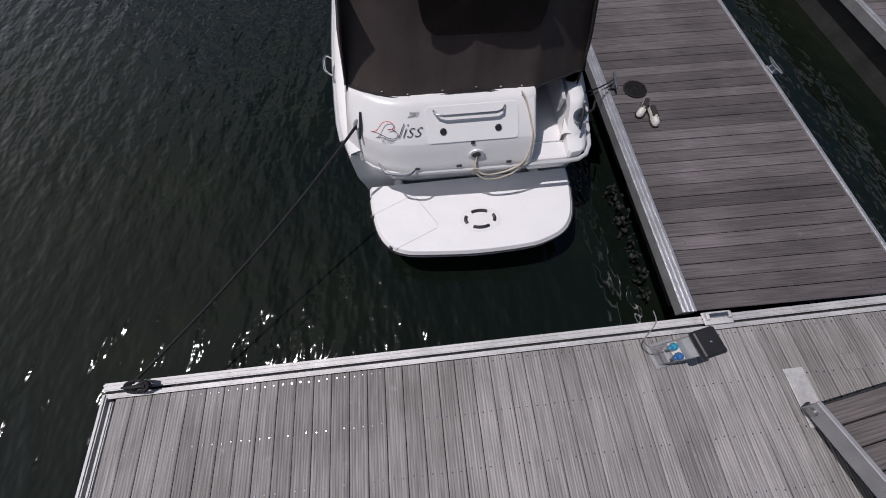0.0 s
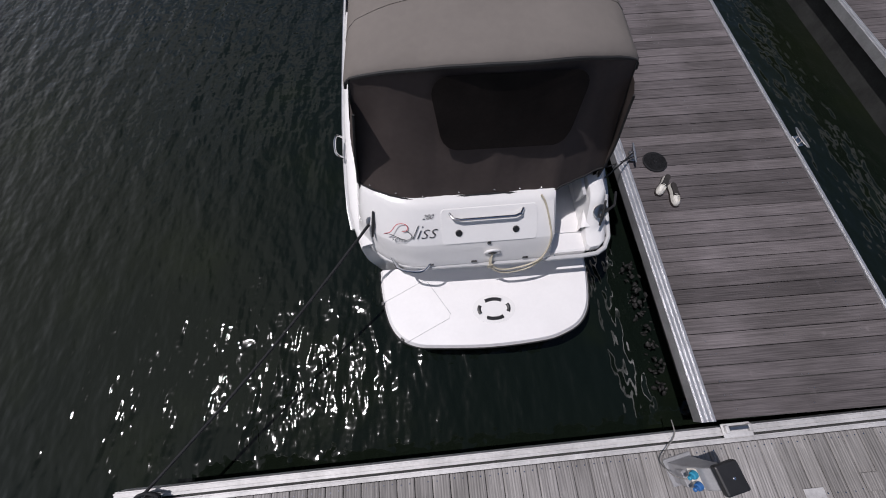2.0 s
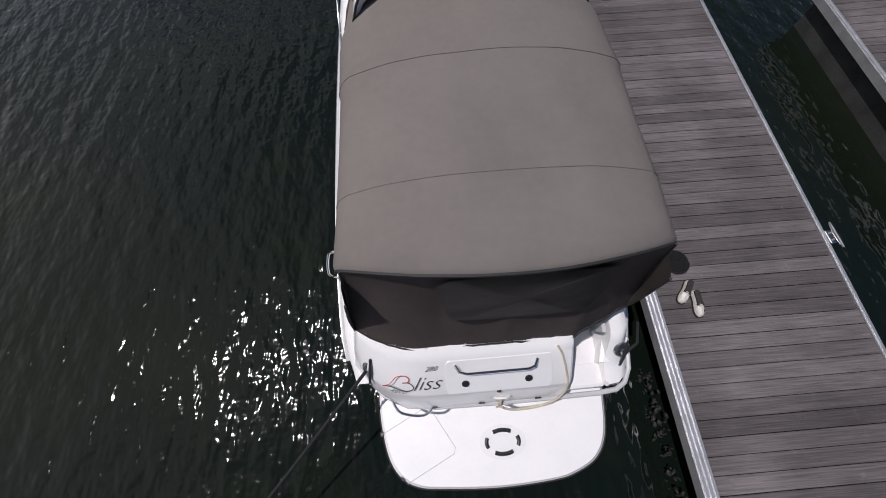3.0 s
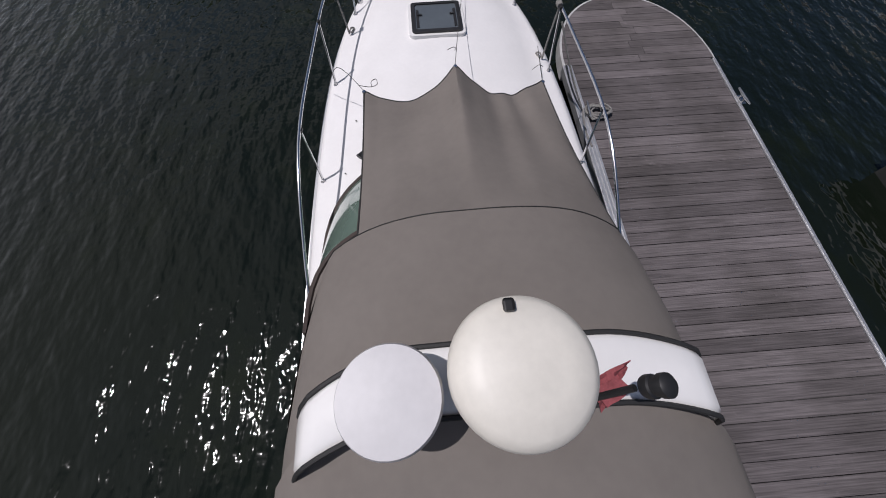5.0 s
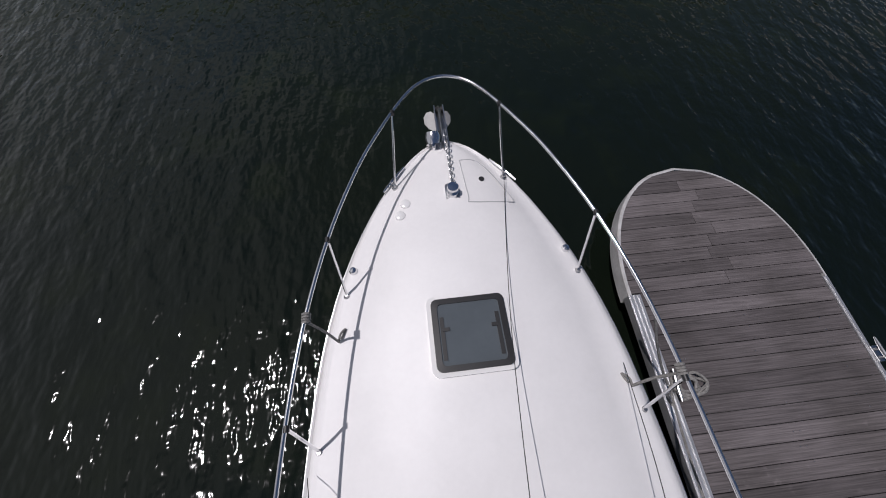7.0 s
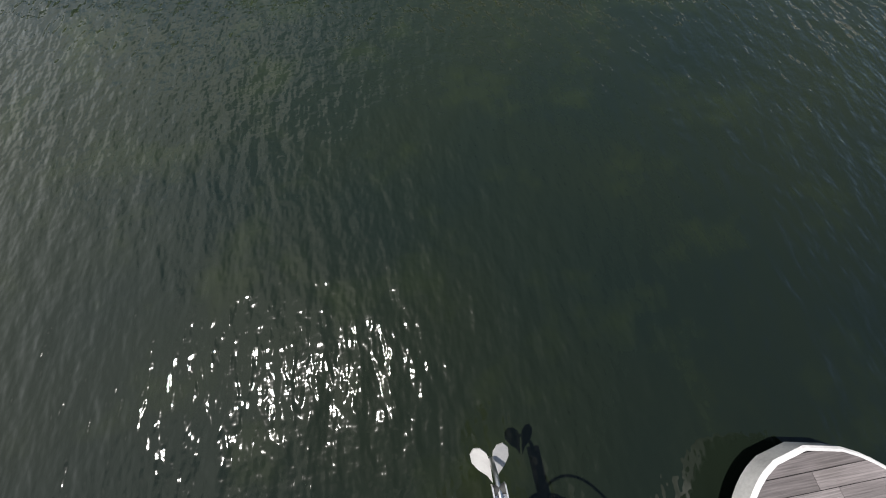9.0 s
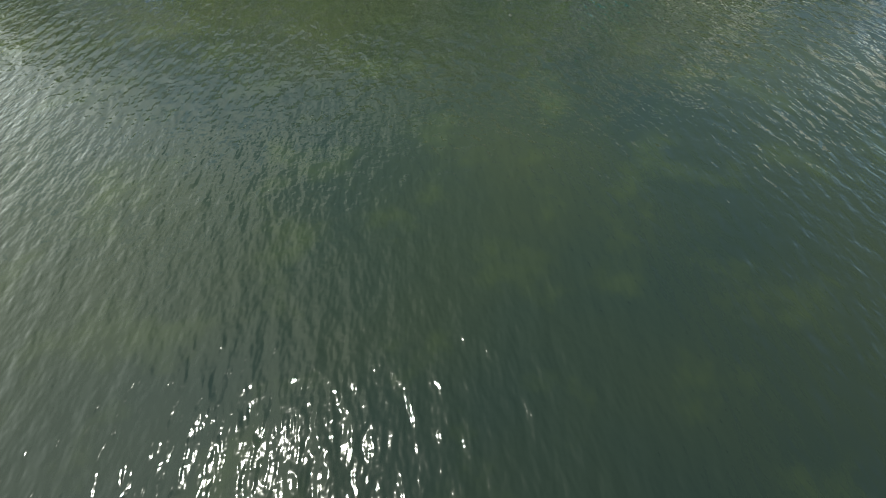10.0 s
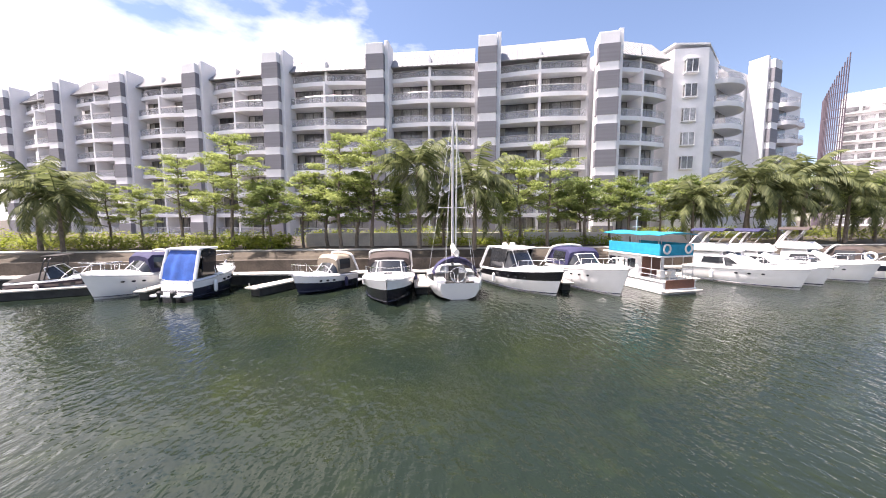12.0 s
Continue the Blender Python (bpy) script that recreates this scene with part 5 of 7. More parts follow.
for y in (2.9,):
    bm = bmesh.new()
    tube(bm, spline([(-1.32, .93, 1.02), (-1.385, .96, 1.08), (-1.385, 1.14, 1.10), (-1.33, 1.18, 1.03)], 4), .012, 8)
    part("side_handle", bm, M["chrome"], boat, "stainless hull handle", smooth=True)
for k, y in enumerate((5.1, 6.2)):
    bm = bmesh.new()
    lathe(bm, [(.02, -.30), (.075, -.26), (.095, -.18), (.095, .18), (.075, .26), (.02, .30)], 18, (1.34, y - 1.6, .62))
    fd = part("fender", bm, M["rubber"], boat, "dark cylindrical fender on the hull", smooth=True)

# ---------------------------------------------------------------- far shore: materials
def leaf_mat(name, c1, c2, rough=0.6):
    m = bpy.data.materials.new(name)
    m.use_nodes = True
    n, l = m.node_tree.nodes, m.node_tree.links
    b = n["Principled BSDF"]
    b.inputs["Roughness"].default_value, b.inputs["Specular IOR Level"].default_value = rough, 0.3
    geo, mx, nz = n.new("ShaderNodeNewGeometry"), n.new("ShaderNodeMixRGB"), n.new("ShaderNodeTexNoise")
    nz.inputs["Scale"].default_value = 0.9
    l.new(geo.outputs["Position"], nz.inputs["Vector"])
    add = n.new("ShaderNodeMath")
    add.operation = "MULTIPLY_ADD"
    add.inputs[1].default_value = 0.55
    l.new(geo.outputs["Random Per Island"], add.inputs[0])
    sub = n.new("ShaderNodeMath")
    sub.operation = "SUBTRACT"
    sub.inputs[1].default_value = 0.28
    l.new(nz.outputs["Fac"], sub.inputs[0])
    l.new(sub.outputs[0], add.inputs[2])
    mx.inputs[1].default_value, mx.inputs[2].default_value = (*c1, 1), (*c2, 1)
    l.new(add.outputs[0], mx.inputs[0])
    l.new(mx.outputs[0], b.inputs["Base Color"])
    tr, ms = n.new("ShaderNodeBsdfTranslucent"), n.new("ShaderNodeMixShader")
    l.new(mx.outputs[0], tr.inputs["Color"])
    ms.inputs[0].default_value = 0.5
    l.new(b.outputs[0], ms.inputs[1])
    l.new(tr.outputs[0], ms.inputs[2])
    l.new(ms.outputs[0], n["Material Output"].inputs["Surface"])
    return m


M.update({
    "leaf": leaf_mat("yellow_green_foliage", (0.20, 0.25, 0.07), (0.44, 0.49, 0.18)),
    "leaf_dark": leaf_mat("dark_green_foliage", (0.10, 0.15, 0.045), (0.27, 0.32, 0.10)),
    "leaf_hedge": leaf_mat("hedge_foliage", (0.11, 0.16, 0.02), (0.42, 0.45, 0.08)),
    "frond": leaf_mat("palm_frond_foliage", (0.035, 0.055, 0.02), (0.24, 0.26, 0.11)),
    "bark": mat("grey_bark", (0.16, 0.13, 0.10), 0.9, 0, 0.25, 6, 0.5, 30),
    "facade": mat("white_facade_paint", (0.80, 0.785, 0.79), 0.7, 0, 0.04, 0.6),
    "facade_grey": mat("slate_grey_cladding", (0.20, 0.195, 0.215), 0.7, 0, 0.06, 0.8, 0.3, 4, stretch=(0.2, 0.2, 6)),
    "roof_metal": mat("pale_metal_roofing", (0.30, 0.295, 0.30), 0.5, 0.1, 0.06, 1.0),
    "win": mat("dark_window_glass", (0.29, 0.285, 0.285), 0.12, 0, 0.5, 0.45, coat=0.4, rand=0.5),
    "curtain": mat("pale_curtain", (0.42, 0.40, 0.37), 0.9, 0, 0.15, 2, rand=0.3),
    "win_frame": mat("dark_window_frame", (0.10, 0.10, 0.10), 0.5, 0.3, 0.1, 3),
    "rail_glass": mat("grey_glass_balustrade", (0.50, 0.50, 0.52), 0.15, 0, 0.08, 1.0, alpha=0.30),
    "quay": mat("stained_quay_stone", (0.11, 0.09, 0.072), 0.9, 0, 0.3, 0.9, 0.6, 8),
    "lawn": mat("bare_earth_bank", (0.070, 0.056, 0.040), 0.95, 0, 0.3, 0.4, 0.5, 20),
    "paving": mat("pale_promenade_paving", (0.46, 0.43, 0.38), 0.85, 0, 0.12, 1.2),
    "navy": mat("navy_boat_canvas", (0.025, 0.024, 0.075), 0.8, 0, 0.15, 3),
    "blue": mat("bright_blue_boat_canvas", (0.02, 0.09, 0.36), 0.7, 0, 0.2, 2.5, 0.4, 5),
    "turq": mat("turquoise_awning", (0.0, 0.27, 0.40), 0.75, 0, 0.12, 3),
    "hull_navy": mat("navy_hull_gelcoat", (0.022, 0.024, 0.045), 0.2, 0, 0.1, 2, coat=0.4),
    "hull_black": mat("black_hull_gelcoat", (0.018, 0.017, 0.022), 0.2, 0, 0.1, 2, coat=0.4),
    "hull_plum": mat("dark_plum_hull_gelcoat", (0.045, 0.03, 0.04), 0.2, 0, 0.1, 2, coat=0.4),
    "beige": mat("beige_clear_canopy", (0.30, 0.25, 0.19), 0.5, 0, 0.2, 2),
    "teak": mat("varnished_brown_timber", (0.16, 0.065, 0.04), 0.5, 0, 0.2, 6, stretch=(1, 1, 6)),
    "lattice": mat("rust_red_lattice", (0.11, 0.085, 0.105), 0.6, 0.2, 0.1, 1),
    "tower_glass": mat("blue_grey_tower_glass", (0.26, 0.33, 0.40), 0.15, 0, 0.15, 0.3, coat=0.3),
    "buoy": mat("pale_life_ring", (0.72, 0.68, 0.62), 0.6, 0, 0.1, 6),
})

# ---------------------------------------------------------------- quay, promenade and ground
bm = bmesh.new()
rows = [[(x, y, z) for x in (-600, -60, -20, 20, 60, 600)] for y, z in ((41.8, -2.5), (41.85, 1.40), (42.2, 1.66), (42.9, 1.92), (44.0, 1.98), (60, 2.05), (700, 2.2))]
grid(bm, rows)
tagged(part("ground", bm, M["lawn"]), "bare earth bank and ground behind the quay wall", "ground", kind="structure")
bm = bmesh.new()
box(bm, (0, 41.65, 0.45), (160, 0.5, 2.1))
tagged(part("quay_wall", bm, M["quay"]), "stained brown stone quay wall", "wall", kind="structure")
bm = bmesh.new()
rows = [[(x, y, 2.02) for x in range(-80, 81, 10)] for y in (43.2, 44.4)]
grid(bm, rows)
thick(bm, 0.05)
tagged(part("promenade", bm, M["paving"]), "pale paved promenade along the quay", "path", kind="structure")
walk_dock = thing("shore_walkway", pose(0, 0, 0), "long floating walkway along the quay wall", "pontoon", kind="structure")
bm = bmesh.new()
box(bm, (0, 40.75, 0.66), (110, 1.2, 0.10))
part("deck", bm, M["paving"], walk_dock, "pale walkway deck")
bm = bmesh.new()
box(bm, (0, 40.85, 0.25), (109, 0.95, 0.72))
part("floats", bm, M["float"], walk_dock)
for x, yf, rz, w in ((-21.9, 36.9, -70, 0.8), (-14.2, 36.2, 0, 0.6), (-8.7, 36.5, -30, 0.9), (0.85, 35.9, 0, 0.85), (9.75, 36.0, 0, 0.7), (18.6, 36.4, 0, 0.8)):
    fp = thing("berth_finger", pose(x, yf, 0, 0, 0, rz), "short pale berth finger pontoon", "pontoon", "berth fingers")
    part("deck", rbox((0, 2.0, 0.48), (w, 4.2, 0.10), 0.02, 1), M["paving"], fp)
    part("float", rbox((0, 2.1, 0.2), (w * 0.8, 3.8, 0.44), 0.03, 1), M["float"], fp)
    for s in (-1, 1):
        bm = bmesh.new()
        tube(bm, [(s * w * 0.4, 0.12, 0.54), (s * w * 0.4, 0.12, 0.72)], 0.03, 8)
        part("bollard", bm, M["steel"], fp, smooth=True)

# ---------------------------------------------------------------- foliage
def leaves(name, centres, per, leaf, material, parent=None, flat=0.5, seed=1):
    """Many small leaf blades scattered round clump centres (x, y, z, radius)."""
    rng = np.random.default_rng(seed)
    cs = np.array(centres, float)
    c = np.repeat(cs, per, 0)
    n = len(c)
    d = rng.normal(size=(n, 3))
    d /= np.linalg.norm(d, axis=1)[:, None]
    p = c[:, :3] + d * (c[:, 3] * rng.random(n) ** 0.45)[:, None] * np.array([1, 1, flat])
    a = rng.normal(size=(n, 3)) * np.array([1, 1, 0.45])
    a /= np.linalg.norm(a, axis=1)[:, None]
    b = np.cross(a, rng.normal(size=(n, 3)) * np.array([0.5, 0.5, 1]))
    b /= np.linalg.norm(b, axis=1)[:, None]
    s = leaf * rng.uniform(0.6, 1.4, n)[:, None]
    v = np.stack([p - a * s, p + b * s * 0.45, p + a * s, p - b * s * 0.45], 1).reshape(-1, 3)
    me = bpy.data.meshes.new(name)
    me.from_pydata(v.tolist(), [], np.arange(n * 4).reshape(n, 4).tolist())
    me.materials.append(material)
    ob = new(name, me)
    ob.parent = parent
    return ob


def broadleaf(seed, h, spread, material, label):
    """A slim tree with tiers of spreading limbs."""
    rnd = random.Random(seed)
    t = thing("tree", pose(0, 0, -50), label, "tree", "waterfront trees")
    bm = bmesh.new()
    pts = [(0.10 * math.sin(k * 1.3 + seed), 0.10 * math.cos(k * 1.1 + seed) - 0.1, h * k / 6) for k in range(7)]
    tube(bm, spline(pts, 3), [0.13 * (1 - k / 19) + 0.02 for k in range(19)], 7)
    cl = []
    for k in range(15):
        z = h * (0.36 + 0.60 * k / 14)
        ang = k * 2.4 + rnd.uniform(-.4, .4)
        r = spread * (1.0 - 0.55 * abs(k / 14 - 0.35)) * rnd.uniform(0.75, 1.1)
        if k > 9:
            r *= 0.6
        e = (r * math.cos(ang), r * math.sin(ang), z + r * rnd.uniform(0.16, 0.34))
        c = (0, 0, z)
        mid = (e[0] * 0.5, e[1] * 0.5, z + (e[2] - z) * 0.7)
        tube(bm, [c, mid, e], [0.05, 0.03, 0.012], 5)
        for q in range(13):
            f = rnd.uniform(0.30, 1.18)
            cl.append((e[0] * f + rnd.uniform(-.5, .5), e[1] * f + rnd.uniform(-.5, .5), z + (e[2] - z) * f + rnd.uniform(-.14, .26), rnd.uniform(0.22, 0.62)))
    part("trunk", bm, M["bark"], t, smooth=True)
    leaves("crown", cl, 46, 0.085, material, t, 0.32, seed)
    return t


def palm(seed, h, fr):
    rnd = random.Random(seed)
    t = thing("palm_tree", pose(0, 0, -50), "coconut palm with long drooping fronds on the bank", "palm", "waterfront palms")
    bm = bmesh.new()
    lean = rnd.uniform(-.5, .5)
    tube(bm, spline([(lean * (k / 5) ** 2, 0, h * k / 5) for k in range(6)], 4), [0.125 - 0.05 * k / 20 for k in range(21)], 9)
    part("trunk", bm, M["bark"], t, "ringed grey palm trunk", smooth=True)
    top = Vector((lean, 0, h))
    for k in range(25):
        ang, el = k * 2.399 + rnd.uniform(-.3, .3), -.55 + 2.0 * ((k * 7) % 25) / 24
        ln = fr * rnd.uniform(0.68, 1.12)
        bm = bmesh.new()
        spine = []
        p, e = top.copy(), el
        for q in range(11):
            spine.append(p.copy())
            p = p + Vector((math.cos(ang) * math.cos(e), math.sin(ang) * math.cos(e), math.sin(e))) * ln / 10
            e -= 0.10 + 0.030 * q
        tube(bm, spine, [0.03 - 0.0025 * q for q in range(11)], 4)
        fine = spline(spine, 3)
        for q in range(5, len(fine) - 1):
            d = (fine[q + 1] - fine[q]).normalized()
            s = d.cross(Vector((0, 0, 1))).normalized()
            w = (0.62 * fr / 3) * math.sin(math.pi * min(1, 0.12 + q / len(fine)) ** 0.8) + 0.12
            for sg in (-1, 1):
                dr = (s * sg + d * 0.85 + Vector((0, 0, -0.95 + rnd.uniform(-.35, .35)))).normalized()
                a = fine[q]
                tip = a + dr * w * rnd.uniform(.8, 1.1)
                wd = d * 0.048
                m_ = a.lerp(tip, 0.55) + Vector((0, 0, 0.03))
                vs = [bm.verts.new(a - wd), bm.verts.new(m_ - wd), bm.verts.new(tip), bm.verts.new(m_ + wd), bm.verts.new(a + wd)]
                bm.faces.new(vs)
        me = bpy.data.meshes.new("frond")
        bm.to_mesh(me)
        bm.free()
        me.materials.append(M["frond"])
        link("frond", me, t)
    return t


def plant(proto, x, y, rz, s):
    """A further tree from one that is built."""
    c = copy_thing(proto, pose(x, y, 1.95, 0, 0, rz))
    c.scale = (s, s, s)
    return c


proto = [broadleaf(1, 8.6, 2.5, M["leaf"], "slim young tree with tiered yellow-green foliage"), broadleaf(2, 7.2, 2.7, M["leaf"], "young tree with spreading yellow-green foliage"), broadleaf(3, 5.2, 1.9, M["leaf_dark"], "small tree with dense dark green foliage")]
spots = [(0, -17.8, 46, .84), (0, -13.3, 45, 1.02), (0, -15.4, 46.5, .86), (1, -23.0, 46, .70), (1, -21.0, 46.5, .68), (1, -8.3, 46, .86), (0, -5.15, 45, 1.05), (0, -2.6, 44.5, 1.06),
         (0, 12.4, 45, 1.04), (1, 10.3, 47, 1.1), (1, 19.2, 47, .84), (1, 25.2, 48, .84), (2, -10.5, 44.5, 1.0), (2, -6.6, 46.4, 1.05), (2, -3.8, 45.4, 1.15), (2, -.6, 46.2, 1.0), (2, 8.3, 46, 1.05),
         (2, 16.5, 46.5, 1.15), (2, 21.6, 47.5, 1.2), (1, 31.0, 49, .95), (1, 37.5, 50, 1.0), (1, 46.5, 48, 1.0), (0, 50.5, 50, .95), (2, 28.5, 49, 1.25), (2, 42.5, 50, 1.35), (2, 55, 51, 1.4), (1, -12.0, 47.5, .74), (2, 14.5, 47.6, 1.1), (1, 17.0, 48.5, .8)]
random.seed(21)
first = {}
for i, x, y, s in spots:
    if i not in first:
        first[i] = 1
        proto[i].matrix_world = pose(x, y, 1.95, 0, 0, random.uniform(0, 360))
        proto[i].scale = (s, s, s)
    else:
        plant(proto[i], x, y, random.uniform(0, 360), s)
pp = [palm(4, 4.3, 3.7), palm(5, 3.3, 3.6)]
first = {}
for i, x, y, s in ((0, 1.1, 43.6, 1.45), (1, 5.4, 43.0, 1.5), (1, -26.5, 44.6, 1.35), (1, -24.0, 43.4, 1.1), (1, 27.6, 46.6, 1.25), (0, 33.0, 46.4, 1.35), (1, 36.4, 46, 1.4), (0, 40.2, 47, 1.5), (1, 44.0, 46, 1.5), (0, 30.2, 47.5, .8), (1, 49.2, 47, 1.05), (1, 3.2, 45.2, .95)):
    if i not in first:
        first[i] = 1
        pp[i].matrix_world = pose(x, y, 1.95, 0, 0, random.uniform(0, 360))
        pp[i].scale = (s, s, s)
    else:
        plant(pp[i], x, y, random.uniform(0, 360), s)

random.seed(31)
for x0, x1, y, h, sd in ((-34, -9.6, 45.8, 1.0, 1), (-34, -10, 47.6, 1.5, 2), (-9, 12, 48.4, 1.8, 3), (2, 20, 46.2, .9, 4), (12, 30, 49.4, 1.6, 5), (26, 58, 51, 1.9, 6)):
    cl = []
    x = x0
    while x < x1:
        cl.append((x, y + random.uniform(-.3, .3), 2.0 + h * random.uniform(.25, .62), random.uniform(.5, .85) * h ** .5))
        x += 0.42
    hd = leaves("hedge", cl, 120, 0.10, M["leaf_hedge"], None, 0.8, sd)
    tagged(hd, "clipped yellow-green hedge along the promenade", "hedge", kind="stuff")
cl = [(random.uniform(-14.5, -9.3), random.uniform(44, 46), random.uniform(2.1, 2.9), random.uniform(.3, .6)) for k in range(26)]
tagged(leaves("shrubs", cl, 90, 0.11, M["leaf_hedge"], None, 0.9, 9), "wild yellow-green shrubs on the bank", "shrubs", kind="stuff")
garden_wall = thing("garden_wall", pose(0, 0, 0), "low pale garden wall with a gap", "wall", kind="structure")
for x0, x1 in ((-8.5, 9), (11, 30)):
    part("wall_run", rbox(((x0 + x1) / 2, 47.3, 2.55), (x1 - x0, .3, 1.2), .02, 1), M["paving"], garden_wall)

# ---------------------------------------------------------------- apartment building
apt = thing("apartment_building", pose(0, 0, 0), "long white eight-storey apartment building with grey striped pillars and curved balconies", "building")
PIL = [(-66.0, 86.0), (-53.6, 80.2), (-41.0, 75.5), (-28.7, 71.3), (-16.7, 67.1), (-3.2, 63.9), (10.4, 60.7), (23.3, 56.4)]
ST, Z0, NF = 2.90, 2.0, 8
W0 = 11.0


def shared(bm, name, material, smooth=0):
    bmesh.ops.recalc_face_normals(bm, faces=bm.faces)
    me = bpy.data.meshes.new(name)
    bm.to_mesh(me)
    bm.free()
    me.materials.append(material)
    if smooth:
        me.shade_smooth()
        me.set_sharp_from_angle(angle=radians(smooth))
    return me


def bow_front(w, out, n=14):
    """Curved front edge of a balcony."""
    return [(-w / 2 + w * k / n, -out[0] - out[1] * math.cos(math.pi * (k / n - .5)) ** .8) for k in range(n + 1)]


bm = bmesh.new()
front = bow_front(W0, (.9, .62))
prism(bm, front + [(W0 / 2, 1.6), (-W0 / 2, 1.6)], -.30, .22)
me_slab = shared(bm, "balcony", M["facade"])
bm = bmesh.new()
rows = [[(x * .985, y + .12 + o, z) for x, y in front] for o, z in ((0, .22), (0, 1.06), (.03, 1.06), (.03, .22))]
grid(bm, rows)
me_rail = shared(bm, "balustrade", M["rail_glass"])
bm = bmesh.new()
tube(bm, [(x * .985, y + .12, 1.10) for x, y in front], .045, 5)
me_hand = shared(bm, "handrail", M["alu"])
bm = bmesh.new()
box(bm, (0, -.30, 1.5), (.28, 2.3, 2.5))
me_part = shared(bm, "partition", M["facade"])
WW = W0 / 2 - .9
bm = bmesh.new()
box(bm, (0, 0.95, 1.45), (WW, .08, 2.3))
me_win = shared(bm, "window", M["win"])
bm = bmesh.new()
for k in range(5):
    box(bm, (-WW / 2 + WW * k / 4, 0.88, 1.45), (.09, .12, 2.36))
box(bm, (0, 0.88, 2.60), (WW + .1, .12, .1))
me_frame = shared(bm, "window_frame", M["win_frame"])
me_curt = []
for a, b in ((-.5, -.30), (.32, .5)):
    bm = bmesh.new()
    n_ = 10
    grid(bm, [[(WW * (a + (b - a) * q / n_), 0.88 + .03 * math.sin(q * 2.2), z) for q in range(n_ + 1)] for z in (.35, 2.55)])
    me_curt.append(shared(bm, "curtain", M["curtain"]))
bm = bmesh.new()
box(bm, (0, -.24, -.34), (.08, 4.3, .08), Matrix.Rotation(radians(45), 3, "X"))
me_rib = shared(bm, "roof_rib", M["roof_metal"])
bm = bmesh.new()
va = [[bm.verts.new((s * W0 / 2, y, z)) for y, z in ((-1.75, -2.05), (-1.80, -1.95), (1.36, 1.22), (1.36, -1.9), (-.6, -1.9))] for s in (-1, 1)]
for i in range(5):
    j = (i + 1) % 5
    bm.faces.new((va[0][i], va[0][j], va[1][j], va[1][i]))
bm.faces.new(va[0])
bm.faces.new(va[1][::-1])
me_roof = shared(bm, "roof", M["roof_metal"])
bm = bmesh.new()
box(bm, (0, 2.0, 11.4), (W0 + 1, 2.0, 23.0))
me_wall = shared(bm, "wall", M["facade"])
bm = bmesh.new()
box(bm, (0, 0, 0), (2.3, 1.0, 1.92))
me_clad = shared(bm, "cladding_panel", M["facade_grey"])
random.seed(77)


def bay(ax, ay, bx, by, nf, rise=0.0, full=True):
    """One bay between two pillars."""
    d = Vector((bx - ax, by - ay, 0))
    w = d.length - 2.5
    m = Matrix.Translation(((ax + bx) / 2, (ay + by) / 2 + .6, Z0 + rise)) @ Matrix.Rotation(math.atan2(d.y, d.x), 4, "Z")
    sc = Matrix.Diagonal((w / W0, 1, 1, 1))
    link("wall", me_wall, apt, m @ sc)
    for k in range(nf):
        mk = m @ Matrix.Translation((0, 0, ST * k)) @ sc
        top = k == nf - 1
        if top:
            mk = m @ Matrix.Translation((0, .55, ST * k)) @ sc
        ob = link("balcony", me_slab, apt, mk)
        link("balustrade", me_rail, ob)
        link("handrail", me_hand, ob)
        link("partition", me_part, ob)
        for s in (-1, 1):
            wn_ = link("window", me_win, apt, m @ Matrix.Translation((0, 0, ST * k)) @ sc @ Matrix.Translation((s * (W0 / 4 - .05), 0, 0)))
            link("window_frame", me_frame, wn_)
            if random.random() < .9:
                for cm in me_curt:
                    link("curtain", cm, wn_)
    rf = link("roof", me_roof, apt, m @ Matrix.Translation((0, .55, ST * nf + .55)) @ sc)
    for k in range(18):
        link("roof_rib", me_rib, rf, Matrix.Translation((-W0 / 2 + W0 * (k + .5) / 18, 0, 0)))


for (ax, ay), (bx, by) in zip(PIL, PIL[1:]):
    bay(ax, ay, bx, by, NF)
bay(23.3, 56.4, 33.6, 57.4, NF)


def pillar(x, y, ang, top=25.6, fin=1):
    p = part("pillar", rbox((0, 0, (top + 1.5) / 2), (2.15, 2.6, top - 1.5), .04, 1), M["facade"], apt, "white pillar clad in grey panels")
    p.matrix_local = Matrix.Translation((x, y, 1.3)) @ Matrix.Rotation(ang, 4, "Z")
    k = 0
    z = top - 1.3 - .96
    while z > .8:
        link("cladding_panel", me_clad, p, Matrix.Translation((0, -.84, z)))
        z -= ST
    f = part("fin", rbox((fin * 1.35, .5, (top + 1) / 2), (.5, 2.4, top), .03, 1), M["facade"], p)
    return p


for i, (x, y) in enumerate(PIL):
    a, b = PIL[max(i - 1, 0)], PIL[min(i + 1, len(PIL) - 1)]
    pillar(x, y - 1.1, math.atan2(b[1] - a[1], b[0] - a[0]), (24.4, 24.0, 24.0, 24.2, 24.4, 24.75, 24.9, 23.9)[i])
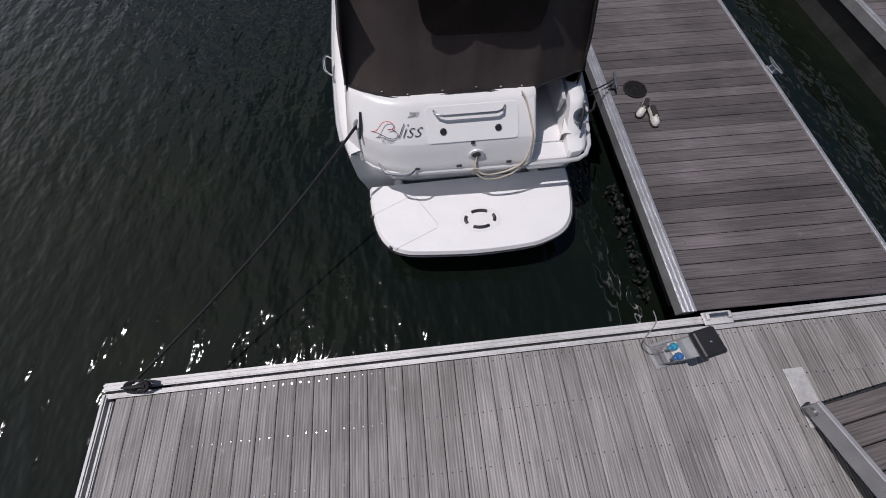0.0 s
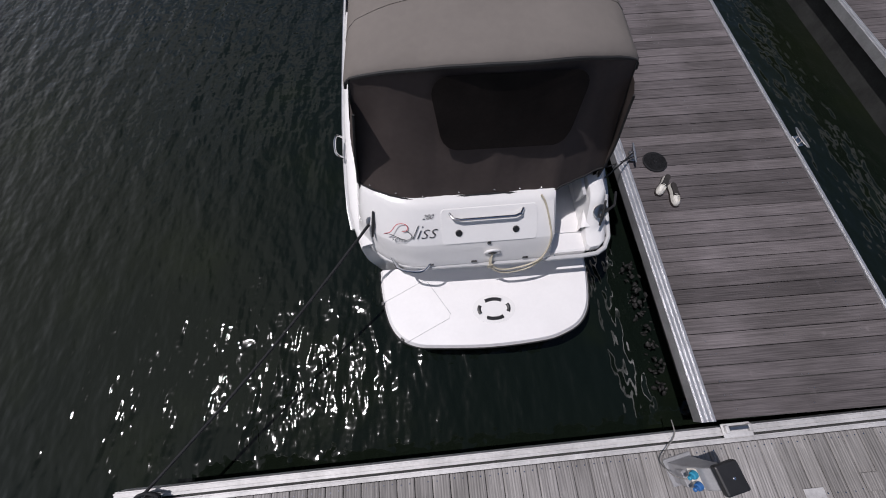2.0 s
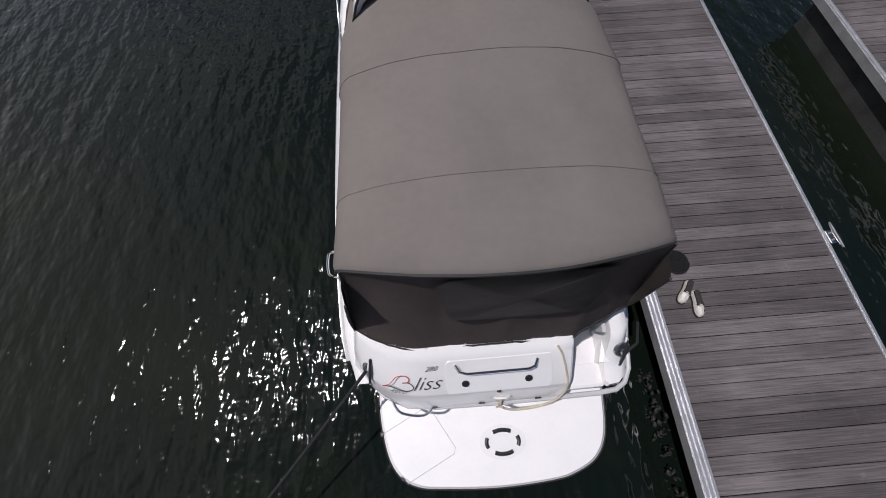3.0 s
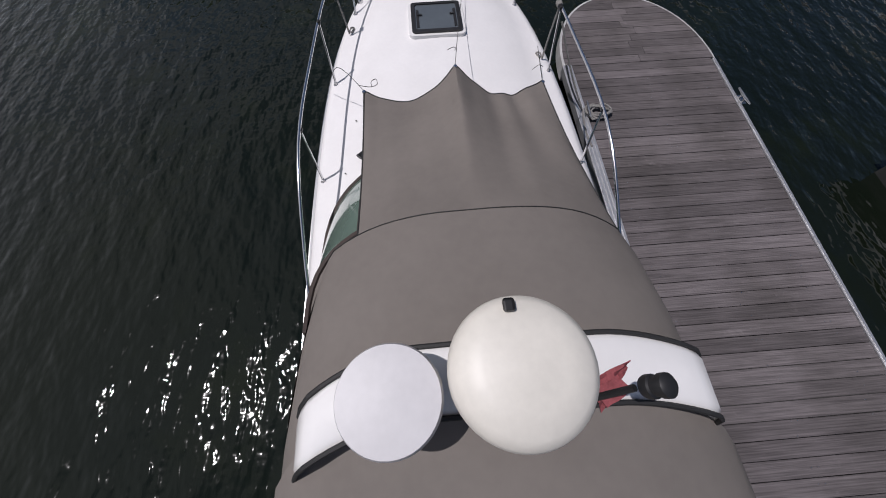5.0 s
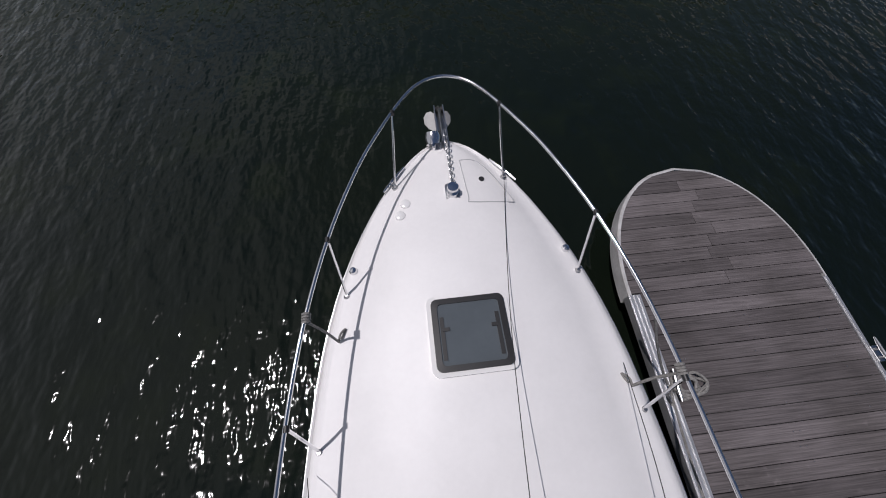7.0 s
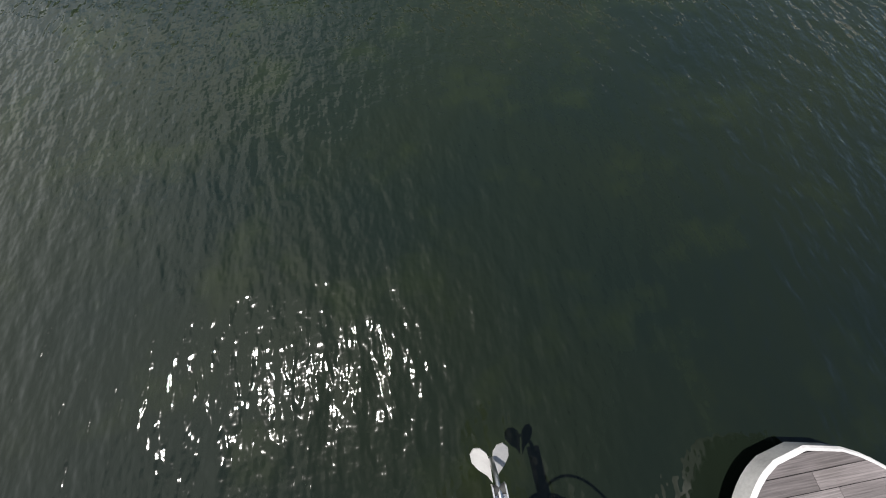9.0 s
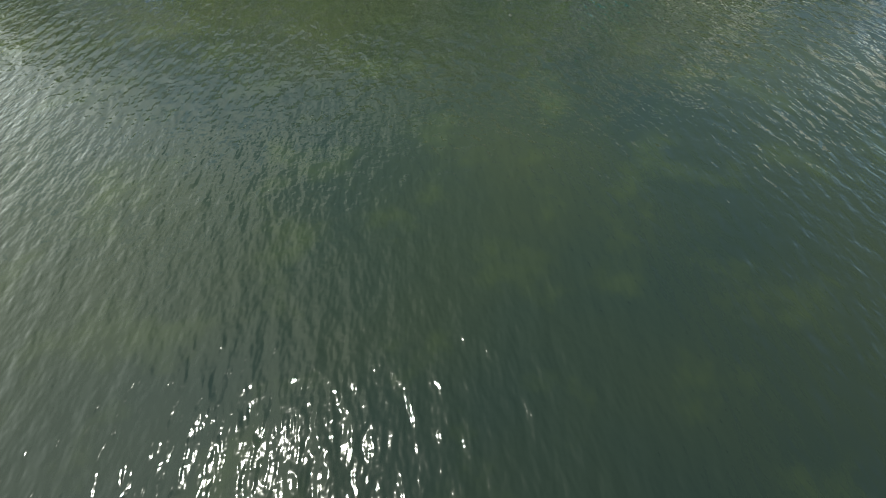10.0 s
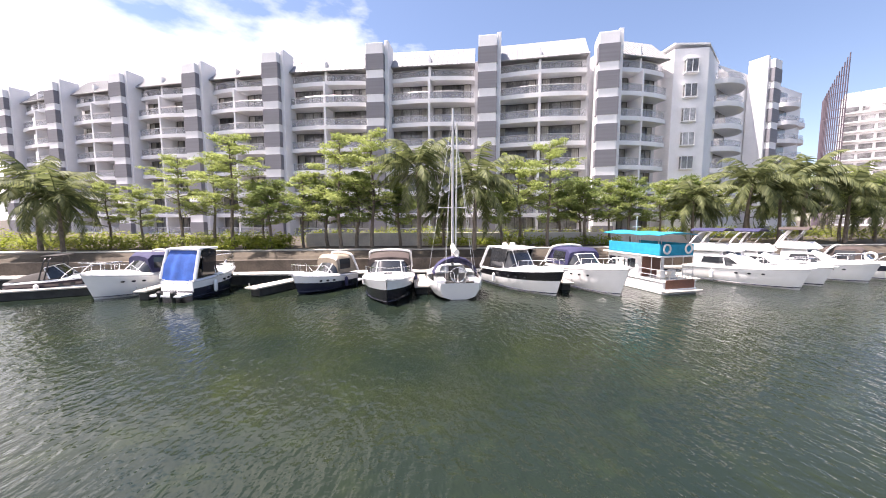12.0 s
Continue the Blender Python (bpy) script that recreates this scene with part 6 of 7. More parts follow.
# wing that turns away, with bay windows and rounded balconies
wing = thing("apartment_wing", pose(0, 0, 0), "white apartment wing with projecting balconies and grey striped pillar", "building")
apt_main, apt = apt, wing
bm = bmesh.new()
prism(bm, [(33.2, 57.0), (37.0, 56.0), (42.2, 60.0), (42.2, 72), (33.2, 72)], 1.5, 25.2)
part("wall", bm, M["facade"], wing)
bm = bmesh.new()
prism(bm, [(33.15, 56.95), (37.0, 55.95), (42.3, 59.95), (42.3, 72), (33.15, 72)], 25.2, 25.4)
for v in bm.verts:
    v.co.z += .5 * max(0, 42.3 - v.co.x) / 9
part("roof", bm, M["facade"], wing)
bm = bmesh.new()
prism(bm, [(42.2, 62), (70, 71.5), (70, 80), (42.2, 76)], 1.5, 26.5)
part("wall", bm, M["facade"], wing)
me_bw = shared(rbox((0, 0, 0), (1.35, .8, 1.5), .05, 1), "bay_window", M["win"])
bm = bmesh.new()
for z in (-.8, .8):
    box(bm, (0, 0, z), (1.55, .9, .12))
for x in (-.68, 0, .68):
    box(bm, (x, -.41, 0), (.07, .06, 1.5))
me_bwf = shared(bm, "window_frame", M["facade"])
for k in range(6):
    ob = link("bay_window", me_bw, wing, Matrix.Translation((35.0, 56.4, 8.5 + ST * k)) @ Matrix.Rotation(radians(-15), 4, "Z"))
    link("window_frame", me_bwf, ob)
bm = bmesh.new()
fr = [(2.6 * math.cos(radians(a)), -2.2 * math.sin(radians(a))) for a in range(0, 181, 12)]
prism(bm, fr + [(-2.6, .8), (2.6, .8)], -.3, .35)
me_rslab = shared(bm, "balcony", M["facade"])
bm = bmesh.new()
grid(bm, [[(x * .96, y * .96, z) for x, y in fr] for z in (.35, 1.15)])
thick(bm, .03)
me_rrail = shared(bm, "balustrade", M["rail_glass"])
bm = bmesh.new()
box(bm, (0, .1, 1.6), (4.2, .1, 2.2))
me_rwin = shared(bm, "window", M["win"])
for x, y, ang, nf, zz in ((43.8, 61.0, 30, 7, 5.0), (63.0, 69.0, 18, 7, 5.5), (69.5, 73.0, 40, 7, 3.5)):
    for k in range(nf):
        mm = Matrix.Translation((x, y, zz + ST * k)) @ Matrix.Rotation(radians(ang), 4, "Z")
        if x < 50:
            mm = mm @ Matrix.Diagonal((1.4, 1.15, 1, 1))
        ob = link("balcony", me_rslab, wing, mm)
        link("balustrade", me_rrail, ob)
        link("window", me_rwin, wing, mm)
pillar(54.6, 64.3, radians(20), 26.5, -1)
apt = apt_main

# distant towers
def far_tower(x, y, w, d, h, label, lattice=False):
    t = thing("distant_tower", pose(x, y, 1.5, 0, 0, -50), label, "building", "distant towers")
    part("wall", rbox((0, 0, h / 2), (w, d, h), .1, 1), M["facade"], t)
    bmw = bmesh.new()
    nfl = int(h / 3.1)
    for k in range(nfl - 1):
        for j in range(3):
            ob = rbox((-w / 2 + w * (j + .5) / 3, -d / 2 - .02, 2.2 + k * 3.1), (w / 3 - .7, .3, 1.7), .04, 1)
            part("window", ob, M["win"], t)
        part("balcony", rbox((0, -d / 2 - .6, .9 + k * 3.1), (w * .96, 1.6, .5), .1, 1), M["facade"], t)
    if lattice:
        bm = bmesh.new()
        R = 5.0
        for k in range(15):
            a = radians(186 + k * 6)
            top = h * (.98 + .30 * (k / 14) ** 1.5)
            tube(bm, [(-w / 2 + R * math.cos(a), -d / 2 + R * math.sin(a) + 2, 0), (-w / 2 + R * math.cos(a), -d / 2 + R * math.sin(a) + 2, top)], .16, 4)
        for q in range(20):
            z = 2 + q * h * 1.2 / 20
            pts = []
            for k in range(15):
                a = radians(186 + k * 6)
                if h * (.98 + .30 * (k / 14) ** 1.5) >= z:
                    pts.append((-w / 2 + R * math.cos(a), -d / 2 + R * math.sin(a) + 2, z))
            if len(pts) > 1:
                tube(bm, pts, .12, 4)
        part("lattice_screen", bm, M["lattice"], t, "curved rust-red lattice screen")
    else:
        part("glass_crown", rbox((0, -d / 4, h + 3), (w * .8, d * .5, 6), .1, 1), M["tower_glass"], t)
    return t


far_tower(157, 120, 11, 12, 45, "distant white tower with a curved rust-red lattice screen", True)
far_tower(158, 97, 14, 14, 46, "distant white tower with a glass crown")

# ---------------------------------------------------------------- boats along the far quay
US = [0, .12, .3, .5, .66, .78, .88, .95, 1.0]
UB = [.86, .94, 1.0, 1.0, .93, .78, .54, .28, .015]


def vessel(name, x, y, rz, L, B, fb, label, side, canopy=None, style="express", low="gel", cat="boat"):
    """A moored motor boat: stern at the origin, bow along y."""
    t = thing(name, pose(x, y, 0, 0, 0, rz), label, cat, "boats along the far quay")
    yy = [u * L for u in US]
    yl = [p.x for p in spline([(v, 0, 0) for v in yy], 3)]
    sh = lambda v: fb * (.86 + .34 * (v / L) ** 1.6)
    hb_ = lambda v: lerp(v, yy, UB) * B / 2
    rows_t, rows_l = [], []
    for v in yl:
        b, z = hb_(v), sh(v)
        k = max(0, v / L - .5) * 2
        rk = lambda zz: v - .42 * k * k * (1 - zz / (fb * 1.2)) * fb
        r = [(b, z), (b * 1.01, z * .93), (b * (.97 - .10 * k), z * .75), (b * (.95 - .13 * k), z * .60)]
        rows_t.append([(q, rk(zz), zz) for q, zz in r])
        r2 = [(b * (.95 - .13 * k), z * .60), (b * (.90 - .25 * k), .12), (b * (.8 - .4 * k), -.05), (0, -.3)]
        rows_l.append([(q, rk(zz), zz) for q, zz in r2])
    bm = bmesh.new()
    for s in (1, -1):
        grid(bm, [[(s * a, b, c) for a, b, c in row] for row in rows_t])
    box(bm, (0, .03, fb * .62), (B * .84, .06, fb * .5))
    part("topside", bm, M[side], t, smooth=40)
    bm = bmesh.new()
    for s in (1, -1):
        grid(bm, [[(s * a, b, c) for a, b, c in row] for row in rows_l])
    box(bm, (0, .03, fb * .15), (B * .82, .06, fb * .55))
    part("lower_hull", bm, M[low], t, smooth=40)
    bm = bmesh.new()
    c0 = .36 if style != "bowrider" else .5
    dk = [v for v in yl if v >= L * c0]
    grid(bm, [[(hb_(v) * u, v, sh(v) + (.02 if abs(u) == 1 else .05 + .16 * fb * (1 - u * u) * min(1, hb_(v) / (B * .3)))) for u in (-1, -.93, -.8, -.5, -.2, 0, .2, .5, .8, .93, 1)] for v in dk])
    part("foredeck", bm, M["gel"], t, "white foredeck", smooth=50)
    bm = bmesh.new()
    for s in (-1, 1):
        grid(bm, [[(s * hb_(v), v, sh(v)), (s * (hb_(v) - .06), v, sh(v) + .05), (s * (hb_(v) - .22), v, sh(v) + .05), (s * (hb_(v) - .22), v, fb * .5)] for v in [q for q in yl if q <= L * (c0 + .05)]])
    box(bm, (0, L * .2, fb * .48), (B * .8, L * .4, .05))
    part("cockpit", bm, M["gel"], t, smooth=40)
    bm = bmesh.new()
    for s in (-1, 1):
        tube(bm, [(s * (hb_(v) + .01), v, sh(v) - .03) for v in yl], .03, 6)
    part("rub_rail", bm, M["gel_grey"], t, smooth=True)
    part("swim_platform", rbox((0, -.35, .28), (B * .8, .75, .10), .03, 2), M["gel"], t)
    z0 = sh(L * .4)
    # windscreen
    def ws(u, v, h=.62, yb=.54, fw=.86):
        a = u * math.pi / 2
        xb, y_ = B / 2 * fw * math.sin(a), L * (.36 + (yb - .36) * math.cos(a) ** .6)
        return Vector((xb * (1 - .12 * v), y_ - .55 * v * (math.cos(a) ** .5 + .2), z0 + .10 + .12 * fb * math.cos(a) + h * v))
    hh = .62 if style in ("express", "bowrider") else 1.0
    bm = bmesh.new()
    grid(bm, [[ws(-.96 + 1.92 * k / 14, v / 3, hh) for k in range(15)] for v in range(4)])
    thick(bm, .02)
    part("windscreen", bm, M["glass_dark"], t, "dark tinted windscreen", smooth=60)
    bm = bmesh.new()
    tube(bm, [ws(-.96 + 1.92 * k / 14, 1, hh) for k in range(15)], .03, 6)
    for u in (-.96, -.4, .4, .96):
        tube(bm, [ws(u, 0, hh), ws(u, 1, hh)], .03, 5)
    part("windscreen_frame", bm, M["gel"], t, smooth=True)
    if style == "express" and canopy:
        rows = []
        for q in range(8):
            f = q / 7
            v = L * (.06 + .36 * f)
            zt = z0 + 1.25 - .12 * (1 - f) - (.25 if q == 7 else 0)
            w = B / 2 * .86
            rows.append([(w * 1.02, v - .1, z0 + .1), (w, v, z0 + .7), (w * .93, v, zt - .12), (w * .75, v, zt - .02), (0, v, zt + .05), (-w * .75, v, zt - .02), (-w * .93, v, zt - .12), (-w, v, z0 + .7), (-w * 1.02, v - .1, z0 + .1)])
        bm = bmesh.new()
        grid(bm, rows)
        bm.faces.new(list(bm.verts)[:9])
        bm.faces.new([ws(1, 1, hh) and q for q in list(bm.verts)[-9:]])
        part("canopy", bm, M[canopy], t, "fabric canopy over the cockpit", smooth=50)
        for s in (-1, 1):
            bm = bmesh.new()
            grid(bm, [[(s * B / 2 * .88, L * (.16 + .2 * f), z0 + .35), (s * B / 2 * .875, L * (.16 + .2 * f), z0 + .68), (s * B / 2 * .84, L * (.17 + .19 * f), z0 + .98)] for f in (0, .5, 1)])
            thick(bm, .02)
            part("canopy_window", bm, M["glass_dark"], t, "clear canopy side window")
        bm = bmesh.new()
        tube(bm, spline([(-B / 2 * .95, L * .02, z0 + .1), (-B / 2 * .9, L * .1, z0 + .9), (-B / 2 * .8, L * .14, z0 + 1.22), (0, L * .15, z0 + 1.32), (B / 2 * .8, L * .14, z0 + 1.22), (B / 2 * .9, L * .1, z0 + .9), (B / 2 * .95, L * .02, z0 + .1)], 5), .075, 8)
        part("radar_arch", bm, M["gel"], t, smooth=True)
    if style in ("hardtop", "pilot"):
        w = B / 2 * .82
        zt = z0 + 1.35
        bm = rbox((0, L * .30, zt), (w * 2, L * .36, .12), .05, 2)
        part("hardtop", bm, M["gel"], t, "white hardtop")
        for s in (-1, 1):
            bm = bmesh.new()
            grid(bm, [[(s * w * 1.05, L * .16, z0 + .1), (s * w, L * .20, zt)], [(s * w * 1.05, L * .30, z0 + .1), (s * w, L * .32, zt)], [(s * w * 1.04, L * .40, z0 + .1), (s * w, L * .43, zt - .1)]])
            thick(bm, .04)
            part("side_window", bm, M["glass_dark"], t)
            bm = bmesh.new()
            tube(bm, [(s * w * 1.1, L * .02, z0), (s * w * 1.03, L * .14, zt)], .09, 6)
            part("pillar", bm, M["gel"], t, smooth=True)
        if style == "pilot" and canopy:
            bm = bmesh.new()
            grid(bm, [[(x, L * .01 + .05 * math.sin(x * 7), fb * .75), (x * .97, L * .06 + .04 * math.sin(x * 9), z0 + .65), (x * .9, L * .15, zt - .02)] for x in [-w + 2 * w * k / 12 for k in range(13)]])
            thick(bm, .02)
            part("aft_curtain", bm, M[canopy], t, "blue fabric curtain closing the cockpit", smooth=60)
        else:
            for k, xx in enumerate((-.35, .3)):
                bm = bmesh.new()
                lathe(bm, [(.16, 0), (.2, .08), (.16, .2), (0, .24)], 14, (xx, L * .25, zt + .06))
                part("radome", bm, M["white_plastic"], t, smooth=True)
    if style == "fly":
        w = B / 2 * .84
        bm = bmesh.new()
        rows = []
        for v, wid, h in ((.10, 1, .95), (.2, 1, .98), (.42, .98, 1.0), (.56, .85, .55), (.68, .6, .12)):
            rows.append([(-w * wid, L * v, z0), (-w * wid * .96, L * v, z0 + h * .8), (-w * wid * .8, L * v, z0 + h), (0, L * v, z0 + h + .06), (w * wid * .8, L * v, z0 + h), (w * wid * .96, L * v, z0 + h * .8), (w * wid, L * v, z0)])
        grid(bm, rows)
        bm.faces.new(list(bm.verts)[:7])
        part("deckhouse", bm, M["gel"], t, "white deckhouse", smooth=40)
        for s in (-1, 1):
            bm = bmesh.new()
            grid(bm, [[(s * (w * 1.01 + .01), L * .18, z0 + .25), (s * (w * .99 + .01), L * .2, z0 + .68)], [(s * (w * 1.0 + .01), L * .34, z0 + .25), (s * (w * .98 + .01), L * .34, z0 + .70)], [(s * (w * .93), L * .50, z0 + .28), (s * (w * .95), L * .42, z0 + .70)]])
            thick(bm, .03)
            part("saloon_window", bm, M["glass_dark"], t)
        zt = z0 + 1.05
        bm = bmesh.new()
        rows = [[(-w * 1.05, L * .06, zt), (-w * 1.0, L * .36, zt), (-w * .5, L * .46, zt), (0, L * .48, zt), (w * .5, L * .46, zt), (w * 1.0, L * .36, zt), (w * 1.05, L * .06, zt)],
                [(-w * 1.08, L * .05, zt + .12), (-w * 1.03, L * .37, zt + .12), (-w * .52, L * .48, zt + .12), (0, L * .50, zt + .12), (w * .52, L * .48, zt + .12), (w * 1.03, L * .37, zt + .12), (w * 1.08, L * .05, zt + .12)],
                [(-w * .95, L * .07, zt + .5), (-w * .9, L * .32, zt + .52), (-w * .46, L * .40, zt + .55), (0, L * .41, zt + .55), (w * .46, L * .40, zt + .55), (w * .9, L * .32, zt + .52), (w * .95, L * .07, zt + .5)]]
        grid(bm, rows)
        bm.faces.new(list(bm.verts)[:7])
        part("flybridge", bm, M["gel"], t, "white flybridge", smooth=40)
        bm = bmesh.new()
        for s in (-1, 1):
            tube(bm, [(s * w, L * .03, zt + .1), (s * w * .9, L * .10, zt + .9), (s * w * .8, L * .16, zt + 1.35)], .07, 6)
        tube(bm, [(-w * .8, L * .16, zt + 1.35), (w * .8, L * .16, zt + 1.35)], .07, 6)
        part("radar_arch", bm, M["gel"], t, smooth=True)
        if canopy:
            bm = bmesh.new()
            grid(bm, [[(-w, v, zt + 1.42), (-w * .7, v, zt + 1.56), (0, v, zt + 1.62), (w * .7, v, zt + 1.56), (w, v, zt + 1.42)] for v in (L * .06, L * .2, L * .36)])
            thick(bm, .04)
            part("bimini", bm, M[canopy], t, "navy fabric bimini", smooth=60)
            for s in (-1, 1):
                bm = bmesh.new()
                for v0, v1 in ((.08, .2), (.32, .2)):
                    tube(bm, [(s * w, L * v0, zt + 1.42), (s * w * .95, L * v1, zt + .4)], .02, 5)
                part("bimini_frame", bm, M["chrome"], t)
    if style == "bowrider":
        bm = bmesh.new()
        w = B / 2 * .90
        grid(bm, [[(u * w, L * v, z0 + .04 + h * (1 - abs(u) ** 2.2) + .03 * math.sin(9 * u + 14 * v)) for u in (-1, -.85, -.6, -.3, 0, .3, .6, .85, 1)] for v, h in ((.04, .10), (.14, .26), (.26, .42), (.38, .52), (.50, .30), (.60, .12))])
        thick(bm, .02)
        part("cockpit_cover", bm, M["shoe_in"], t, "dark fabric cover drawn over the cockpit", smooth=60)
        bm = bmesh.new()
        for dy in (0, .22):
            tube(bm, spline([(-w, L * .30 + dy, z0), (-w * .96, L * .34 + dy, z0 + .8), (-w * .8, L * .36 + dy, z0 + 1.25), (0, L * .37 + dy, z0 + 1.34), (w * .8, L * .36 + dy, z0 + 1.25), (w * .96, L * .34 + dy, z0 + .8), (w, L * .30 + dy, z0)], 5), .035, 6)
        arch_ = part("tower_arch", bm, M["black"], t, "black folding tower arch", smooth=True)
        part("tower_canopy", rbox((0, L * .37 + .1, z0 + 1.37), (w * 1.6, .75, .05), .02, 1), M["shoe_in"], arch_)
    if style in ("bowrider", "pilot"):
        for s in (-1, 1):
            bm = bmesh.new()
            lathe(bm, [(.05, -.42), (.10, -.30), (.09, .0), (.15, .08), (.16, .26), (.10, .32), (0, .33)], 12, (s * B * .17, -.62, .18))
            part("outdrive", bm, M["black"], t, "dark outdrive leg at the stern", smooth=True)
    # boot stripe, deck hatch, cleats
    for s in (-1, 1):
        bm = bmesh.new()
        pts = []
        for v in yl:
            k = max(0, v / L - .5) * 2
            pts.append((s * (hb_(v) * (.905 - .24 * k) + .008), v - .42 * k * k * (1 - .13 / (fb * 1.2)) * fb, .14))
        tube(bm, pts, .030, 5)
        part("boot_stripe", bm, M["hull_navy"], t, "dark boot stripe at the waterline", smooth=True)
        bm = bmesh.new()
        tube(bm, [(s * hb_(L * .8) * .82, L * .8 - .10, sh(L * .8) + .13), (s * hb_(L * .8) * .82, L * .8 + .10, sh(L * .8) + .13)], .018, 6)
        part("cleat", bm, M["chrome"], t)
    hz_ = sh(L * .74) + .05 + .16 * fb * min(1, hb_(L * .74) / (B * .3))
    part("deck_hatch", rbox((0, L * .74, hz_ + .01), (.46, .42, .05), .015, 1, Matrix.Rotation(radians(3), 3, "X")), M["glass_dark"], t, "smoked deck hatch")
    part("anchor_roller", rbox((0, L * 1.0, sh(L) + .05), (.12, .42, .06), .015, 1), M["steel"], t, "steel anchor roller")
    # rails, portlights, fenders
    for s in (-1, 1):
        bm = bmesh.new()
        pts = [(s * hb_(v) * .9, v, sh(v) + .12 + .5 * min(1, (v / L - .5) / .1)) for v in [L * (.5 + .5 * k / 9) for k in range(10)]]
        tube(bm, pts, .018, 5)
        for k in (2, 4, 6, 8):
            tube(bm, [pts[k], (pts[k][0], pts[k][1], sh(pts[k][1]))], .014, 5)
        part("bow_rail", bm, M["chrome"], t, smooth=True)
        for v in (.5, .6, .7):
            bm = bmesh.new()
            lathe(bm, [(.10, -.02), (.10, .02)], 12, (s * (hb_(L * v) * (.985 - .06 * max(0, v - .5) * 2)), L * v, sh(L * v) * .72), Matrix.Rotation(radians(90), 3, "Y") @ Matrix.Diagonal((.55, 1, 1)))
            part("portlight", bm, M["glass_dark"], t)
        bm = bmesh.new()
        lathe(bm, [(.02, -.3), (.10, -.24), (.11, .2), (.03, .3)], 12, (s * (hb_(L * .3) + .12), L * .3, sh(L * .3) * .55))
        part("fender", bm, M["gel"] if s > 0 else M["navy"], t, smooth=True)
    return t


def life_ring(x, y, z, r, rz, parent=None):
    bm = bmesh.new()
    m = pose(x, y, z, 90, 0, rz)
    tube(bm, [m @ Vector((r * math.cos(a), r * math.sin(a), 0)) for a in [k * math.pi / 10 for k in range(20)]], r * .24, 8, True)
    return part("life_ring", bm, M["buoy"], parent, "pale life ring", smooth=True)


vessel("runabout", -22.0, 38.2, -75, 4.8, 2.1, .95, "dark plum runabout under a dark cockpit cover", "hull_plum", "navy", "bowrider")
vessel("sport_cruiser", -14.9, 40.2, 150, 4.5, 2.4, 1.2, "white sport cruiser with a navy cockpit canopy", "gel", "navy")
pilot = vessel("pilot_cruiser", -12.4, 36.2, -14, 4.1, 2.3, 1.0, "navy and white cruiser with bright blue curtains over its cockpit", "gel", "blue", "pilot", low="hull_navy")
pilot.scale = (1, 1, 1.18)
vessel("bowrider", -3.9, 40.0, 142, 4.3, 2.1, .95, "small navy and white cruiser with a beige canopy", "gel", "beige", low="hull_navy")
vessel("express_cruiser", -1.05, 40.1, 180, 6.7, 3.0, 1.1, "white express cruiser with a dark hull and smoked canopy", "gel", "canvas_side", low="hull_black")
vessel("hardtop_cruiser", 6.2, 40.1, 203, 6.3, 2.7, 1.25, "white hardtop cruiser with a black hull band", "hull_black", None, "hardtop")
sc_ = vessel("express_cruiser", 11.1, 40.1, 189, 6.5, 2.7, 1.35, "white express cruiser with a purple-navy canopy", "gel", "navy")
life_ring(-.75, 5.1, 1.75, .3, 30, sc_)
vessel("flybridge_yacht", 21.5, 40.1, 206, 6.6, 2.5, 1.15, "white flybridge yacht with a navy bimini", "gel", "navy", "fly", cat="yacht")
vessel("flybridge_yacht", 25.0, 40.2, 202, 5.6, 2.2, 1.1, "smaller white flybridge yacht with a blue bimini", "gel", "navy", "fly", cat="yacht")
y3 = vessel("flybridge_yacht", 29.0, 40.3, 212, 5.4, 2.4, 1.2, "white flybridge yacht with a dark canopy", "gel", "canvas_side", "fly", cat="yacht")
life_ring(1.2, 4.9, 1.9, .28, 60, y3)
vessel("sport_cruiser", 33.4, 40.3, 205, 5.4, 2.3, 1.1, "dark hulled sport cruiser at the quay", "hull_navy", "canvas_side")

# sailing yacht, stern towards the basin
sy = thing("sailing_yacht", pose(2.78, 34.3, 0, 0, 0, 1), "white sailing yacht with tall mast and navy sprayhood", "yacht", "boats along the far quay")
sy.scale = (1, .71, .97)
yy = [0, .6, 1.6, 3.2, 5.0, 6.4, 7.6, 8.2]
bb = [1.05, 1.30, 1.50, 1.58, 1.4, 1.0, .45, .03]
bm = bmesh.new()
rows = []
for v, b in zip(yy, bb):
    rows.append([(b, v - .25 * (v == 0), 1.0 + v * .03), (b * 1.0, v - .1 * (v == 0), .6), (b * .8, v + .1 * (v == 0), .15), (0, v + .3 * (v == 0), -.15), (-b * .8, v + .1 * (v == 0), .15), (-b * 1.0, v - .1 * (v == 0), .6), (-b, v - .25 * (v == 0), 1.0 + v * .03)])
grid(bm, rows)
bm.faces.new(list(bm.verts)[:7])
part("hull", bm, M["gel"], sy, "white hull", smooth=40)
bm = bmesh.new()
grid(bm, [[(-b, v, 1.02 + v * .03), (-b * .6, v, 1.14 + v * .03), (0, v, 1.2 + v * .03), (b * .6, v, 1.14 + v * .03), (b, v, 1.02 + v * .03)] for v, b in zip(yy, bb) if v > 2])
part("deck", bm, M["gel"], sy, smooth=50)
bm = bmesh.new()
for s in (-1, 1):
    box(bm, (s * .95, 1.4, .92), (.5, 2.4, .35))
box(bm, (0, 1.4, .55), (1.5, 2.6, .06))
part("cockpit", bm, M["gel"], sy)
part("coachroof", rbox((0, 4.4, 1.42), (1.7, 3.2, .45), .12, 2, None, .8), M["gel"], sy)
part("companionway", rbox((0, 2.77, 1.28), (.6, .06, .75), .02, 1), M["black"], sy)
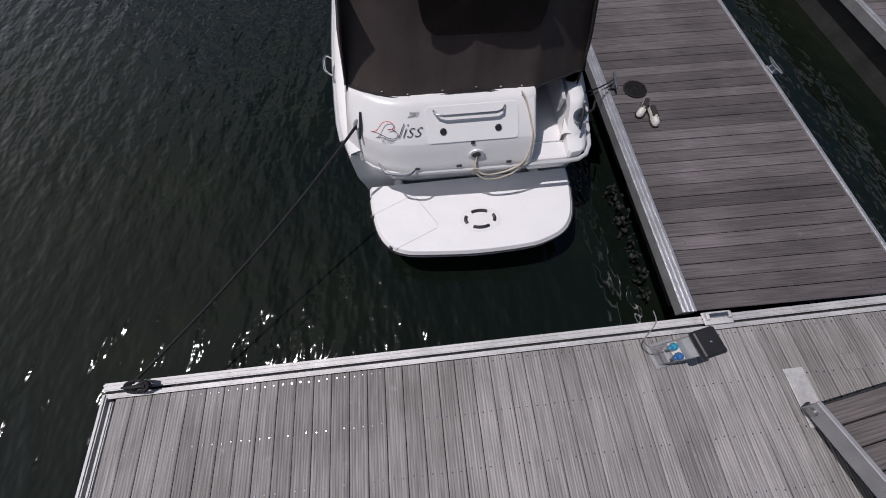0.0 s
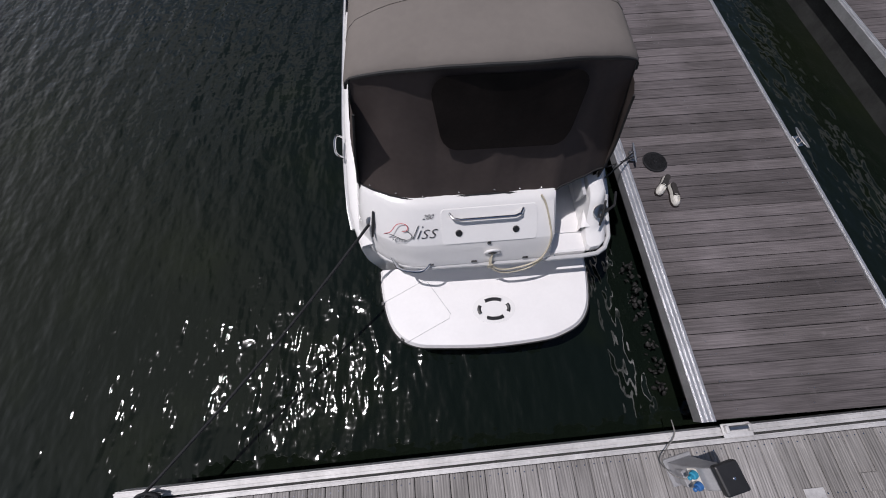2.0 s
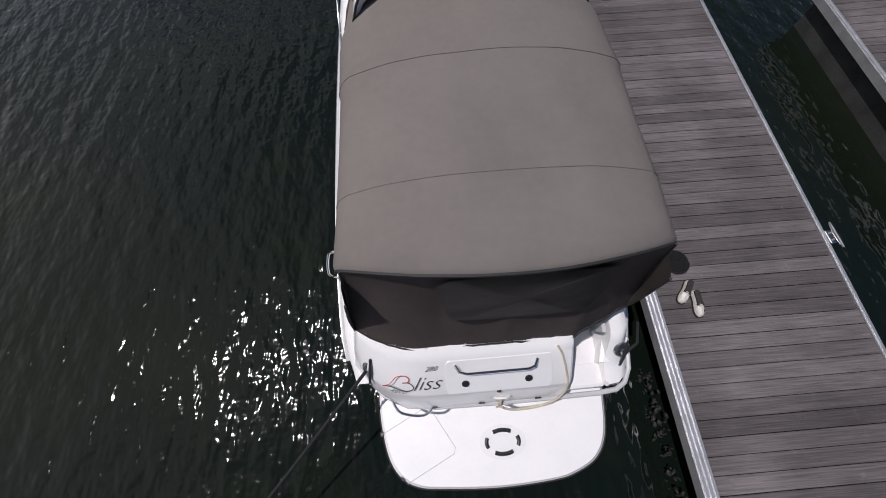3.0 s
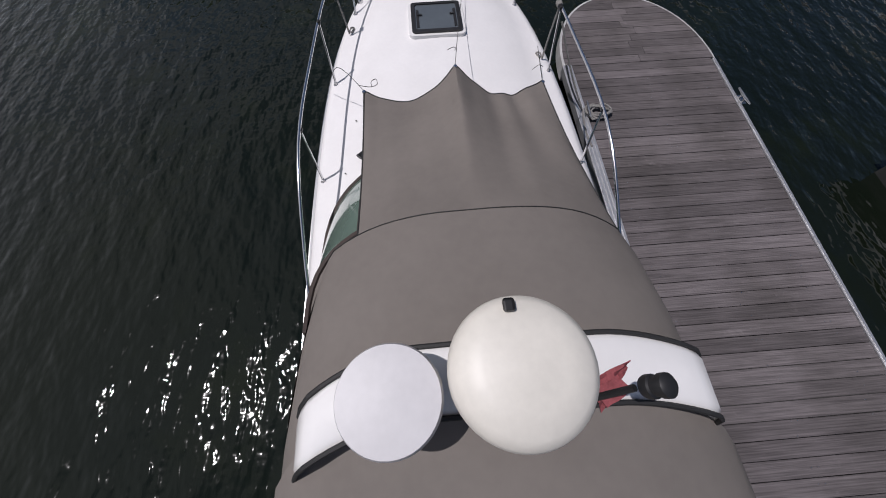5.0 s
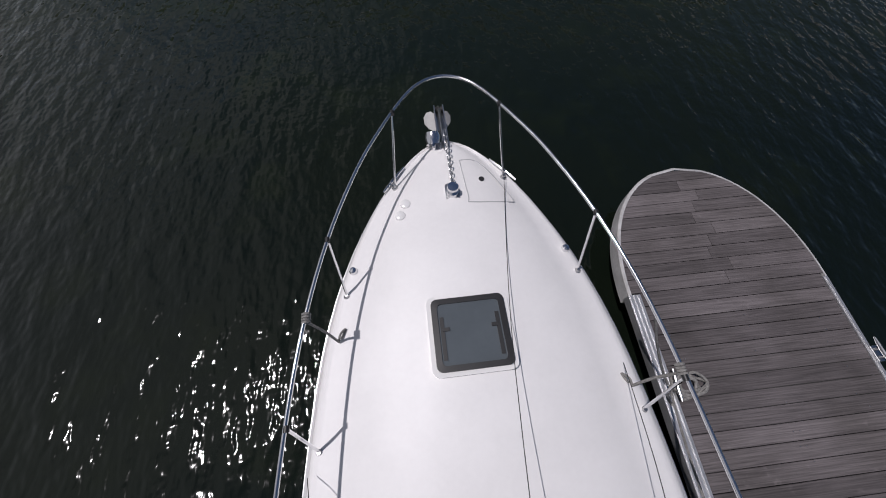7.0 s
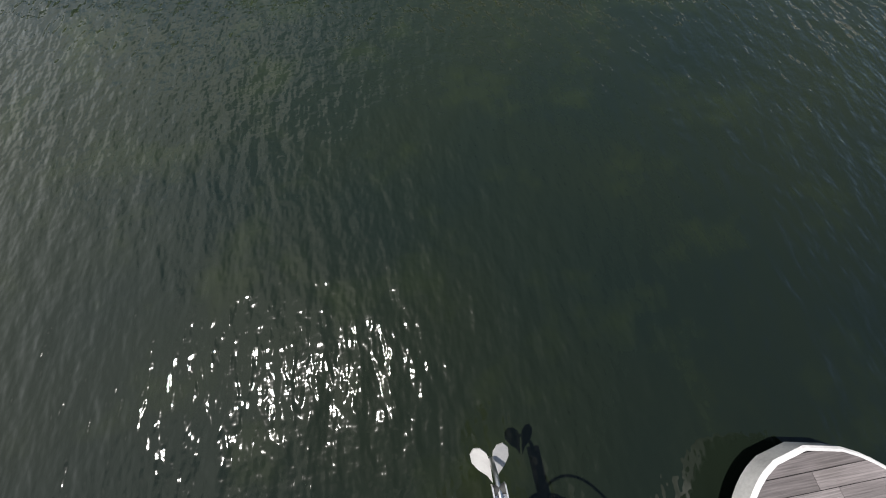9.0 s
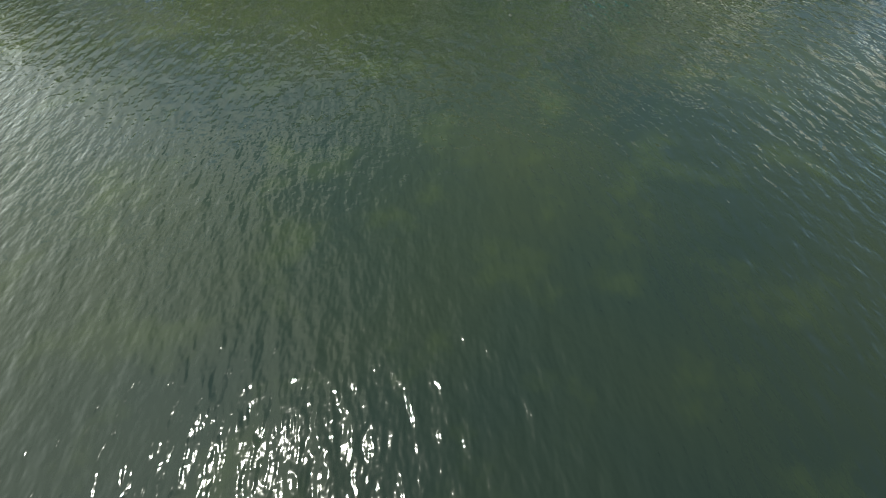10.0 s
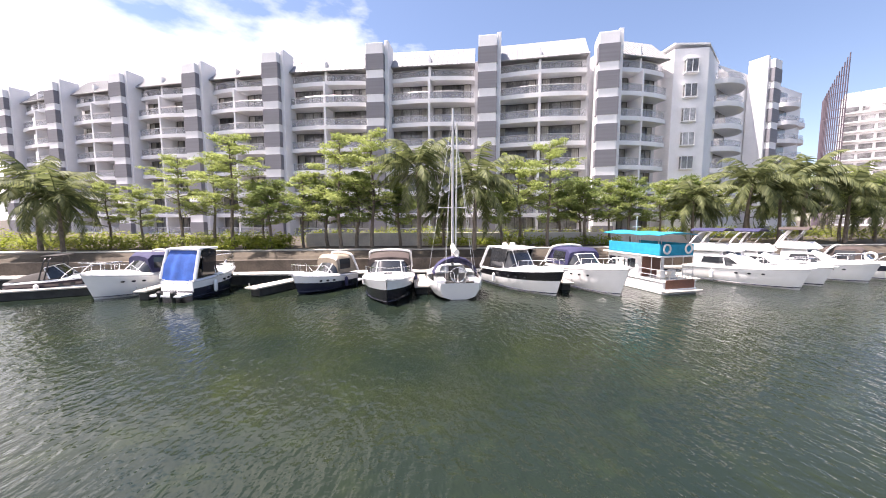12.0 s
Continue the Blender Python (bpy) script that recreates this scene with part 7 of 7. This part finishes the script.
bm = bmesh.new()
grid(bm, [[(1.25 * math.cos(a), v, 1.25 + 1.0 * math.sin(a) * k) for a in [q * math.pi / 12 for q in range(13)]] for v, k in ((1.7, 1.0), (2.3, 1.05), (2.9, .98), (3.4, .55))])
thick(bm, .03)
part("sprayhood", bm, M["navy"], sy, "navy fabric sprayhood", smooth=60)
bm = bmesh.new()
tube(bm, [(0, 3.35, 1.3), (0, 3.35, 11.1)], [.085, .07], 8)
mast = part("mast", bm, M["alu_pale"], sy, "tall pale aluminium mast", smooth=True)
bm = bmesh.new()
tube(bm, [(-.85, 3.35, 5.2), (.85, 3.35, 5.2)], .025, 6)
part("spreader", bm, M["alu_pale"], mast)
bm = bmesh.new()
tube(bm, [(.18, 3.3, 2.2), (.22, 3.2, 10.2)], .05, 6)
part("furled_sail", bm, M["shoe_white"], mast, "furled pale sail", smooth=True)
for a in ((1.45, 3.4, 1.1), (-1.45, 3.4, 1.1), (0, 8.1, 1.3), (.8, -.1, 1.0), (-.8, -.1, 1.0)):
    bm = bmesh.new()
    tube(bm, [a, (0, 3.35, 10.9)], .010, 4)
    part("stay", bm, M["steel"], mast)
bm = bmesh.new()
tube(bm, [(0, 3.2, 2.3), (0, .6, 2.4)], .06, 6)
part("boom", bm, M["alu_pale"], mast, smooth=True)
bm = bmesh.new()
rows = [[(.16 * math.cos(a), 3.15 - .45 * k, 2.55 + .22 * math.sin(a) + .25 * (k == 0)) for a in [q * math.pi / 5 for q in range(10)]] for k in range(5)]
grid(bm, rows, True, True)
part("stowed_sail", bm, M["shoe_white"], mast, "stowed white sail on the boom", smooth=True)
bm = bmesh.new()
for s in (-1, 1):
    tube(bm, spline([(s * .3, -.15, 1.0), (s * .35, -.2, 1.6), (s * 1.0, .0, 1.65), (s * 1.35, .9, 1.65), (s * 1.4, 1.6, 1.6), (s * 1.45, 1.7, 1.05)], 4), .018, 5)
    tube(bm, [(s * 1.2, .4, 1.0), (s * 1.2, .4, 1.65)], .016, 5)
part("pushpit", bm, M["chrome"], sy, "stainless stern rail", smooth=True)
bm = bmesh.new()
m = pose(0, .75, 1.35, 90)
tube(bm, [m @ Vector((.42 * math.cos(a), .42 * math.sin(a), 0)) for a in [k * math.pi / 10 for k in range(20)]], .018, 6, True)
tube(bm, [(0, .8, .6), (0, .76, 1.35)], .04, 6)
part("wheel", bm, M["chrome"], sy, "stainless steering wheel", smooth=True)
for s in (-1, 1):
    part("seat_cushion", rbox((s * .55, .1, 1.0), (.5, .4, .1), .03, 1), M["shoe_in"], sy)

# two-deck houseboat
hbx = thing("houseboat", pose(15.15, 39.35, 0, 0, 0, 189), "two-deck houseboat with turquoise awning and brown timber stern", "houseboat", "boats along the far quay")
hbx.scale = (.86, .72, .92)
def hpart(n_, c, s, m_, bev=.03, label=""):
    return part(n_, rbox(c, s, bev, 1), M[m_], hbx, label)


hpart("float", (0, 3.3, .18), (2.9, 7.2, .36), "gel")
hpart("hull_band", (0, 3.3, .52), (2.9, 7.0, .40), "gel")
hpart("boarding_platform", (0, 7.05, .22), (3.1, .7, .10), "paving")
hpart("stern_panel", (0, 6.86, .62), (2.5, .06, .56), "teak", .01, "brown timber stern panel")
hpart("lower_deck", (0, 3.4, .78), (3.0, 6.9, .08), "gel")
hpart("cabin", (0, 2.2, 1.55), (2.5, 3.6, 1.5), "gel", .04, "white lower cabin")
hpart("cabin_door", (0, 4.02, 1.5), (1.9, .06, 1.35), "teak", .01, "brown timber cabin front")
for s in (-1, 1):
    for k in range(3):
        hpart("cabin_window", (s * 1.26, 1.0 + k * 1.15, 1.72), (.05, .85, .62), "glass_dark", .02)
hpart("upper_deck", (0, 3.3, 2.36), (3.05, 6.4, .10), "gel")
for s in (-1, 1):
    for v in (4.6, 5.6, 6.5):
        bm = bmesh.new()
        tube(bm, [(s * 1.42, v, .8), (s * 1.42, v, 2.35)], .03, 6)
        part("deck_post", bm, M["alu_pale"], hbx)
    bm = bmesh.new()
    for z in (1.15, 1.5):
        tube(bm, [(s * 1.42, 4.2, z), (s * 1.42, 6.6, z)], .022, 5)
    part("side_rail", bm, M["alu_pale"], hbx)
    part("wind_screen", rbox((s * 1.48, 3.6, 2.80), (.04, 5.6, .72), .01, 1), M["turq"], hbx, "turquoise fabric weather cloth")
    for v in (1.0, 3.4, 6.2):
        bm = bmesh.new()
        tube(bm, [(s * 1.45, v, 2.4), (s * 1.4, v, 3.72)], .025, 5)
        part("awning_post", bm, M["alu_pale"], hbx)
    for v in (5.2, 6.3):
        life_ring(s * 1.0 if v < 6 else s * .95, 6.50 if v > 6 else 6.52, 2.85, .28, 0, hbx) if v > 6 else None
part("wind_screen", rbox((0, 6.42, 2.78), (2.9, .04, .70), .01, 1), M["turq"], hbx, "turquoise fabric weather cloth")
bm = bmesh.new()
for z in (1.15, 1.5):
    tube(bm, [(-1.42, 6.6, z), (1.42, 6.6, z)], .022, 5)
for xx in (-.7, 0, .7):
    tube(bm, [(xx, 6.6, .8), (xx, 6.6, 1.5)], .02, 5)
part("stern_rail", bm, M["alu_pale"], hbx)
bm = bmesh.new()
grid(bm, [[(x, v + .05 * math.sin(x * 3), 3.74 + .16 * math.cos(x * .9) + .04 * math.sin(v * 2.4)) for x in (-1.7, -1.2, -.6, 0, .6, 1.2, 1.7)] for v in (.3, 1.3, 2.4, 3.5, 4.6, 5.6, 6.6)])
thick(bm, .04)
part("awning", bm, M["turq"], hbx, "turquoise fabric awning", smooth=60)
bm = bmesh.new()
tube(bm, [(0, 2.2, 2.4), (0, 2.2, 5.0)], .04, 6)
tube(bm, [(-.4, 2.2, 4.2), (.4, 2.2, 4.2)], .02, 5)
part("mast", bm, M["alu_pale"], hbx)
for xx in (-.5, .45):
    hpart("deck_chair", (xx, 5.5, 1.12), (.45, .45, .55), "shoe_white", .05)

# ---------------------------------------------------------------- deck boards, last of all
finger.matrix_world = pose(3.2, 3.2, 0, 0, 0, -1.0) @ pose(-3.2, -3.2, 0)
PITCH, GAP = 0.1475, 0.006
me = board_mesh("plank", PITCH - GAP, -PY0 - 0.06 - 0.130)
me.materials.append(M["deck"])
random.seed(3)
n = int((PX1 - PX0 - 0.12) / PITCH)
for k in range(n):
    link("plank", me, main_pontoon, pose(PX0 + 0.105 + PITCH * (k + 0.5), (PY0 + 0.06 - 0.128) / 2, DECK + random.uniform(-0.0015, 0.0015)))
bm = bmesh.new()
for k in range(n):
    for y in (-0.165, -0.55, -0.93, -1.30):
        for o in (-0.035, 0.035):
            if random.random() < 0.88:
                lathe(bm, [(0.0065, 0), (0.0055, 0.0015)], 6, (PX0 + 0.105 + PITCH * (k + 0.5) + o + random.uniform(-.004, .004), y + random.uniform(-.006, .006), DECK + 0.0015))
tagged(part("deck_screws", bm, M["chrome"], main_pontoon, "bright screw heads in rows"), kind="stuff")

FW = FX1 - FX0
x0, x1 = FX0 + 0.125, FX1 - 0.037
me = board_mesh("plank", x1 - x0, PITCH - GAP)
me.materials.append(M["deck_dark"])
y = 0.035 + PITCH / 2
random.seed(8)
while y < FY1 - 0.02:
    link("plank", me, finger, pose((x0 + x1) / 2, y, DECK + random.uniform(-0.002, 0.002)))
    y += PITCH
row = 0
while y < FY1 + 1.52:
    a, b = y - (PITCH - GAP) / 2, y + (PITCH - GAP) / 2
    wa, wb = FH * 0.983 * finger_outline_x(a - 0.01), FH * 0.983 * finger_outline_x(b + 0.012)
    if wb < 0.05:
        wb = 0.05
    cuts = [-1.0, (0.02, 0.12, -0.04)[row % 3], 1.0] if row < 9 else [-1.0, 1.0]
    for c0, c1 in zip(cuts, cuts[1:]):
        xa = lambda c, w: FC + (c * w if abs(c) == 1 else c * FH)
        bm = bmesh.new()
        g = 0.002
        prism(bm, [(xa(c0, wa) + (g if c0 > -1 else 0), a), (xa(c1, wa) - (g if c1 < 1 else 0), a), (xa(c1, wb) - (g if c1 < 1 else 0), b), (xa(c0, wb) + (g if c0 > -1 else 0), b)], DECK - 0.03, DECK + random.uniform(-0.001, 0.002))
        part("plank", bm, M["deck_dark"], finger)
    y += PITCH
    row += 1
bm = bmesh.new()
for k in range(70):
    for x in (0.28, 0.34, 1.05, 1.11, 1.80, 1.86):
        if random.random() < 0.5:
            lathe(bm, [(0.005, 0), (0.004, 0.0015)], 6, (FX0 + x, 0.11 + PITCH * k * 0.8, DECK + 0.001))
tagged(part("deck_screws", bm, M["steel"], finger, "small screw heads"), kind="stuff")

me = board_mesh("plank", SX1 - SX0 - 0.07, PITCH - GAP)
me.materials.append(M["deck_dark"])
y = 0.1
while y < SY1:
    link("plank", me, second_finger, pose((SX0 + SX1) / 2 + 0.03, y, DECK))
    y += PITCH
